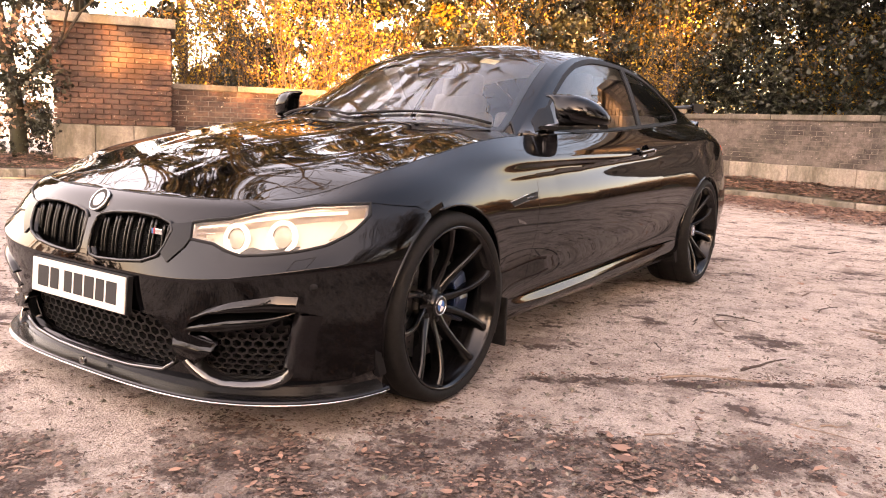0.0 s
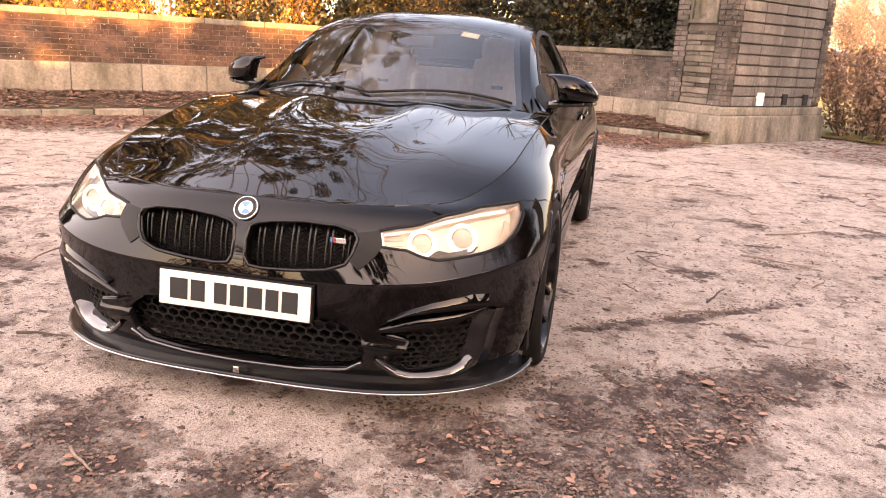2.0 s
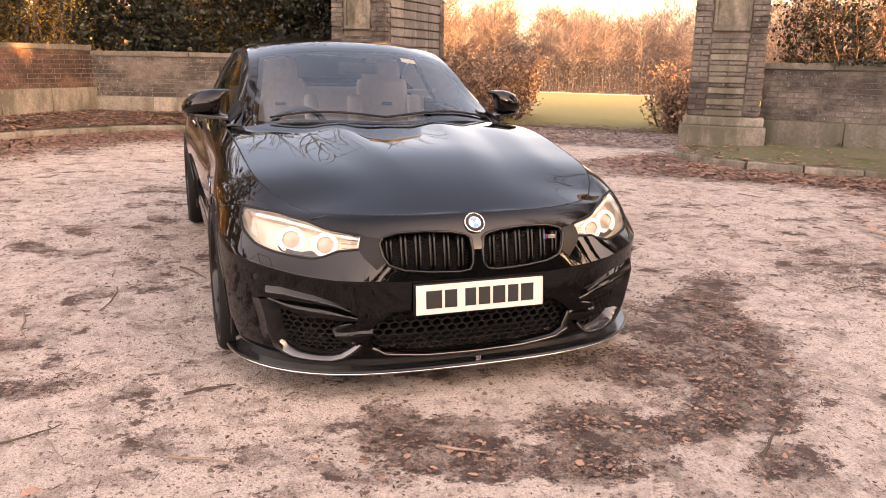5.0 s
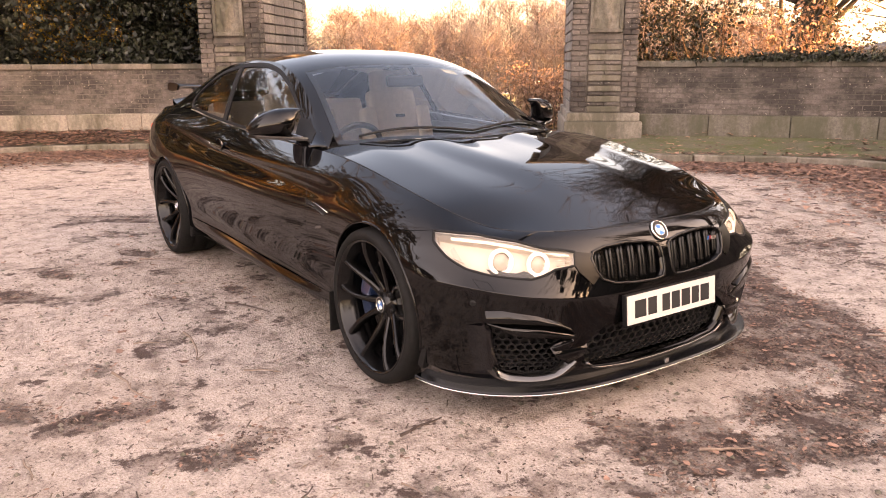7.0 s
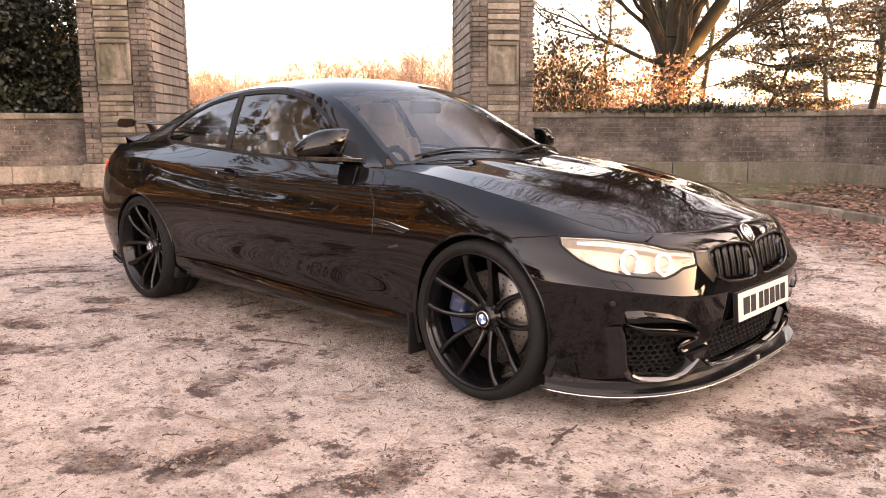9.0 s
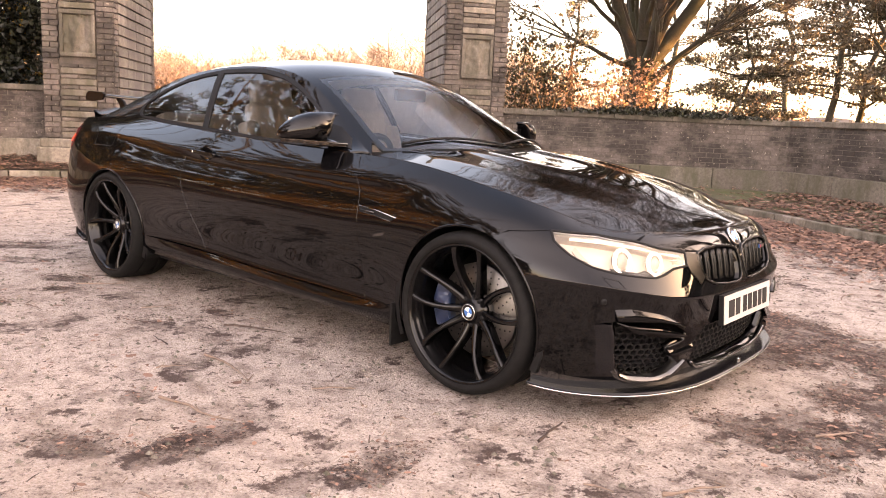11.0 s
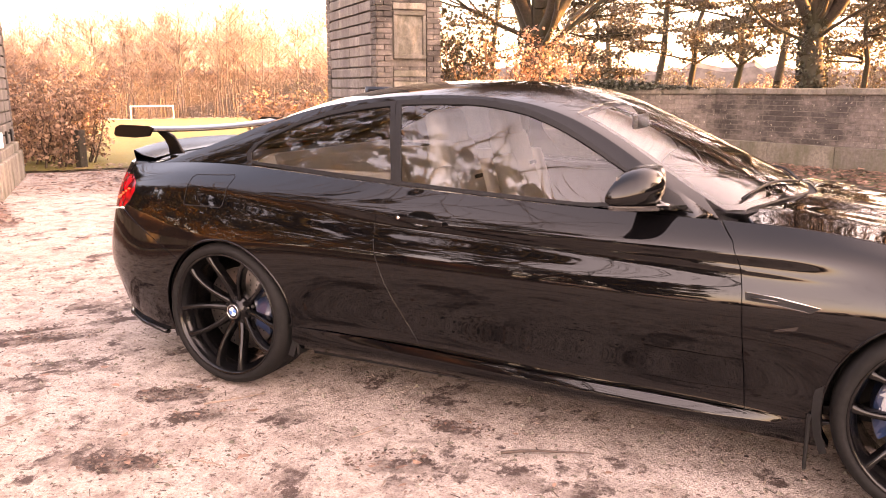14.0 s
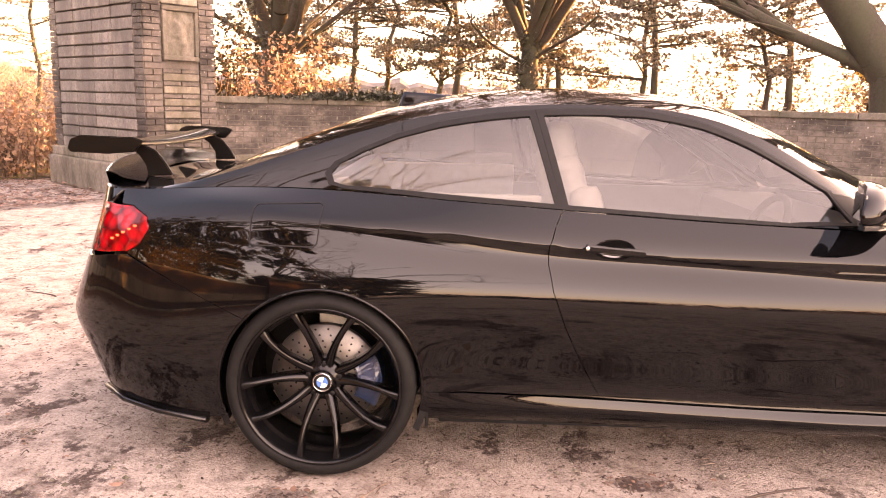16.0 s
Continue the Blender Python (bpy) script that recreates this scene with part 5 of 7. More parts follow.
for side in (1, -1):
    poly = kid if side > 0 else mirror_poly(kid)
    part("grille_surround", tube_mesh("grille_surround", body_points(poly, .001), .0060, M_SLAT, True), None, car)
    ys = np.linspace(.065, .345, 6)
    for y in ys:
        zt = float(np.interp(y, [.03, .10, .20, .31, .38], [.608, .626, .633, .629, .600]))
        zb = float(np.interp(y, [.03, .19, .29, .35, .38], [.490, .494, .506, .530, .585]))
        for d in (-.0085, .0085):
            pts = []
            for k in range(7):
                z = zb + (zt - zb) * k / 6
                s, v = on_nose([(side * (y + d), z)])[0]
                p, n = body(np.array([(s, v)]))
                pts.append(Vector(p[0] - n[0] * (.012 + .016 * (1 - k / 6))))
            part("grille_slat", tube_mesh("grille_slat", pts, .0048, M_SLAT, False, 6, 2.0), None, car)
    part("grille_mesh", honeycomb(np.array(poly), .016, .055, .30, M_BLACK), None, car)
    poly = side_in if side > 0 else mirror_poly(side_in)
    part("intake_mesh", honeycomb(np.array(poly), .026, .040, .22, M_BLACK), None, car)
    def ledge(name, rows, mat, parent=car):
        """A smooth ledge lofted between edges on the nose; each row holds (y, z) points and how far they stand out."""
        grid = []
        for pts, lift in rows:
            ys = np.linspace(0, len(pts) - 1, 25)
            yy = np.interp(ys, range(len(pts)), [a for a, b in pts])
            zz = np.interp(ys, range(len(pts)), [b for a, b in pts])
            pp, nn = body(np.array(on_nose([(side * a, b) for a, b in zip(yy, zz)])))
            grid.append([Vector(a + c * lift) for a, c in zip(pp, nn)])
        vs = [v for r in grid for v in r]
        fs = [(i * 25 + k, i * 25 + k + 1, (i + 1) * 25 + k + 1, (i + 1) * 25 + k) for i in range(len(grid) - 1) for k in range(24)]
        return part(name, outward(to_mesh(name, vs, fs, mat, True)), None, parent)
    # gloss wing slung across the intake under its upper edge
    lo = [(.455, .312), (.53, .320), (.591, .328), (.693, .347), (.735, .372), (.772, .394)]
    up = [(.455, .334), (.53, .364), (.591, .382), (.693, .394), (.735, .397), (.772, .398)]
    mid = [(a, (b + d) / 2) for (a, b), (c, d) in zip(lo, up)]
    ledge("intake_wing", [([(a, b - .004) for a, b in lo], -.06), ([(a, b - .006) for a, b in lo], -.014), (lo, .008), (mid, -.011), (up, -.036)], M_PAINT)
    # hooked blade along the intake's floor
    lo = [(.448, .218), (.475, .190), (.510, .162), (.555, .150), (.62, .150), (.69, .157), (.730, .176), (.752, .212)]
    up = [(.466, .226), (.490, .203), (.520, .180), (.56, .169), (.62, .169), (.684, .176), (.716, .191), (.736, .216)]
    mid = [(a * .5 + c * .5, (b + d) / 2) for (a, b), (c, d) in zip(lo, up)]
    ledge("intake_blade", [([(a, b - .004) for a, b in lo], -.02), (lo, .016), (mid, .010), (up, -.004), ([(a, b + .004) for a, b in up], -.06)], M_GLOSS)
    # upright finlet at the intake's outer end
    lo = [(.744, .195), (.764, .25), (.778, .33), (.794, .388)]
    ledge("intake_finlet", [([(a - .034, b) for a, b in lo], -.06), ([(a - .009, b) for a, b in lo], .010), (lo, .014), ([(a + .006, b) for a, b in lo], .008), ([(a + .050, b - .012) for a, b in lo], -.003)], M_CARBON)
    # web of the bumper between the middle and the side openings
    lo = [(.418, .252), (.448, .236), (.490, .228), (.540, .250)]
    up = [(.404, .292), (.452, .300), (.510, .296), (.560, .284)]
    mid = [(a * .5 + c * .5, (b + d) / 2) for (a, b), (c, d) in zip(lo, up)]
    ledge("intake_web", [([(a, b - .012) for a, b in lo], -.05), (lo, .014), (mid, .004), (up, -.017)], M_PAINT)
    # brow over the intake, a wedge that faces up
    lo = [(.490, .356), (.545, .378), (.614, .391), (.698, .400), (.772, .402)]
    up = [(.492, .360), (.541, .388), (.622, .418), (.735, .444), (.782, .442)]
    ledge("intake_brow", [([(a, b - .008) for a, b in lo], -.03), ([(a, b - .003) for a, b in lo], .014), (lo, .018), ([(a * .5 + c * .5, b * .5 + d * .5 + .001) for (a, b), (c, d) in zip(lo, up)], .010), (up, -.001)], M_PAINT)
part("intake_mesh", honeycomb(np.array(low_mid), .030, .050, .20, M_BLACK), None, car)
q = on_nose([(-.410, .206), (-.36, .174), (-.20, .157), (0, .153), (.20, .157), (.36, .174), (.410, .206)])
p, n = body(resample(q + q[::-1], .03)[: len(resample(q + q[::-1], .03)) // 2 + 1])
part("intake_lip", tube_mesh("intake_lip", p + n * .006, .0075, M_GLOSS, False, 8), None, car)

# splitter: a thin carbon blade following the bumper's lower edge
sp = np.linspace(-param_at(.33, 0), param_at(.33, 0), 61)
p, n = body(np.stack([sp, np.zeros(61)], 1))
flat = n * (1, 1, 0)
flat /= np.linalg.norm(flat, axis=1, keepdims=True)
vs, fs = [], []
for i in range(61):
    e = abs(sp[i]) / sp[-1]
    rise = .012 * e ** 6
    reach = .052 - .025 * e ** 3
    a, o = Vector(p[i]), Vector(flat[i])
    z = .118 + rise
    for off, zz in ((-.14, z + .006), (reach - .004, z + .006), (reach, z + .002), (reach, z - .006), (reach - .005, z - .010), (-.14, z - .010)):
        w = a + o * off
        vs.append((w.x, w.y, zz))
    w = a - o * .02
for i in range(60):
    for j in range(6):
        a, b = i * 6 + j, i * 6 + (j + 1) % 6
        fs.append((a, b, b + 6, a + 6))
fs += [(0, 1, 2, 3, 4, 5), tuple(60 * 6 + k for k in range(6))[::-1]]
splitter = part("front_splitter", outward(to_mesh("front_splitter", vs, fs, M_CARBON)), None, car, "thin gloss carbon splitter with a bright edge line")
vs, fs = [], []
for i in range(61):
    a, o = Vector(p[i]), Vector(flat[i])
    vs += [(a.x - o.x * .012, a.y - o.y * .012, .115), (a.x - o.x * .006, a.y - o.y * .006, a.z + .012)]
for i in range(60):
    fs.append((2 * i, 2 * i + 2, 2 * i + 3, 2 * i + 1))
part("bumper_skirt", to_mesh("bumper_skirt", vs, fs, M_GLOSS, True), None, car)
# a thin chrome-coloured bar draws the bright line along the splitter
edge = [Vector(p[i]) * 1 for i in range(61)]
edge = [Vector((a.x + flat[i][0] * (.0525 - .025 * (abs(sp[i]) / sp[-1]) ** 3), a.y + flat[i][1] * (.0525 - .025 * (abs(sp[i]) / sp[-1]) ** 3), .118 + .012 * (abs(sp[i]) / sp[-1]) ** 6 - .004)) for i, a in enumerate(edge)]
part("splitter_edge", tube_mesh("splitter_edge", edge, .0022, M_CHROME, False, 6), None, splitter, "thin bright edge line")
part("splitter_badge", box_bm(.792, .0, .136, .014, .022, .024, .004), M_CHROME, splitter)

q = on_nose([(-.020, .482), (.020, .482), (.018, .60), (-.018, .60)])
part("grille_divider", skin("grille_divider", sheet(body, q, step=.02, gap=0, rim=.01, lift=.003), M_PAINT), None, car)
for side in (1, -1):
    q = on_nose([(side * y, z) for y, z in ((.372, .616), (.440, .626), (.455, .582), (.442, .556), (.395, .508), (.362, .534), (.378, .566), (.386, .598))])
    part("grille_flank", skin("grille_flank", sheet(body, q, step=.012, gap=0, rim=.006, lift=.005), M_DEEP), None, car)
# black strips added in the bonnet gap stand for the shade in the seam
q = [(s_, V_MAX) for s_ in np.linspace(-param_at(.615, V_MAX), param_at(.615, V_MAX), 41)]
p, n = body(np.array(q))
part("bonnet_gap_strip", tube_mesh("bonnet_gap_strip", p - n * .0025, .0042, M_BLACK, False, 6), None, car)
for side in (1, -1):
    q = [(side * param_at(x, V_MAX), V_MAX) for x in np.linspace(.53, -.60, 40)]
    p, n = body(np.array(q))
    part("bonnet_gap_strip", tube_mesh("bonnet_gap_strip", p - n * .0025, .0036, M_BLACK, False, 6), None, car)

# number plate with plain bars for its print
plate = part("number_plate", box_bm(0, 0, 0, .006, .520, .112, .002), M_PLATE, car, "white plate with black bars")
plate_pose = Matrix.Translation((.806, 0, .393)) @ Matrix.Rotation(radians(-5), 4, "Y")
plate.matrix_world = plate_pose
part("plate_holder", box_bm(-.012, 0, 0, .02, .53, .12, .003), M_BLACK, car).matrix_world = plate_pose
y = -.222
for w in (.066, .052, -.022, .046, .050, .054, .046, .056):
    if w > 0:
        b = part("print_bar", box_bm(.0036, y + w * .475, 0, .0012, w * .95, .068), M_BAR, plate)
        y += (w + .012) * .95
    else:
        y -= w * .95

# round badge on the nose, four quarters in a ring
b0, bn = body(np.array(on_nose([(0.0001, .655)])))
badge_pose = Matrix.Translation(Vector(b0[0]) + Vector(bn[0]) * .004) @ Vector((0, -1, 0)).rotation_difference(Vector(bn[0])).to_matrix().to_4x4()
badge = new("nose_badge", turned("nose_badge", [(0, -.004), (.0385, -.004), (.041, -.002), (.041, .006)], M_BAR, 40))
badge.parent = car
badge.matrix_world = badge_pose
for nm, prof, mt in (("badge_rim", [(.0375, -.0045), (.039, -.0065), (.041, -.004), (.0415, .0)], M_CHROME), ("badge_ring", [(.0225, -.0045), (.0235, -.0055), (.0245, -.0045)], M_CHROME)):
    o = new(nm, turned(nm, prof, mt, 40))
    o.parent = badge
for k, mt in enumerate((M_BLUE, M_ENAMEL, M_BLUE, M_ENAMEL)):
    o = new("badge_quarter", quadrant_mesh("badge_quarter", .0225, -.0052, 90 * k + 90, mt))
    o.parent = badge
# small striped badge in one grille
s, v = on_nose([(.325, .592)])[0]
p, n = body(np.array([(s, v)]))
for k, (mt, w) in enumerate(((M_BLUE, .006), (M_PURPLE, .006), (M_CHROME, .034))):
    part("grille_badge", box_bm(p[0][0] - .004, .292 + k * .009 + w / 2, .590, .006, w, .017, .001), mt, car)

# ---- headlamps ----
def lamp_surf(depth):
    def f(q):
        p, n = body(q)
        return p - n * depth, n
    return f


for side in (1, -1):
    head = new("headlamp")
    head.parent = car
    tagged(head, "clear headlamp, lit, with two glowing rings")
    poly = lamp if side > 0 else mirror_poly(lamp)
    part("lens", skin("lens", sheet(body, poly, step=.03, gap=.002, rim=.012), M_LENS), None, head).visible_shadow = False
    part("shell", skin("shell", sheet(lamp_surf(.060), shrink(poly, -.004), step=.03, gap=0, rim=0), M_LAMP_LIT), None, head)
    part("bezel", skin("bezel", sheet(lamp_surf(.012), shrink(poly, -.002), [shrink(poly, .012)], step=.02, gap=0, rim=.060), M_LAMP_SHELL), None, head)
    part("lamp_seal", tube_mesh("lamp_seal", body_points(poly, -.002), .0055, M_BLACK, True, 6), None, head)
    for y, z, r in ((.574, .603, .040), (.692, .617, .043)):
        s, v = on_nose([(side * y, z)])[0]
        p, n = body(np.array([(s, v)]))
        nn = (Vector(n[0]) + Vector((1.6, 0, 0))).normalized()
        m = Matrix.Translation(Vector(p[0]) - Vector(n[0]) * .036) @ Vector((0, -1, 0)).rotation_difference(nn).to_matrix().to_4x4()
        for nm, prof, mt in (("halo_ring", [(r - .006, .004), (r - .005, -.006), (r, -.010), (r + .006, -.006), (r + .007, .004)], M_HALO), ("projector", [(0, -.016), (r * .35, -.013), (r * .6, -.006), (r * .72, .004)], M_PROJ), ("lamp_cup", [(r * .70, .004), (r * .76, -.004), (r - .006, -.002), (r - .004, .02)], M_CHROME)):
            o = new(nm, turned(nm, prof, mt, 36))
            o.parent = head
            o.matrix_world = m
    # darker floor of the lamp and a lit eyebrow strip over the rings
    q = on_nose([(side * y, z) for y, z in ((.60, .560), (.66, .562), (.735, .577), (.745, .592), (.66, .576), (.63, .582), (.605, .572))])
    part("lamp_floor", skin("lamp_floor", sheet(lamp_surf(.034), q, step=.02, gap=0, rim=.01), M_DARKTRIM), None, head)
    q = on_nose([(side * y, z) for y, z in ((.455, .620), (.51, .634), (.60, .656), (.70, .676), (.79, .683))])
    pp, nn = body(np.array(q))
    part("brow_strip", tube_mesh("brow_strip", pp - nn * .022, .0055, M_HALO, False, 8), None, head)
    q = on_nose([(side * y, z) for y, z in ((.80, .657), (.818, .642), (.820, .617), (.80, .605))])
    part("side_marker", skin("side_marker", sheet(lamp_surf(.02), q, step=.02, gap=0, rim=.01), M_PROJ), None, head)
    # fins towards the grille
    for k in range(3):
        q = on_nose([(side * .452, .590 + .012 * k), (side * .515, .588 + .018 * k)])
        pp, nn = body(np.array(q))
        part("lamp_fin", tube_mesh("lamp_fin", pp - nn * .016, .003, M_LAMP_SHELL, False, 6), None, head)
    # washer cover and parking sensor
    q = on_nose([(side * y, z) for y, z in ((.755, .516), (.760, .541), (.800, .552), (.795, .520))])
    part("washer_cover", skin("washer_cover", sheet(body, q, [shrink(q, .003)], step=.02, gap=0, rim=0, lift=.0012), M_BLACK), None, car)
    s, v = on_nose([(side * .812, .468)])[0]
    p, n = body(np.array([(s, v)]))
    o = new("parking_sensor", turned("parking_sensor", [(0, -.002), (.0095, -.002), (.0115, 0), (.012, .003)], M_BLACK, 20))
    o.parent = car
    o.matrix_world = Matrix.Translation(p[0]) @ Vector((0, -1, 0)).rotation_difference(Vector(n[0])).to_matrix().to_4x4()

# ---- tail lamps ----
for side in (1, -1):
    tl = on_body(TAIL, 0)
    tl = tl + [(tl[-1][0] + .13, tl[-1][1] + .01), (tl[0][0] + .13, tl[0][1])]
    poly = tl if side > 0 else mirror_poly(tl)
    lampo = part("tail_lamp", skin("tail_lamp", sheet(body, poly, step=.025, gap=.003, rim=.02), M_TAIL), None, car, "red tail lamp with lit diodes")
    for k in range(5):
        c = on_body([(-3.475 - .022 * k, .868 - .012 * k)], 0)[0]
        p, n = body(np.array([(side * c[0], c[1])]))
        part("diode", box_bm(*(p[0] + n[0] * .001), .012, .004, .008, .001), M_TAIL_LIT, lampo)

# ---- door handles, mirrors, wing vents ----
for k, side in enumerate((1, -1)):
    d = doors[0 if side > 0 else 1]
    c = on_body([(-1.815, .842)], 0)[0]
    p, n = body(np.array([(side * c[0], c[1])]))
    base = Matrix.Translation(p[0]) @ Matrix.Diagonal((1, side, 1, 1))
    hb = box_bm(0, .022, 0, .205, .016, .026, .007)
    h = part("door_handle", hb, M_PAINT, d)
    h.matrix_world = base @ Matrix.Rotation(radians(4), 4, "Y")
    cup = turned("handle_recess", [(0, .004), (.05, .003), (.062, -.001), (.066, -.003)], M_GLOSS, 32)
    cup.transform(Matrix.Diagonal((1.05, 1, .55, 1)))
    o = part("handle_recess", cup, None, d)
    o.matrix_world = Matrix.Translation(Vector(p[0]) + Vector(n[0]) * .001) @ Matrix.Diagonal((1, -side, 1, 1))
    lock = new("lock_cap", turned("lock_cap", [(0, -.003), (.006, -.003), (.0075, 0)], M_CHROME, 20))
    lock.parent = d
    lock.matrix_world = Matrix.Translation((p[0][0] - .095, p[0][1] + side * .030, p[0][2] + .006)) @ Matrix.Diagonal((1, side, 1, 1)) @ Matrix.Rotation(math.pi, 4, "Z")
    # mirror: a swept shell with an upper horn, on a flat dark foot
    def mirror_shell():
        secs = ((.742, -.925, -.950, 1.076, 1.087), (.775, -.908, -.968, 1.066, 1.090), (.798, -.897, -.982, 1.030, 1.091), (.808, -.893, -.987, .975, 1.091), (.822, -.889, -.992, .957, 1.091), (.850, -.887, -1.002, .953, 1.090),
                (.890, -.897, -1.014, .952, 1.084), (.930, -.921, -1.030, .953, 1.069), (.962, -.955, -1.044, .957, 1.046), (.985, -.995, -1.054, .964, 1.020), (.996, -1.025, -1.058, .974, 1.000))
        m, vs, fs = 24, [], []
        for y, xf, xb, z0, z1 in secs:
            for k in range(m):
                a = 2 * math.pi * k / m
                c, d = math.cos(a), math.sin(a)
                cx = math.copysign(abs(c) ** (1.0 if c > 0 else .35), c)
                dz = math.copysign(abs(d) ** (1.0 if d > 0 and c > 0 else .6), d)
                vs.append((xb + (xf - xb) * (.42 + .58 * cx if c > 0 else .42 + .42 * cx), side * y, (z0 + z1) / 2 + (z1 - z0) / 2 * dz))
        for i in range(len(secs) - 1):
            for k in range(m):
                a, b = i * m + k, i * m + (k + 1) % m
                fs.append((a, b, b + m, a + m))
        fs += [tuple(range(m)), tuple((len(secs) - 1) * m + k for k in range(m))[::-1]]
        return outward(to_mesh("mirror_shell", vs, fs, M_PAINT, True))
    part("mirror_shell", mirror_shell(), None, d)
    plan = [(-.815, .770), (-.868, .835), (-.900, .893), (-.935, .935), (-.985, .975), (-1.045, .993), (-1.052, .965), (-1.020, .90), (-.985, .83), (-.950, .765)]
    bm = bmesh.new()
    rings = [[bm.verts.new((x, side * y, z + .06 * (y - .77) * (y > .77))) for x, y in plan] for z in (.934, .951)]
    bm.faces.new(rings[0])
    bm.faces.new(rings[1][::-1])
    for i in range(len(plan)):
        k = (i + 1) % len(plan)
        bm.faces.new((rings[0][i], rings[1][i], rings[1][k], rings[0][k]))
    bmesh.ops.recalc_face_normals(bm, faces=bm.faces)
    bmesh.ops.bevel(bm, geom=bm.edges[:], offset=.004, segments=2, affect="EDGES")
    part("mirror_foot_plate", bm, M_GLOSS, d)
    gl = part("mirror_glass", box_bm(0, 0, 0, .004, .150, .090, .001), M_CHROME, d, "silvered mirror glass")
    gl.matrix_world = Matrix.Translation((-1.012, side * .885, 1.014)) @ Matrix.Rotation(radians(side * 14), 4, "Z")
    arm = tube_mesh("mirror_arm", [(-.88, side * .770, .940), (-.90, side * .80, .948), (-.93, side * .835, .958)], lambda t: .034 - .006 * t, M_GLOSS, False, 10, .5)
    part("mirror_arm", arm, None, d)
    foot = on_cabin([(-.80, .925), (-.955, .938), (-1.03, 1.035), (-.95, 1.02), (-.86, .972)])
    part("mirror_foot", skin("mirror_foot", sheet(cabin_side, foot, step=.02, gap=0, rim=.012, lift=.004), M_BLACK, side < 0), None, d)
    # vent behind the front wheel
    gill = [(-.602, .692), (-.50, .684), (-.37, .664), (-.40, .646), (-.50, .660), (-.598, .668)]
    g = on_body(gill, 0)
    g = g if side > 0 else mirror_poly(g)
    part("wing_vent", skin("wing_vent", sheet(body, g, step=.02, gap=0, rim=.0, lift=.0012), M_BLACK), None, car)
    for run, mt in ((gill[:3], M_CHROME), (gill[3:], M_GLOSS)):
        pp, nn = body(np.array([(side * a, b) for a, b in on_body(run, 0)]))
        part("vent_trim", tube_mesh("vent_trim", pp + nn * .002, .0017, mt, False, 6), None, car)
    pp, nn = body(np.array([(side * a, b) for a, b in on_body([(-.585, .677), (-.50, .672)], 0)]))
    part("vent_blade", tube_mesh("vent_blade", pp + nn * .003, .005, M_GLOSS, False, 8, .6), None, car)
    q = on_body([(-.43, .598), (-.50, .578), (-.505, .568), (-.44, .582)], 0)
    q = q if side > 0 else mirror_poly(q)
    part("vent_slit", skin("vent_slit", sheet(body, q, step=.02, gap=0, rim=0, lift=.0012), M_GLOSS), None, car)
    # mud flap and stone guard
    part("mud_flap", box_bm(-.375, side * .855, .205, .012, .115, .19, .005), M_RUBBER, car)
    part("mud_flap", box_bm(-2.44, side * .84, .215, .012, .10, .06, .005), M_RUBBER, car)
    # rear corner blade
    q = [(param_at(x, .01), .012) for x in (-3.22, -3.4, -3.55, -3.66)]
    pp, nn = body(np.array([(side * a, b) for a, b in q]))
    part("corner_blade", tube_mesh("corner_blade", pp + nn * .006, .022, M_CARBON, False, 8, .55), None, car)
    for cx, cz, a0, a1 in ((*ARCH_F, 190, 74), (*ARCH_F, 62, -16), (*ARCH_R, 196, -2)):
        q = [(side * a, b) for a, b in on_body(circle(cx, cz, ARCH + .002, a0, a1, 30), 0)]
        pp, nn = body(np.array(q))
        part("arch_lip", tube_mesh("arch_lip", pp - nn * .001, .0055, M_PAINT, False, 8), None, car)

# wipers
for y0, y1, x0 in ((.62, -.02, -.60), (.0, -.58, -.475)):
    pts = []
    for k in range(9):
        y = y0 + (y1 - y0) * k / 8
        x = -.47 - .50 * y * y - .02 - .035 * math.sin(k / 8 * math.pi)
        z = float(roof(np.array([(x, y)]))[0][0][2]) + .012
        pts.append((x, y, z))
    part("wiper", tube_mesh("wiper", pts, .006, M_BLACK, False, 6), None, car)
part("cowl_panel", skin("cowl_panel", sheet(lambda q: (lambda b: (b[0] - (0, 0, .014), b[1]))(bonnet(q)), [(-.42 - .5 * y * y, y) for y in np.linspace(-.66, .66, 17)] + [(-.53 - .5 * y * y, y) for y in np.linspace(.66, -.66, 17)], step=.04, gap=0, rim=0), M_BLACK), None, car)

# roof fin
fin_v, fin_f = [], []
for i in range(13):
    t = i / 12
    x = -2.36 - .26 * t
    z0 = float(roof(np.array([(x, 0.0)]))[0][0][2])
    h = .062 * (t ** 1.2) * (1 if t < .93 else 1 - (t - .93) / .07 * .9)
    w = .030 * (1 - .35 * t) * min(1, t * 5 + .25)
    for yy, zz in ((-w, -.004), (-w * .55, h * .5), (-.006, h), (.006, h), (w * .55, h * .5), (w, -.004)):
        fin_v.append((x, yy, z0 + zz))
for i in range(12):
    for j in range(5):
        a = i * 6 + j
        fin_f.append((a, a + 1, a + 7, a + 6))
fin_f += [tuple(range(6))[::-1], tuple(72 + k for k in range(6))]
part("roof_fin", outward(to_mesh("roof_fin", fin_v, fin_f, M_PAINT, True)), None, car)

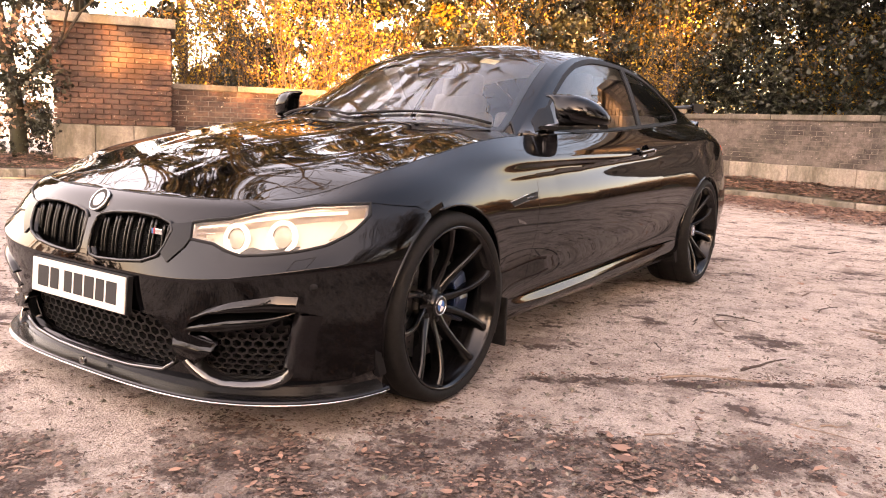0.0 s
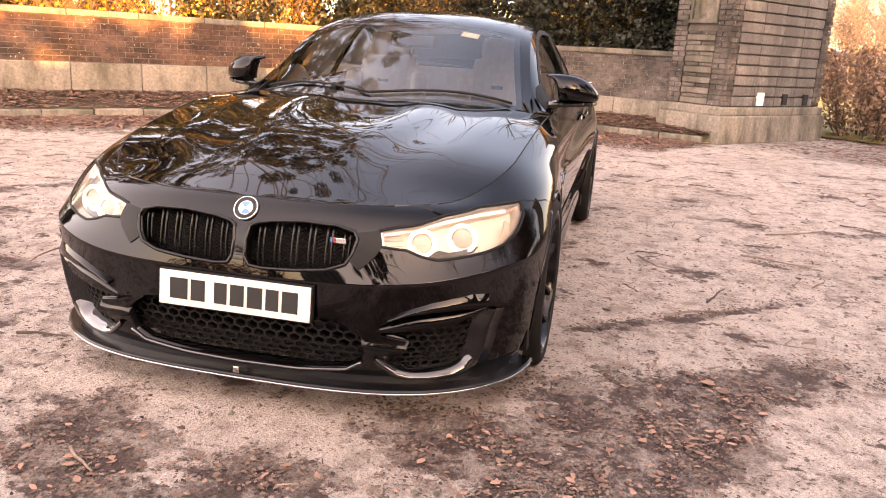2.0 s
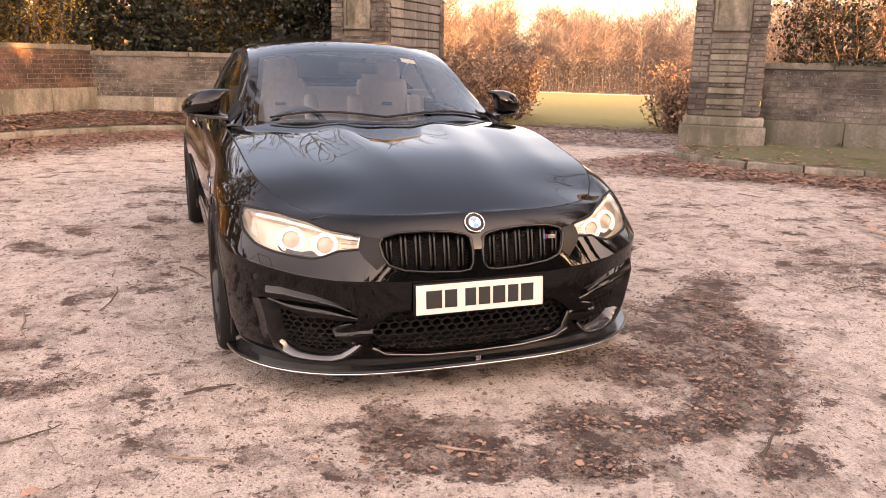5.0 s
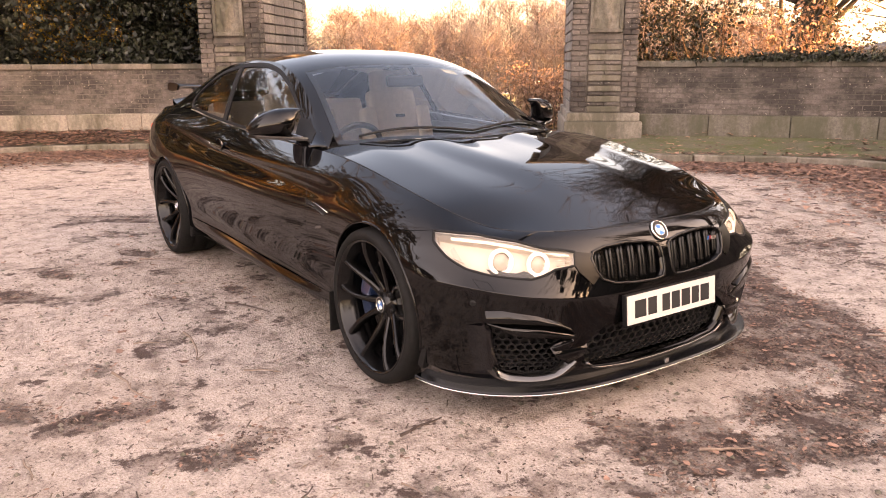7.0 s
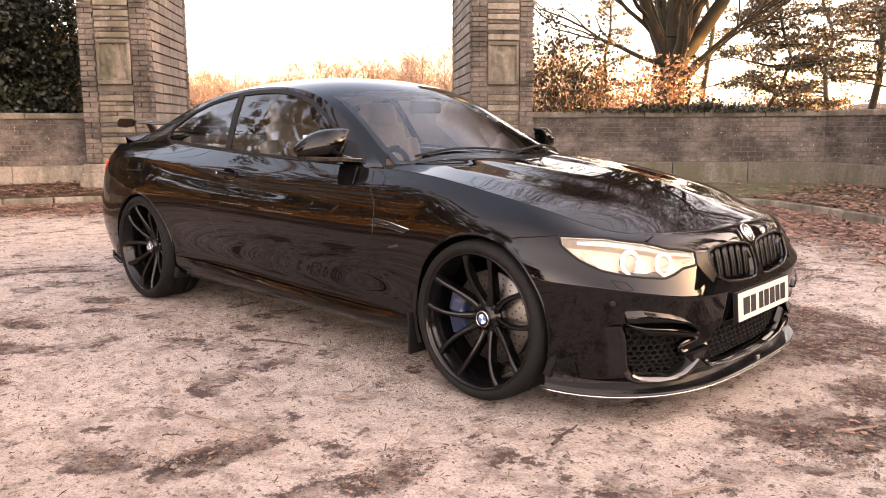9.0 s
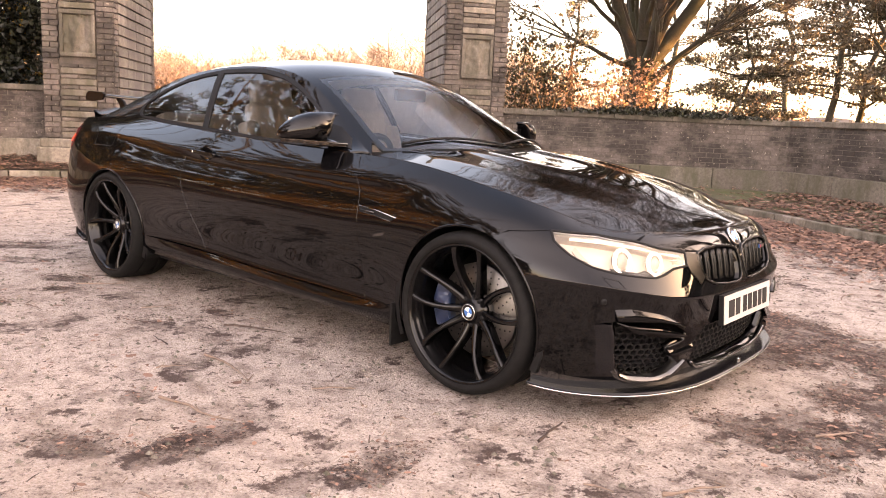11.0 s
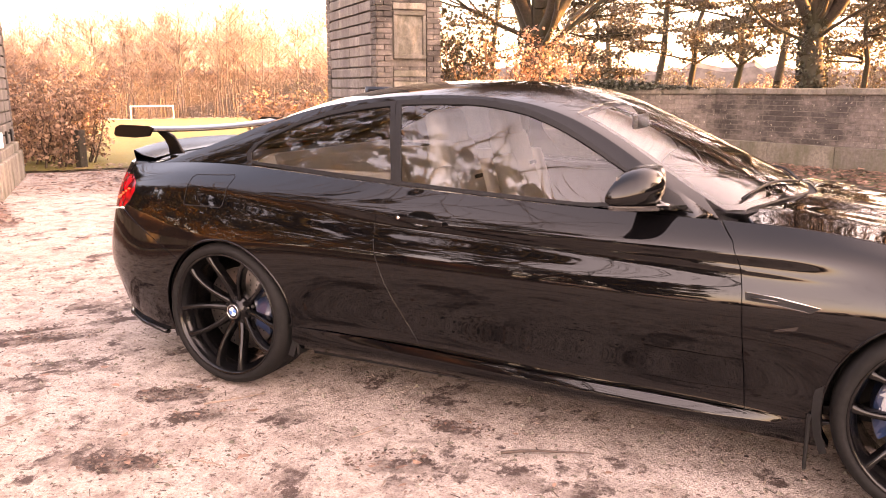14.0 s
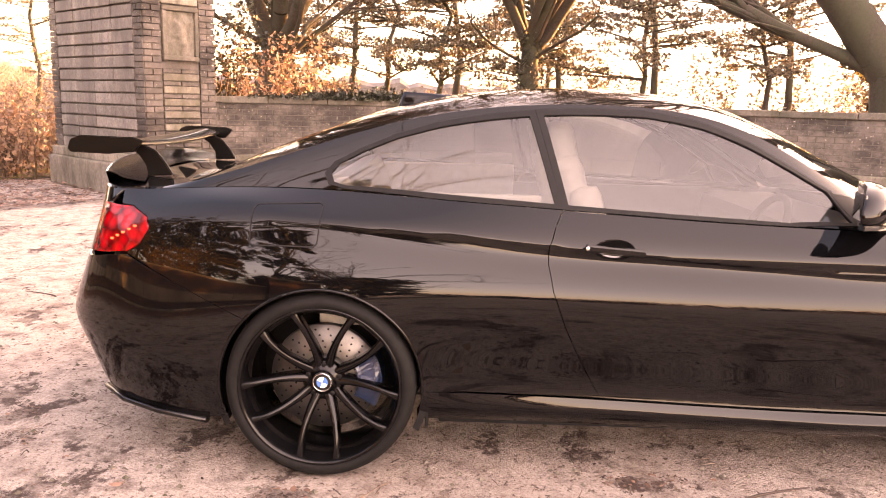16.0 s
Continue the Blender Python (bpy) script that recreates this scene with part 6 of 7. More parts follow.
# boot lip and rear wing
vs, fs = [], []
for i in range(33):
    y = -.60 + 1.2 * i / 32
    k = abs(y) / .60
    xe = -3.735 + .085 * k ** 2.4
    ring = [(xe + .13, .004), (xe + .05, .018), (xe - .005, .052), (xe - .018, .050), (xe - .012, .02), (xe + .0, -.045)]
    for x, dz in ring:
        zb = 1.018 if x < -3.6 else float(_top(np.array([x]))[0])
        vs.append((x, y, zb - .016 * k ** 2 + dz * (1 - .35 * k ** 3)))
for i in range(32):
    for j in range(5):
        a = i * 6 + j
        fs.append((a, a + 1, a + 7, a + 6))
part("boot_lip", outward(to_mesh("boot_lip", vs, fs, M_CARBON, True)), None, car, "gloss black boot lip")
rear_wing = new("rear_aerofoil")
rear_wing.parent = car
tagged(rear_wing, "gloss carbon rear wing on two swan-neck struts")
vs, fs = [], []
sec = [(0.0, .0), (.03, .014), (.08, .018), (.14, .010), (.185, -.004), (.14, -.006), (.08, -.004), (.03, -.006)]
for i in range(31):
    y = -.575 + 1.15 * i / 30
    dip = -.018 * (1 - (abs(y) / .575) ** 2)
    for a, z in sec:
        vs.append((-3.575 - a, y, 1.132 + z + dip + a * .10))
for i in range(30):
    for j in range(8):
        a, b = i * 8 + j, i * 8 + (j + 1) % 8
        fs.append((a, b, b + 8, a + 8))
fs += [tuple(range(8)), tuple(240 + k for k in range(8))[::-1]]
part("blade", outward(to_mesh("blade", vs, fs, M_PAINT, True)), None, rear_wing)
for side in (1, -1):
    bm = bmesh.new()
    out = [(-3.525, 1.150), (-3.56, 1.162), (-3.76, 1.166), (-3.80, 1.150), (-3.812, 1.115), (-3.80, 1.102), (-3.66, 1.098), (-3.56, 1.108)]
    fr = [bm.verts.new((x, side * .578, z)) for x, z in out]
    bk = [bm.verts.new((x, side * .592, z)) for x, z in out]
    bm.faces.new(fr)
    bm.faces.new(bk[::-1])
    for i in range(8):
        bm.faces.new((fr[i], bk[i], bk[(i + 1) % 8], fr[(i + 1) % 8]))
    bmesh.ops.recalc_face_normals(bm, faces=bm.faces)
    bmesh.ops.bevel(bm, geom=bm.edges[:], offset=.003, segments=2, affect="EDGES")
    part("end_plate", bm, M_DEEP, rear_wing)
    st = [(-3.47, 1.012), (-3.50, 1.06), (-3.535, 1.105), (-3.60, 1.135), (-3.66, 1.135), (-3.64, 1.115), (-3.60, 1.085), (-3.575, 1.045), (-3.57, 1.005)]
    bm = bmesh.new()
    fr = [bm.verts.new((x, side * .43, z)) for x, z in st]
    bk = [bm.verts.new((x, side * .45, z)) for x, z in st]
    bm.faces.new(fr)
    bm.faces.new(bk[::-1])
    for i in range(9):
        bm.faces.new((fr[i], bk[i], bk[(i + 1) % 9], fr[(i + 1) % 9]))
    bmesh.ops.recalc_face_normals(bm, faces=bm.faces)
    bmesh.ops.bevel(bm, geom=bm.edges[:], offset=.004, segments=2, affect="EDGES")
    part("strut", bm, M_DEEP, rear_wing)

# ---- cabin ----
lining = [(x, y) for x, y in strip(rail_in(.03), -1.30, -2.55)] + [(x, -y) for x, y in strip(rail_in(.03), -2.55, -1.30)]
part("headliner", skin("headliner", sheet(lambda q: (roof(q)[0] - (0, 0, .035), -roof(q)[1]), lining, step=.06, gap=0, rim=0), M_LEATHER), None, car)
part("dashboard", box_bm(-.86, 0, .80, .42, 1.36, .20, .06), M_DARKTRIM, car)
part("centre_console", box_bm(-1.45, 0, .45, 1.2, .24, .30, .04), M_DARKTRIM, car)
part("cabin_floor", box_bm(-1.75, 0, .27, 2.2, 1.5, .03), M_DARKTRIM, car)
for side in (1, -1):
    part("door_card", box_bm(-1.45, side * .80, .65, 1.3, .03, .5, .01), M_DARKTRIM, car)
    part("rear_trim", box_bm(-2.45, side * .70, .75, .8, .03, .5, .01), M_LEATHER, car)
    seat = new("front_seat")
    seat.parent = car
    tagged(seat, "cream leather front seat with dark shell")
    sx, sy = -1.55, side * .36
    def cushion(w, d, h, m, name, mat, bev):
        return smooth_all(set_pose(part(name, box_bm(0, 0, 0, w, d, h, bev), mat, seat), m))
    cushion(.50, .34, .13, Matrix.Translation((sx, sy, .50)) @ Matrix.Rotation(radians(-6), 4, "Y"), "seat", M_LEATHER, .05)
    for e in (1, -1):
        cushion(.46, .09, .17, Matrix.Translation((sx, sy + e * .20, .53)), "side_bolster", M_LEATHER, .04)
        cushion(.12, .10, .46, Matrix.Translation((sx - .27, sy + e * .21, .80)) @ Matrix.Rotation(radians(-16), 4, "Y"), "back_bolster", M_LEATHER, .045)
    cushion(.11, .36, .60, Matrix.Translation((sx - .31, sy, .84)) @ Matrix.Rotation(radians(-16), 4, "Y"), "backrest", M_LEATHER, .05)
    cushion(.10, .27, .20, Matrix.Translation((sx - .40, sy, 1.16)) @ Matrix.Rotation(radians(-12), 4, "Y"), "headrest", M_LEATHER, .045)
    cushion(.012, .07, .018, Matrix.Translation((sx - .245, sy, .965)) @ Matrix.Rotation(radians(-16), 4, "Y"), "seat_badge", M_BAR, .003)
part("rear_bench", box_bm(-2.45, 0, .55, .5, 1.2, .2, .06), M_LEATHER, car)
set_pose(part("rear_backrest", box_bm(0, 0, 0, .14, 1.2, .5, .05), M_LEATHER, car), Matrix.Translation((-2.74, 0, .80)) @ Matrix.Rotation(radians(-18), 4, "Y"))
part("parcel_shelf", box_bm(-3.0, 0, 1.0, .5, 1.1, .02, .005), M_DARKTRIM, car)
wheel_me = turned("steering_wheel", [(.165 + .016 * math.cos(radians(a)), .016 * math.sin(radians(a))) for a in range(0, 361, 30)], M_DARKTRIM, 40)
sw = part("steering_wheel", wheel_me, None, car)
sw.matrix_world = Matrix.Translation((-1.12, -.36, .83)) @ Vector((0, 1, 0)).rotation_difference(Vector((-.9, 0, .42))).to_matrix().to_4x4()
part("wheel_boss", box_bm(-1.10, -.36, .825, .05, .15, .10, .03), M_DARKTRIM, car)
part("rear_view_mirror", box_bm(-1.16, 0, 1.205, .03, .24, .065, .015), M_DARKTRIM, car)
wp, wn_ = roof(np.array([(-1.15, .31)]))
stk = part("window_sticker", box_bm(0, 0, 0, .055, .09, .001), M_PAPER, car)
stk.matrix_world = Matrix.Translation(Vector(wp[0]) - Vector(wn_[0]) * .006) @ Vector((0, 0, 1)).rotation_difference(Vector(wn_[0])).to_matrix().to_4x4()


# ---- verges, kerbs, road lines ----
M_SOIL = stone_material("dark_leafy_soil", (0.045, 0.032, 0.026), (0.15, 0.105, 0.085), (0.07, 0.075, 0.035))
M_MOSS = stone_material("mossy_verge", (0.06, 0.056, 0.034), (0.17, 0.155, 0.10), (0.066, 0.080, 0.022))
M_TURF = stone_material("winter_turf", (0.082, 0.063, 0.007), (0.160, 0.123, 0.014), (0.115, 0.094, 0.010))


def along_at(line, t):
    """The point at the part t of a polyline's length."""
    seg = [(b - a).length for a, b in zip(line, line[1:])]
    d = t * sum(seg)
    for a, b, s in zip(line, line[1:], seg):
        if d <= s:
            return a + (b - a) * (d / s)
        d -= s
    return line[-1].copy()


def flat(points):
    return [Vector((p[0], p[1], 0)) for p in points]


kerb_e, kerb_w = catmull(flat(KERB_E), 8), catmull(flat(KERB_W), 8)
wall_e_line = [GATE_A + V * 0.3, A_OUT + V * 0.35, CORNER_E, PIER_C, PIER_C + Vector((3.4, -2.9, 0))]
wall_w_line = [B_OUT + V * 0.35, CORNER_W, END_W, END_W + Vector((2.5, -2.0, 0))]


def verge_z(side, v):
    return 0.105 + (0.15 if side == "e" else 0.10) * v ** 1.3


def verge_point(side, u, v):
    k, w = (kerb_e, wall_e_line) if side == "e" else (kerb_w, wall_w_line)
    p = along_at(k, u).lerp(along_at(w, u), v)
    z = verge_z(side, v) + noise.noise(p * 1.7) * 0.02 * min(1, v * 6)
    return Vector((p.x, p.y, z))


for side, name, mat in (("e", "verge", M_SOIL), ("w", "verge", M_MOSS)):
    nu, nv = 110, 14
    vs = [verge_point(side, i / nu, j / nv + (0.02 if j == nv else 0)) for i in range(nu + 1) for j in range(nv + 1)]
    vs = [Vector((p.x, p.y, -.15)) for p in vs[:nv + 1]] + vs + [Vector((p.x, p.y, -.15)) for p in vs[-nv - 1:]]
    fs = [(i * (nv + 1) + j, i * (nv + 1) + j + 1, (i + 1) * (nv + 1) + j + 1, (i + 1) * (nv + 1) + j) for i in range(nu + 2) for j in range(nv)]
    me = outward(to_mesh(name, vs, fs, mat, True))
    if me.polygons[40 * nv].normal.z < 0:
        me.flip_normals()
    tagged(new(name, me), "earth verge under the wall, littered with dead leaves", "verge", kind="structure")
    kerb = thing("kerb", "worn stone kerb edging the leafy verge", "kerb", kind="structure")
    line = kerb_e if side == "e" else kerb_w
    total = sum((b - a).length for a, b in zip(line, line[1:]))
    n = int(total / 0.62)
    for i in range(n):
        a, b = along_at(line, i / n), along_at(line, (i + 1) / n)
        d = (b - a)
        bm = box_bm(0, 0, 0, d.length - 0.012, 0.13, 0.22, 0.018)
        ob = part("kerb_stone", bm, M_STONE, kerb)
        ob.matrix_world = Matrix.Translation((a + b) / 2 + Vector((0, 0, 0.005 + rng.uniform(-.006, .006)))) @ Matrix.Rotation(math.atan2(d.y, d.x) + rng.uniform(-.01, .01), 4, "Z")

for side, t0, t1, sign in (("e", 0.42, 1.0, 1), ("w", 0.52, 1.0, -1)):
    line = kerb_e if side == "e" else kerb_w
    for off in (0.34, 0.50):
        vs, fs = [], []
        for i in range(61):
            t = t0 + (t1 - t0) * i / 60
            p = along_at(line, t)
            d = (along_at(line, min(1, t + .005)) - along_at(line, max(0, t - .005))).normalized()
            s = Vector((d.y, -d.x, 0)) * -sign
            for w in (-.03, .03):
                c = p + s * (off + w)
                vs.append((c.x, c.y, 0.018))
        fs = [(2 * i, 2 * i + 1, 2 * i + 3, 2 * i + 2) for i in range(60)]
        me = to_mesh("road_line", vs, fs, M_PAINT_LINE)
        if me.polygons[0].normal.z < 0:
            me.flip_normals()
        tagged(new("road_line", me), "worn yellow no-waiting line along the kerb", "road line", kind="structure")

# playing field beyond the gate
f0 = GATE_MID + V * 3.4
vs, fs = [], []
for i in range(41):
    for j in range(31):
        a, b = -90 + 180 * i / 40, (j / 30) ** 2 * 178
        edge = 1.0 * noise.noise(Vector((i * .9, 0, 0))) if j == 0 else 0
        p = f0 + U * a + V * (b + edge)
        if j == 0 and abs(a) > 10:
            p += V * 1.0
        vs.append((p.x, p.y, 0.025 + fall(p.x, p.y)))
fs = [(i * 31 + j, i * 31 + j + 1, (i + 1) * 31 + j + 1, (i + 1) * 31 + j) for i in range(40) for j in range(30)]
me = to_mesh("playing_field", vs, fs, M_TURF, True)
if me.polygons[0].normal.z < 0:
    me.flip_normals()
tagged(new("playing_field", me), "open winter playing field of yellow-green grass", "field", kind="structure")
goal = thing("goal", "white football goal frame far across the field", "goal")
gp = Matrix.Translation((-119, 110, fall(-119, 110))) @ Matrix.Rotation(radians(136 - 90), 4, "Z")
for nm, c, s in (("post", (-3.9, 0, 1.3), (.16, .16, 2.6)), ("post", (3.9, 0, 1.3), (.16, .16, 2.6)), ("crossbar", (0, 0, 2.6), (7.96, .16, .16))):
    set_pose(part(nm, box_bm(*c, *s, .03), M_WHITE, goal), gp)


# ---- plants ----
def branch(so, tips, p, d, length, r, depth, rg, spread, lift, sides=6, split=2, jitter=.16):
    """A limb that wanders and forks; tips collects the places of the fine ends."""
    n = 6 if depth > 2 else 4 if depth > 1 else 3
    for i in range(n):
        d = (d + Vector((rg.uniform(-1, 1), rg.uniform(-1, 1), rg.uniform(-1, 1))) * jitter + Vector((0, 0, lift * .12))).normalized()
        q = p + d * (length / n)
        r2 = r * (1 - .38 / n)
        so.tube(p, q, r, r2, max(3, sides))
        p, r = q, r2
        if depth > 0 and i > 0 and rg.random() < .55:
            s = (d + Vector((rg.uniform(-1, 1), rg.uniform(-1, 1), rg.uniform(-.5, 1))) * spread * 1.1).normalized()
            branch(so, tips, p, s, length * rg.uniform(.45, .7), r * .5, depth - 1, rg, spread, lift, sides - 1, split, jitter)
    if depth <= 0:
        tips.append((p, d))
        return
    for k in range(split + (rg.random() < .35)):
        s = (d + Vector((rg.uniform(-1, 1), rg.uniform(-1, 1), rg.uniform(-.6, 1))) * spread).normalized()
        branch(so, tips, p, s, length * rg.uniform(.62, .88), r * rg.uniform(.55, .75), depth - 1, rg, spread, lift, sides - 1, split, jitter)


def plant(name, label, category, base, trunk, crown, group="", crown_name="crown"):
    t = thing(name, label, category, group)
    t.location = Vector(base) + Vector((0, 0, fall(base[0], base[1])))
    if trunk and trunk.v:
        o = part("trunk", trunk.mesh("trunk", M_BARK, True), None, t)
        o.matrix_parent_inverse = Matrix.Translation(-Vector(base))
    for so, mat, nm in crown:
        if so.v:
            o = part(nm, so.mesh(nm, mat), None, t)
            tagged(o, kind="stuff")
            o.matrix_parent_inverse = Matrix.Translation(-Vector(base))
    return t


def vase_tree(base, stems, h, r, seed, lean=(0, 0), fork=1.5, depth=4):
    """A bare park tree whose trunk breaks into many upright limbs."""
    rg = random.Random(seed)
    so, tips, tw = Soup(), [], Soup()
    b = Vector(base)
    p, rr = b - Vector((0, 0, .2)), r * 1.35
    for i in range(4):
        q = b + Vector((lean[0] * (i + 1) / 4 + rg.uniform(-.05, .05), lean[1] * (i + 1) / 4, fork * (i + 1) / 4))
        so.tube(p, q, rr, r * (1.12 - .13 * i), 12)
        p, rr = q, r * (1.12 - .13 * i)
    for k in range(stems):
        w = 2 * math.pi * (k + rg.uniform(-.25, .25)) / stems
        out = rg.uniform(.25, 1.15)
        d = Vector((math.cos(w) * out, math.sin(w) * out, 1)).normalized()
        branch(so, tips, p - Vector((0, 0, rg.uniform(.05, .32))), d, h * rg.uniform(.26, .36), r * rg.uniform(.30, .58), depth, rg, .62, .35, 7, 2, .22)
    for k in range(5):
        w = rg.uniform(0, 6.283)
        d = Vector((math.cos(w), math.sin(w), rg.uniform(.4, .9))).normalized()
        branch(so, tips, p - Vector((0, 0, rg.uniform(.0, .5))), d, rg.uniform(1.4, 2.4), r * .17, 2, rg, .6, .2, 5, 2, .24)
    for p, d in tips:
        for k in range(4):
            s = (d + Vector((rg.uniform(-1, 1), rg.uniform(-1, 1), rg.uniform(-.7, .8))) * .7).normalized()
            q = p + s * rg.uniform(.25, .6)
            tw.tube(p, q, .007, .003, 3)
            tw.tube(q, q + (s + Vector((rg.uniform(-1, 1), rg.uniform(-1, 1), .3)) * .5).normalized() * rg.uniform(.2, .4), .004, .002, 3)
    return so, tw


for base, stems, h, r, seed, lean, fork in (((-6.1, 12.3, 0), 8, 9.0, .36, 3, (.1, .1), 2.25), ((-.7, 14.0, 0), 9, 9.5, .25, 8, (-.1, .2), 2.6)):
    so, tw = vase_tree(base, stems, h, r, seed, lean, fork)
    iv, rg = Soup(), random.Random(seed + 50)
    for _ in range(900):
        w, z = rg.uniform(0, 6.283), 1.0 + (fork - .7) * rg.random() ** 1.6
        iv.leaf(Vector((base[0] + lean[0] * z / fork + math.cos(w) * r * 1.12, base[1] + lean[1] * z / fork + math.sin(w) * r * 1.12, z)), .085 * rg.uniform(.6, 1.3), rg)
    plant("park_tree", "bare spreading park tree with ivy on its trunk", "tree", base, so, [(tw, M_TWIG, "crown"), (iv, M_EVERGREEN, "ivy")], "bare park trees")
so, tips, tw = Soup(), [], Soup()
rg = random.Random(21)
b = Vector((4.7, 8.6, 0))
so.tube(b - Vector((0, 0, .3)), b + Vector((-.35, .05, 1.9)), .55, .46, 14)
fk = b + Vector((-.35, .05, 1.85))
for d, ln, rr, dp in ((Vector((-.85, .12, 1.0)), 3.4, .34, 4), (Vector((.15, .2, 1.2)), 3.2, .36, 4), (Vector((.8, -.1, .9)), 3.0, .26, 3), (Vector((-.95, .3, .35)), 2.6, .12, 3)):
    branch(so, tips, fk - Vector((0, 0, .1)), d.normalized(), ln, rr, dp, rg, .5, .3, 9, 2, .10)
for p, d in tips:
    for k in range(3):
        s = (d + Vector((rg.uniform(-1, 1), rg.uniform(-1, 1), rg.uniform(-.7, .8))) * .7).normalized()
        tw.tube(p, p + s * rg.uniform(.3, .7), .007, .003, 3)
plant("leaning_tree", "large old tree with a heavy leaning limb behind the wall", "tree", b, so, [(tw, M_TWIG, "crown")])


def clump(so, c, rad, count, size, rg, squash=1.0, hollow=.35):
    for _ in range(count):
        d = Vector((rg.gauss(0, 1), rg.gauss(0, 1), rg.gauss(0, 1)))
        d = d.normalized() * (hollow + (1 - hollow) * rg.random() ** .5) * rad
        d.z *= squash
        so.leaf(c + d, size * rg.uniform(.6, 1.4), rg)


def evergreen(base, h, rad, seed, leaves, label, mats=(M_EVERGREEN, M_AMBER), amber=.12, size=.11, low=.8):
    """An ivy-clad evergreen: trunk, limbs and uneven leaf clumps with gaps; the second leaf colour paints sunlit
    sprays.
    """
    rg = random.Random(seed)
    tr, a, c2, tips = Soup(), Soup(), Soup(), []
    b = Vector(base)
    branch(tr, tips, b - Vector((0, 0, .1)), Vector((rg.uniform(-.1, .1), rg.uniform(-.1, .1), 1)), h * .55, .14, 3, rg, .7, .2, 8)
    n = max(10, leaves // 130)
    for k in range(n):
        w, t = rg.uniform(0, 2 * math.pi), rg.random()
        z = low + (h - low) * t
        rr = rad * (1 - .45 * abs(t - .45)) * rg.uniform(.15, 1.0)
        c = b + Vector((math.cos(w) * rr, math.sin(w) * rr, z))
        # some clumps take the second colour, sunlight put into the leaf tone
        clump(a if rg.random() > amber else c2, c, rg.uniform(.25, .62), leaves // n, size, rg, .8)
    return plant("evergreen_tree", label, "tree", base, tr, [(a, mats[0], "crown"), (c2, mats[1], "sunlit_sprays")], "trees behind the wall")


def shrub(base, h, rad, seed, leaves, label, leaf_mat, size=.07, stems=40, name="shrub", foot=.75):
    """A loose bush of thin stems and small leaves."""
    rg = random.Random(seed)
    st, lf = Soup(), Soup()
    b = Vector(base)
    for k in range(stems):
        w, o = rg.uniform(0, 6.283), rad * rg.random() ** .5
        p = b + Vector((math.cos(w) * o * foot, math.sin(w) * o * foot, 0))
        d = Vector((math.cos(w) * o * (1.1 - foot), math.sin(w) * o * (1.1 - foot), h * rg.uniform(.6, 1.0)))
        q = p
        m = 6
        for i in range(m):
            e = p + d * ((i + 1) / m) + Vector((rg.uniform(-1, 1), rg.uniform(-1, 1), rg.uniform(-1, 1))) * .08 * h / 2
            st.tube(q, e, .014 * (1 - i / m) + .003, .014 * (1 - (i + 1) / m) + .003, 4)
            if i > 0 or foot > .5:
                for _ in range(2):
                    f = e + Vector((rg.uniform(-1, 1), rg.uniform(-1, 1), rg.uniform(-.2, 1))) * .22 * h / 2
                    st.tube(e, f, .005, .002, 3)
                    for _ in range(max(1, leaves // (stems * m * 2))):
                        lf.leaf(e.lerp(f, rg.random()) + Vector((rg.uniform(-1, 1), rg.uniform(-1, 1), rg.uniform(-1, 1))) * .15, size * rg.uniform(.6, 1.4), rg)
            q = e
    t = thing(name, label, "bush", "bushes")
    t.location = Vector(base) + Vector((0, 0, fall(base[0], base[1])))
    for so, mat, nm in ((st, M_TWIG, "brushwood"), (lf, leaf_mat, "foliage")):
        o = part(nm, so.mesh(nm, mat), None, t)
        tagged(o, kind="stuff")
        o.matrix_parent_inverse = Matrix.Translation(-b)
    return t


DARK = "dark ivy-clad evergreen tree with amber clumps coloured as gaps of orange light"
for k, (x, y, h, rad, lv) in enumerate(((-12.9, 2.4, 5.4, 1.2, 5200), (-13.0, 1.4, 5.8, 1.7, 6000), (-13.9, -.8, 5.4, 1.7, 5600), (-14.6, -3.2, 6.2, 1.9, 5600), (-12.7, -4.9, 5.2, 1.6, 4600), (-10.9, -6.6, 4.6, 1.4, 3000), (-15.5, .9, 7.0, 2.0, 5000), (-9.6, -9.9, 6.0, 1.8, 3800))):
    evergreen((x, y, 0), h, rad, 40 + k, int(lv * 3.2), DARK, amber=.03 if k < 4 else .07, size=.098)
for k, (x, y, h) in enumerate(((-18.5, -6.0, 5.4), (-18.8, -1.5, 5.8), (-18.4, 2.6, 5.4), (-16.5, -9.0, 5.4), (-17.2, -4.0, 5.0), (-17.4, .8, 5.0))):
    evergreen((x, y, 0), h, 2.4, 90 + k, 12500, "amber autumn tree glowing behind the evergreens", mats=(M_AMBER, M_RUSSET), amber=.3, size=.105)
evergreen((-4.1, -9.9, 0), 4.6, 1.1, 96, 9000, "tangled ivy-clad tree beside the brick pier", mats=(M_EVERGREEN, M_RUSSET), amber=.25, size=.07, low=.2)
for k, (x, y, h, rad) in enumerate(((-7.4, -13.2, 13, 2.6), (-11.0, -12.4, 11, 2.6), (-14.6, -11.4, 11, 2.6), (-3.2, -14.0, 5, 1.8))):
    evergreen((x, y, 0), h, rad, 103 + k, 9000, "tall dark evergreen beyond the brick pier", mats=(M_EVERGREEN, M_PINE), amber=.06, size=.22, low=.8)
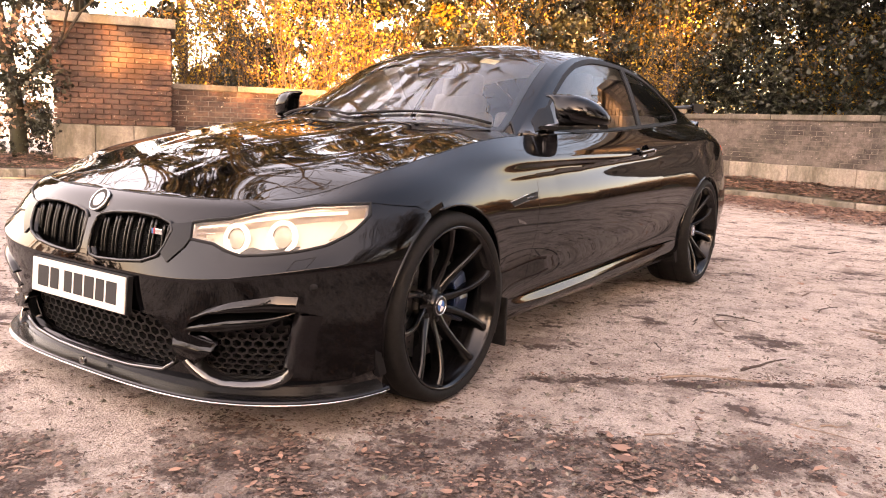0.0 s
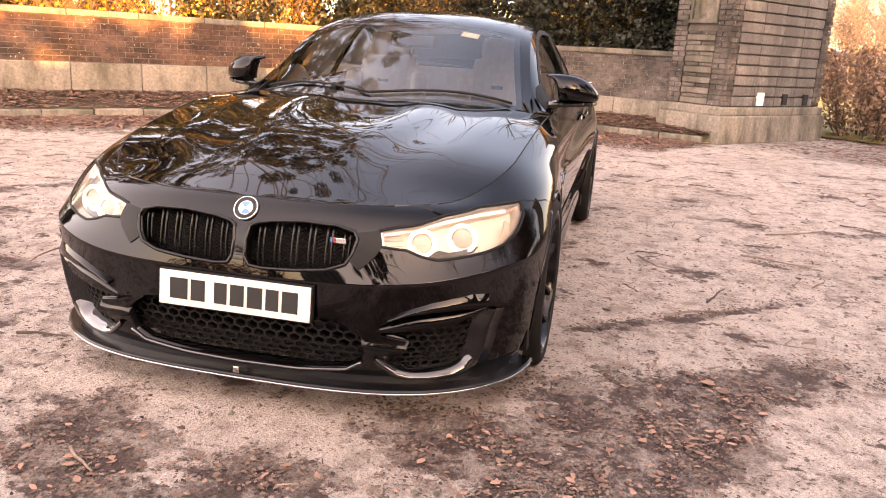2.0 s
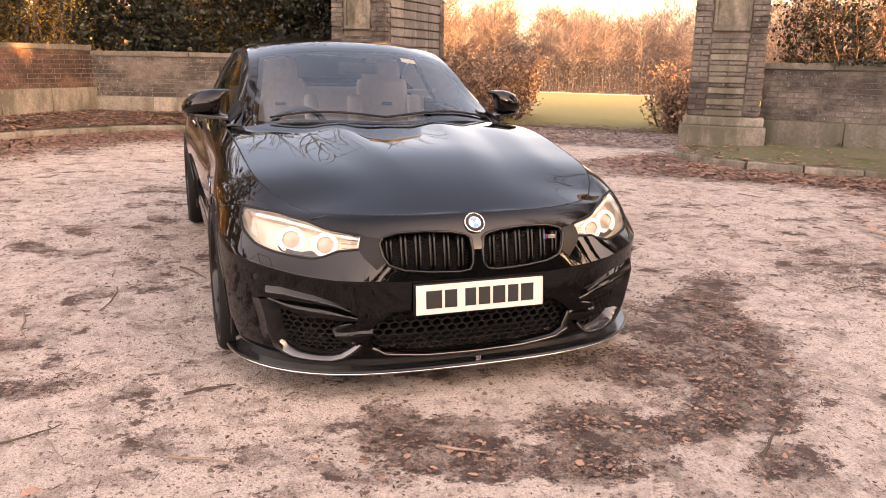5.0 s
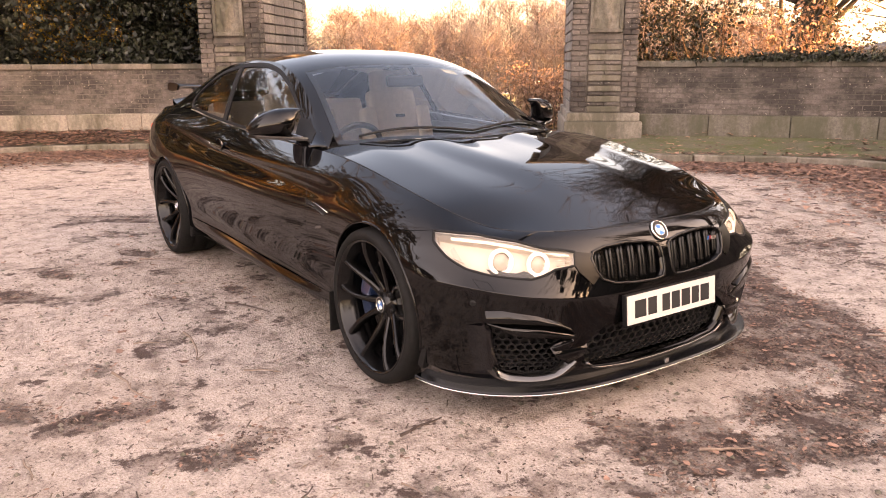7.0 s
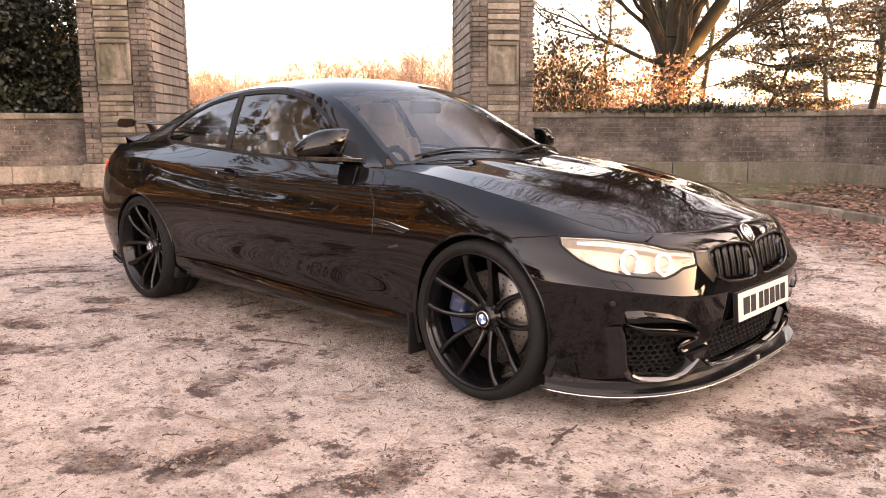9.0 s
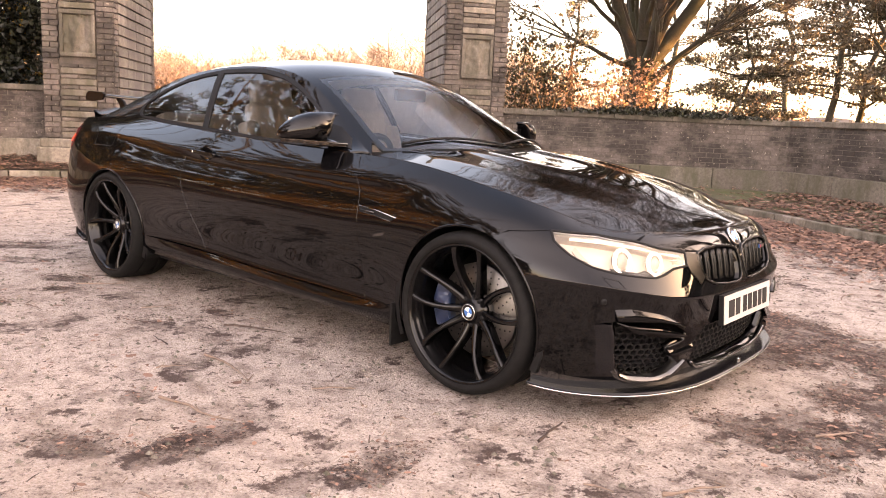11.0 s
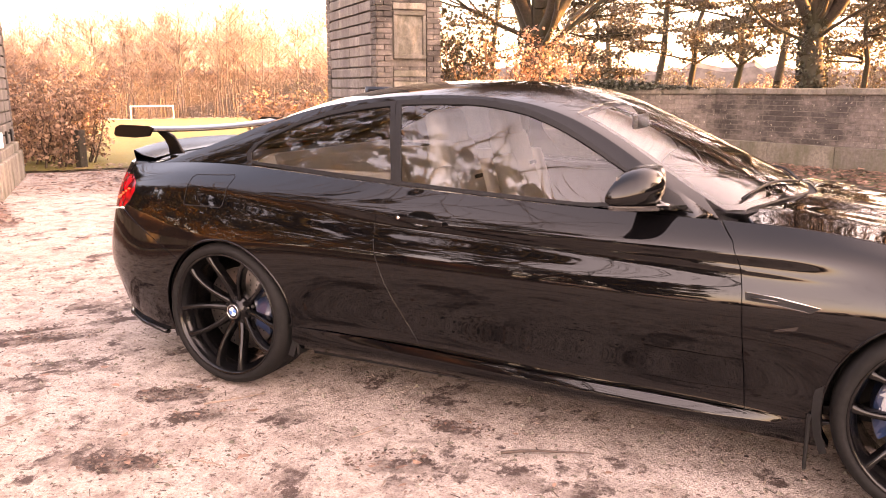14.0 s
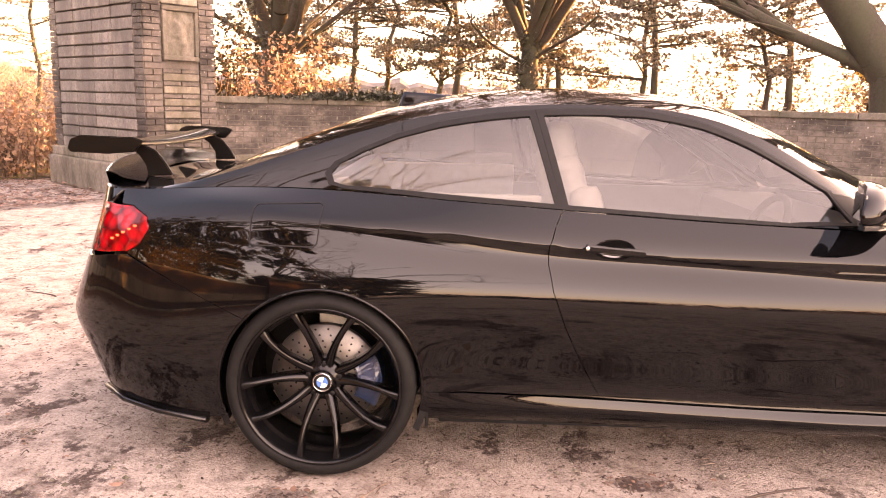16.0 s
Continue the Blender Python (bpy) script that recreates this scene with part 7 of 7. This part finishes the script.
for k, l in enumerate((7.0, 10.0, 13.5)):
    p = Vector((SUN_DIR.x, SUN_DIR.y, 0)).normalized() * 26 + Vector((-SUN_DIR.y, SUN_DIR.x, 0)).normalized() * l
    evergreen((p.x, p.y, 0), 3.9, 2.0, 98 + k, 2600, "low backlit tree beyond the wall", mats=(M_PINE, M_AMBER), amber=.2, size=.2, low=.5)
for k, (x, y, h) in enumerate(((-13.0, -8.6, 17), (-17.5, -8.0, 18), (-11.5, -15.5, 18), (-16.5, -13.5, 19))):
    evergreen((x, y, 0), h, 3.6, 130 + k, 18000, "very tall dark evergreen beyond the wall", mats=(M_EVERGREEN, M_PINE), amber=.05, size=.15, low=4.5)
BRIGHT = "tall amber bush of upright stems lit by low sun"
for k, (x, y, h, rad) in enumerate(((-8.1, -8.2, 3.6, 1.3), (-9.6, -7.6, 3.2, 1.1), (-6.6, -9.6, 3.0, 1.0), (-11.6, -5.9, 3.4, 1.2), (-13.3, -3.4, 3.4, 1.3), (-13.8, .2, 3.2, 1.2))):
    shrub((x, y, 0), h, rad, 60 + k, 5200, BRIGHT, M_AMBER, .055, 60, foot=.4)
for k, (x, y, h, rad, mat, lv, lab) in enumerate(((-12.7, 5.7, 1.55, 1.2, M_RUSSET, 6500, "russet winter bush beside the gate"), (-14.3, 6.6, 1.3, 1.1, M_RUSSET, 3800, "russet winter bush beside the gate"), (-9.9, 9.2, 1.15, 1.1, M_RUSSET, 4200, "tangled bare bush behind the gate pier"), (-9.1, 8.5, 1.0, .8, M_RUSSET, 2600, "low brown bush behind the gate pier"),
                                                      (-6.7, 9.4, 3.2, .8, M_EVERGREEN, 6200, "green and amber bush behind the wall"), (-5.2, 10.0, 2.3, 1.0, M_RUSSET, 3200, "green and amber bush behind the wall"), (-3.4, 12.6, 1.5, 1.2, M_PINE, 1800, "green and amber bush behind the wall"))):
    shrub((x, y, 0), h, rad, 80 + k, lv, lab, mat)
stub = thing("timber_post", "short weathered timber post by the bush", "post")
part("post", box_bm(-11.7, 5.6, .3, .14, .14, .7, .02), M_BARK, stub)


def pine(base, h, seed):
    """A tall pine: bare stem and flat layered tufts."""
    rg = random.Random(seed)
    tr, nd = Soup(), Soup()
    b = Vector(base)
    p, r = b, .019 * h
    for i in range(6):
        q = b + Vector((rg.uniform(-.25, .25) * (i + 1) / 2, rg.uniform(-.25, .25), h * (i + 1) / 6))
        tr.tube(p, q, r, r * .86, 7)
        p, r = q, r * .86
    tiers = [.36 + .64 * (i + rg.uniform(-.25, .25)) / 6 for i in range(7)]
    for k in range(26):
        t = min(1, tiers[k % 7] + rg.uniform(-.055, .055))
        w = rg.uniform(0, 6.283)
        ln = h * .34 * (1.2 - t) * rg.uniform(.5, 1.35) + .6
        a = b + Vector((0, 0, h * t))
        e = a + Vector((math.cos(w) * ln, math.sin(w) * ln, ln * rg.uniform(.0, .28)))
        tr.tube(a, e, .055, .02, 4)
        for m in range(4):
            c = a.lerp(e, .4 + .2 * m) + Vector((rg.uniform(-.4, .4), rg.uniform(-.4, .4), rg.uniform(-.1, .35)))
            clump(nd, c, rg.uniform(.35, .8), 75, .115, rg, .32, .1)
    return plant("pine_tree", "tall pine with layered tufts of needles in the park", "tree", base, tr, [(nd, M_PINE, "crown")], "park pines")


for k, (x, y, h) in enumerate(((-7.0, 31, 9.5), (-2.5, 34, 11.0), (2.0, 30, 9.0), (6.5, 33, 11.5), (-11, 38, 9.0), (11, 29, 10.0), (-20, 44, 12), (-32, 52, 12), (16, 30, 12), (4.0, 24, 7.0), (0.5, 27, 6.5), (8.5, 25, 7.0), (2.5, 40, 10), (-3.0, 22.5, 6.2), (-5.2, 28, 7.5), (-8.6, 25, 5.5))):
    pine((x, y, 0), h, 100 + k)
BAND = "loose amber and russet bush in the park"
rg = random.Random(77)
for k in range(13):
    a = radians(56 + 52 * k / 12 + rg.uniform(-2, 2))
    d = rg.uniform(22, 31)
    shrub((-2 + d * math.cos(a), -1 + d * math.sin(a), 0), rg.uniform(.9, 1.7), rg.uniform(1.6, 2.6), 120 + k, 1500, BAND, (M_PINE, M_RUSSET)[k % 2], .12, 34)

THICKET = "hazy clump of small park trees and bushes"
for k in range(18):
    a, d = radians(50 + 72 * k / 17 + rg.uniform(-2, 2)), rg.uniform(36, 58)
    shrub((-2 + d * math.cos(a), -2 + d * math.sin(a), 0), rg.uniform(2.4, 4.6), rg.uniform(2.4, 3.6), 160 + k, 2600, THICKET, (M_PINE, M_RUSSET, M_PINE)[k % 3], .16, 40)

# far woods: bare trees in several ranks, joined
so, fan = Soup(), Soup()
rg = random.Random(5)
for k in range(270):
    a = radians(120 + 64 * rg.random())
    d = rg.uniform(182, 226)
    b = Vector((d * math.cos(a), d * math.sin(a), 0))
    b.z = fall(b.x, b.y)
    h = rg.uniform(20.5, 32) * (1 + .14 * math.sin(a * 9)) * min(1, .35 + (math.degrees(a) - 119) / 10)
    p, r = b, .20
    for i in range(4):
        q = b + Vector((rg.uniform(-.6, .6), rg.uniform(-.6, .6), h * .8 * (i + 1) / 4))
        so.tube(p, q, r, r * .75, 4)
        p, r = q, r * .75
    for m in range(22):
        t = rg.uniform(.30, .97)
        w = rg.uniform(0, 6.283)
        ln = h * .26 * (1.2 - t) + 1.2
        s = b + Vector((0, 0, h * .8 * t))
        e = s + Vector((math.cos(w) * ln, math.sin(w) * ln, ln * rg.uniform(.5, 1.2)))
        so.tube(s, e, .06, .03, 3)
        for _ in range(22):
            c = s.lerp(e, rg.uniform(.2, 1.0)) + Vector((rg.uniform(-1, 1), rg.uniform(-1, 1), rg.uniform(-1, 1)))
            g = Vector((rg.uniform(-1, 1), rg.uniform(-1, 1), rg.uniform(-.2, 1.1))) * rg.uniform(1.0, 2.6)
            n = g.orthogonal().normalized() * rg.uniform(.025, .085)
            fan.add([c - n, c + n, c + g], [(0, 1, 2)])
woods = thing("far_woods", "bare winter woodland glowing orange across the field", "woods", kind="stuff")
for s_, nm in ((so, "boughs"), (fan, "crown")):
    tagged(part(nm, s_.mesh(nm, M_UNDER if nm == "boughs" else M_FAR_TWIG), None, woods), kind="stuff")
# a dull hedgerow closes the view behind the woods
vs = []
for i in range(161):
    a = radians(84 + 108 * i / 160)
    t = 6.5 + 3.0 * noise.noise(Vector((i * .21, 3, 0))) + 2.0 * noise.noise(Vector((i * .9, 8, 0)))
    for r, z in ((233, -12), (233, t * .8), (236, t), (240, -12)):
        vs.append((r * math.cos(a), r * math.sin(a), z))
fs = [(i * 4 + j, i * 4 + j + 1, (i + 1) * 4 + j + 1, (i + 1) * 4 + j) for i in range(160) for j in range(3)]
tagged(new("backdrop", to_mesh("backdrop", vs, fs, M_UNDER)), "distant dull hedgerow behind the woods", "hedgerow", kind="structure")
# undergrowth at the wood's foot, its shade put into a darker colour
so = Soup()
for k in range(42000):
    a, d = radians(117 + 68 * rg.random()), rg.uniform(176, 186)
    so.leaf(Vector((d * math.cos(a), d * math.sin(a), fall(d * math.cos(a), d * math.sin(a)) + rg.random() ** 1.3 * 8.5)), rg.uniform(.18, .45), rg)
tagged(new("undergrowth", so.mesh("undergrowth", M_UNDER)), "low undergrowth along the wood's edge, darkened in colour for shade", "undergrowth", kind="stuff")

# tall unseen hedges, added across the road to shut off the low sun from the forecourt
HEDGE_N = Vector((SUN_DIR.x, SUN_DIR.y, 0)).normalized()
HEDGE_D = Vector((-HEDGE_N.y, HEDGE_N.x, 0))


def build_shade_hedge(dist, l0, l1, height, seed, label, rough=.28):
    vs, lf, rg = [], Soup(), random.Random(seed)
    for i in range(81):
        l = l0 + (l1 - l0) * i / 80
        top = height + rough * noise.noise(Vector((l * .8, 1, 0))) + .18 * noise.noise(Vector((l * 2.6, 4, 0)))
        for off, z in ((-.8, 0), (-.85, 1.6), (-.65, top - .25), (0, top), (.65, top - .25), (.85, 1.6), (.8, 0)):
            p = HEDGE_N * (dist + off + .1 * noise.noise(Vector((l * 3, z, off)))) + HEDGE_D * l
            vs.append((p.x, p.y, z))
    fs = [(i * 7 + j, i * 7 + j + 1, (i + 1) * 7 + j + 1, (i + 1) * 7 + j) for i in range(80) for j in range(6)]
    hedge = thing("hedge", label, "hedge")
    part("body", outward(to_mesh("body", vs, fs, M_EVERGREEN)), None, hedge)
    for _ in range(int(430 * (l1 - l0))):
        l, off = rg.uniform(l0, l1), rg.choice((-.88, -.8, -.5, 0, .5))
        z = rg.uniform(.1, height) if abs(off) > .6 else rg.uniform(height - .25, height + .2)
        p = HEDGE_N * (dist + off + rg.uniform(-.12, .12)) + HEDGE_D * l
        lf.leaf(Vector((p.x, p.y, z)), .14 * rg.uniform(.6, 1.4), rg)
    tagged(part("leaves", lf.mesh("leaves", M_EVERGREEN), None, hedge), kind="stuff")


build_shade_hedge(13.2, -16, 5, 4.15, 9, "unseen tall evergreen hedge added across the road to block the sun", 1.5)
build_shade_hedge(19.0, 3.9, 9.8, 6.7, 10, "unseen high conifer screen added across the road to block the sun")
# more unseen trees added behind the hedge as blockers of the low sun
p = HEDGE_N * 15 + HEDGE_D * -3.7
evergreen((p.x, p.y, 0), 6.4, 1.9, 109, 5600, "unseen dense evergreen tree added behind the hedge to block the sun", amber=.1, size=.2, low=1.6)
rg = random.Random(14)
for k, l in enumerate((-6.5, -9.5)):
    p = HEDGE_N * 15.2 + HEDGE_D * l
    evergreen((p.x, p.y, 0), 9.0, 2.3, 200 + k, 5200, "unseen tall evergreen tree added across the road to block the sun", amber=.05, size=.26, low=1.2)
for k, (x, y) in enumerate(((22, -9),)):
    so, tw = vase_tree((x, y, 0), 7, 8.5, .28, 300 + k, (0, 0), 2.0, 3)
    plant("park_tree", "bare spreading tree across the road", "tree", (x, y, 0), so, [(tw, M_TWIG, "crown")], "bare park trees")
for k in range(12):
    a = radians(-95 + 110 * k / 11)
    shrub((1 + 16 * math.cos(a), -1 + 15 * math.sin(a), 0), rg.uniform(0.9, 1.5), 1.7, 320 + k, 1100, "rough roadside bush in winter leaf", (M_EVERGREEN, M_RUSSET)[k % 2], .15, 26)

# ivy over the coping
so = Soup()
rg = random.Random(31)
a, b = B_OUT + V * .35, CORNER_W
for _ in range(9000):
    t = .06 + .90 * rg.random()
    k = min(1, max(0, 1.25 - abs(t - .55) * 3.2) + max(0, noise.noise(Vector((t * 9, 2, 0))) * .5))
    if rg.random() > k:
        continue
    p = a.lerp(b, t) + Vector((-.02 + rg.gauss(0, .12), .14 + rg.gauss(0, .12), WALL_TOP + abs(rg.gauss(0, .085)) * k * (.6 + noise.noise(Vector((t * 23, 7, 0)))) - .01))
    so.leaf(p, .065 * rg.uniform(.6, 1.3), rg)
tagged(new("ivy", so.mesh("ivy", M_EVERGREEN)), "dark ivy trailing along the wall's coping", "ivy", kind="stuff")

# ---- litter ----
M_STRAW = leaf_material("dry_straw", (0.030, 0.019, 0.014), (0.26, 0.19, 0.145), 0.8)
so = Soup()
rg = random.Random(12)
for side in ("e", "w"):
    for _ in range(10500 if side == "e" else 1500):
        p = verge_point(side, rg.random() * .9, rg.random() ** (.8 if side == "e" else 2.4))
        so.dead_leaf(p + Vector((0, 0, .012 + abs(rg.gauss(0, .012)))), .10 * rg.uniform(.5, 1.3), rg)
    for _ in range(0 if side == "e" else 7000):
        so.dead_leaf(verge_point(side, rg.uniform(.30, .97), rg.random()) + Vector((0, 0, .012 + abs(rg.gauss(0, .012)))), .10 * rg.uniform(.5, 1.3), rg)
    line = kerb_e if side == "e" else kerb_w
    for _ in range(21000 if side == "e" else 19000):
        t = rg.random() * .85
        p = along_at(line, t)
        c = Vector((-4.5, 0, 0))
        d = (c - p).normalized()
        p = p + d * (.08 + abs(rg.gauss(0, .75))) + Vector((rg.gauss(0, .1), rg.gauss(0, .1), 0))
        so.dead_leaf(Vector((p.x, p.y, .012 + abs(rg.gauss(0, .010)))), .085 * rg.uniform(.4, 1.3), rg)
for _ in range(5200):
    p = GATE_MID + U * rg.gauss(.6, 1.6) + V * rg.uniform(.2, 4.2)
    so.dead_leaf(Vector((p.x, p.y, .012 + abs(rg.gauss(0, .010)))), .085 * rg.uniform(.4, 1.3), rg)
# small dry scraps, thickest where mould has gathered, and a few whole leaves
for _ in range(5200):
    p = Vector((rg.gauss(-1.5, 3.6), rg.gauss(-.3, 3.0), 0))
    if noise.noise(Vector((p.x * 1.1, p.y * .9, 5))) + rg.uniform(-.25, .25) > .12:
        so.dead_leaf(Vector((p.x, p.y, .010)), .008 + .022 * rg.random() ** 2, rg)
for cx, cy, rx, ry, turn, k in MOULD:
    for _ in range(int(900 * rx * ry) + 6):
        w, q = rg.uniform(0, 6.283), rg.random() ** .5 * .9
        e = Vector((math.cos(w) * q * rx, math.sin(w) * q * ry, .010))
        e.rotate(Euler((0, 0, radians(turn))))
        so.dead_leaf(e + Vector((cx, cy, 0)), .009 + .030 * rg.random() ** 3, rg)
for _ in range(700):
    p = Vector((rg.uniform(-9.2, -2.6), rg.uniform(-4.5, 3.5), .012))
    if noise.noise(Vector((p.x * .7, p.y * .7, 41))) + rg.uniform(-.45, .45) > .0:
        so.dead_leaf(p, .020 + .045 * rg.random() ** 1.6, rg)
for _ in range(190):
    p = Vector((rg.uniform(-4.5, 2.2), rg.choice((-1, 1, 1)) * rg.uniform(1.1, 3.4), .012))
    so.dead_leaf(p, .022 + .045 * rg.random() ** 1.5, rg)
tagged(new("leaf_litter", so.mesh("leaf_litter", M_LITTER)), "curled brown dead leaves strewn on the ground", "leaf litter", kind="stuff")
so = Soup()
for cx, cy, rx, ry, turn, k in MOULD:
    for _ in range(int(15000 * rx * ry)):
        w, q = rg.uniform(0, 6.283), rg.random() ** .6 * .85
        e = Vector((math.cos(w) * q * rx, math.sin(w) * q * ry, .006))
        e.rotate(Euler((0, 0, radians(turn))))
        p = e + Vector((cx, cy, 0))
        if noise.noise(Vector((p.x * 5.1, p.y * 5.1, 9))) + rg.uniform(-.3, .3) > -.05:
            so.dead_leaf(p, .005 + .020 * rg.random() ** 2.5, rg)
for _ in range(26000):
    p = Vector((rg.gauss(-1.2, 3.4), rg.gauss(-.4, 3.0), .006))
    if noise.noise(Vector((p.x * 1.3, p.y * 1.3, 19))) + rg.uniform(-.35, .35) > -.02:
        so.dead_leaf(p, .006 + .016 * rg.random() ** 3, rg)
tagged(new("leaf_mould", so.mesh("leaf_mould", M_CHIPS)), "dark crumbs of rotted leaf trodden into the gravel", "leaf mould", kind="stuff")
so = Soup()
for _ in range(3400):
    c = Vector((rg.gauss(-1.0, 3.2), rg.gauss(-.4, 2.8), .006))
    s = rg.uniform(.006, .016)
    w = rg.uniform(0, 3)
    vs = [c + Vector((math.cos(w + k * 1.571) * s, math.sin(w + k * 1.571) * s * .8, 0)) for k in range(4)] + [c + Vector((0, 0, s * .7))]
    so.add(vs, [(0, 1, 4), (1, 2, 4), (2, 3, 4), (3, 0, 4)])
tagged(new("pebbles", so.mesh("pebbles", M_STONE)), "loose grit and small pebbles on the forecourt", "gravel", kind="stuff")


so = Soup()
for _ in range(6000):
    c = Vector((rg.gauss(-1.0, 3.0), rg.gauss(-.4, 2.8), .008))
    w, s = rg.uniform(0, 6.283), .006 + .022 * rg.random() ** 3
    d, e = Vector((math.cos(w) * s, math.sin(w) * s, rg.uniform(0, .006))), Vector((-math.sin(w), math.cos(w), 0)) * rg.uniform(.0012, .003)
    so.add([c - d - e, c - d + e, c + d + e, c + d - e, c + Vector((0, 0, .004))], [(0, 1, 4), (1, 2, 4), (2, 3, 4), (3, 0, 4)])
tagged(new("straw", so.mesh("straw", M_STRAW)), "scattered straw and needle litter on the gravel", "straw", kind="stuff")


def stick(x, y, length, turn, r, seed):
    rg = random.Random(seed)
    so = Soup()
    p = Vector((x, y, r + .004))
    d = Vector((math.cos(turn), math.sin(turn), 0))
    for i in range(5):
        d = (d + Vector((rg.uniform(-.25, .25), rg.uniform(-.25, .25), 0))).normalized()
        q = p + d * length / 5
        q.z = r + .004 + rg.uniform(0, .006)
        so.tube(p, q, r * (1 - i * .12), r * (1 - (i + 1) * .12), 5)
        if rg.random() < .4:
            so.tube(q, q + Vector((rg.uniform(-1, 1), rg.uniform(-1, 1), .15)) * length * .16, r * .5, r * .3, 4)
        p = q
    tagged(new("stick", so.mesh("stick", M_STICK if seed % 3 else M_STICK_DARK, True)), "thin fallen stick lying on the gravel", "stick", "fallen sticks")


M_STICK_DARK = plain("damp_dark_twig", (0.055, 0.036, 0.028), 0.8, vary=0.3, scale=40)
M_STICK = plain("weathered_twig", (0.19, 0.135, 0.105), 0.85, vary=0.3, scale=40)
rg = random.Random(55)
for k, (x, y, l, t) in enumerate(((-.71, 1.42, .42, 2.2), (-2.16, 1.94, .5, 1.2), (-1.03, 1.64, .30, 2.6), (-1.85, 1.30, .25, .4), (-1.04, -1.39, .42, .1), (-1.40, -1.05, .35, .2), (1.0, -1.15, .22, .9), (1.2, -.31, .18, 1.0), (1.58, .7, .30, 2.2), (-.7, -1.8, .4, .2), (-2.9, 2.2, .55, 2.0), (.52, -1.09, .2, 1.5))):
    stick(x, y, l, t, .007, 400 + k)
for k in range(150):
    stick(rg.gauss(-1.2, 2.6), rg.choice((-1, 1)) * rg.uniform(1.15, 4.5), rg.uniform(.07, .28), rg.uniform(0, 3.14), rg.uniform(.003, .006), 500 + k)
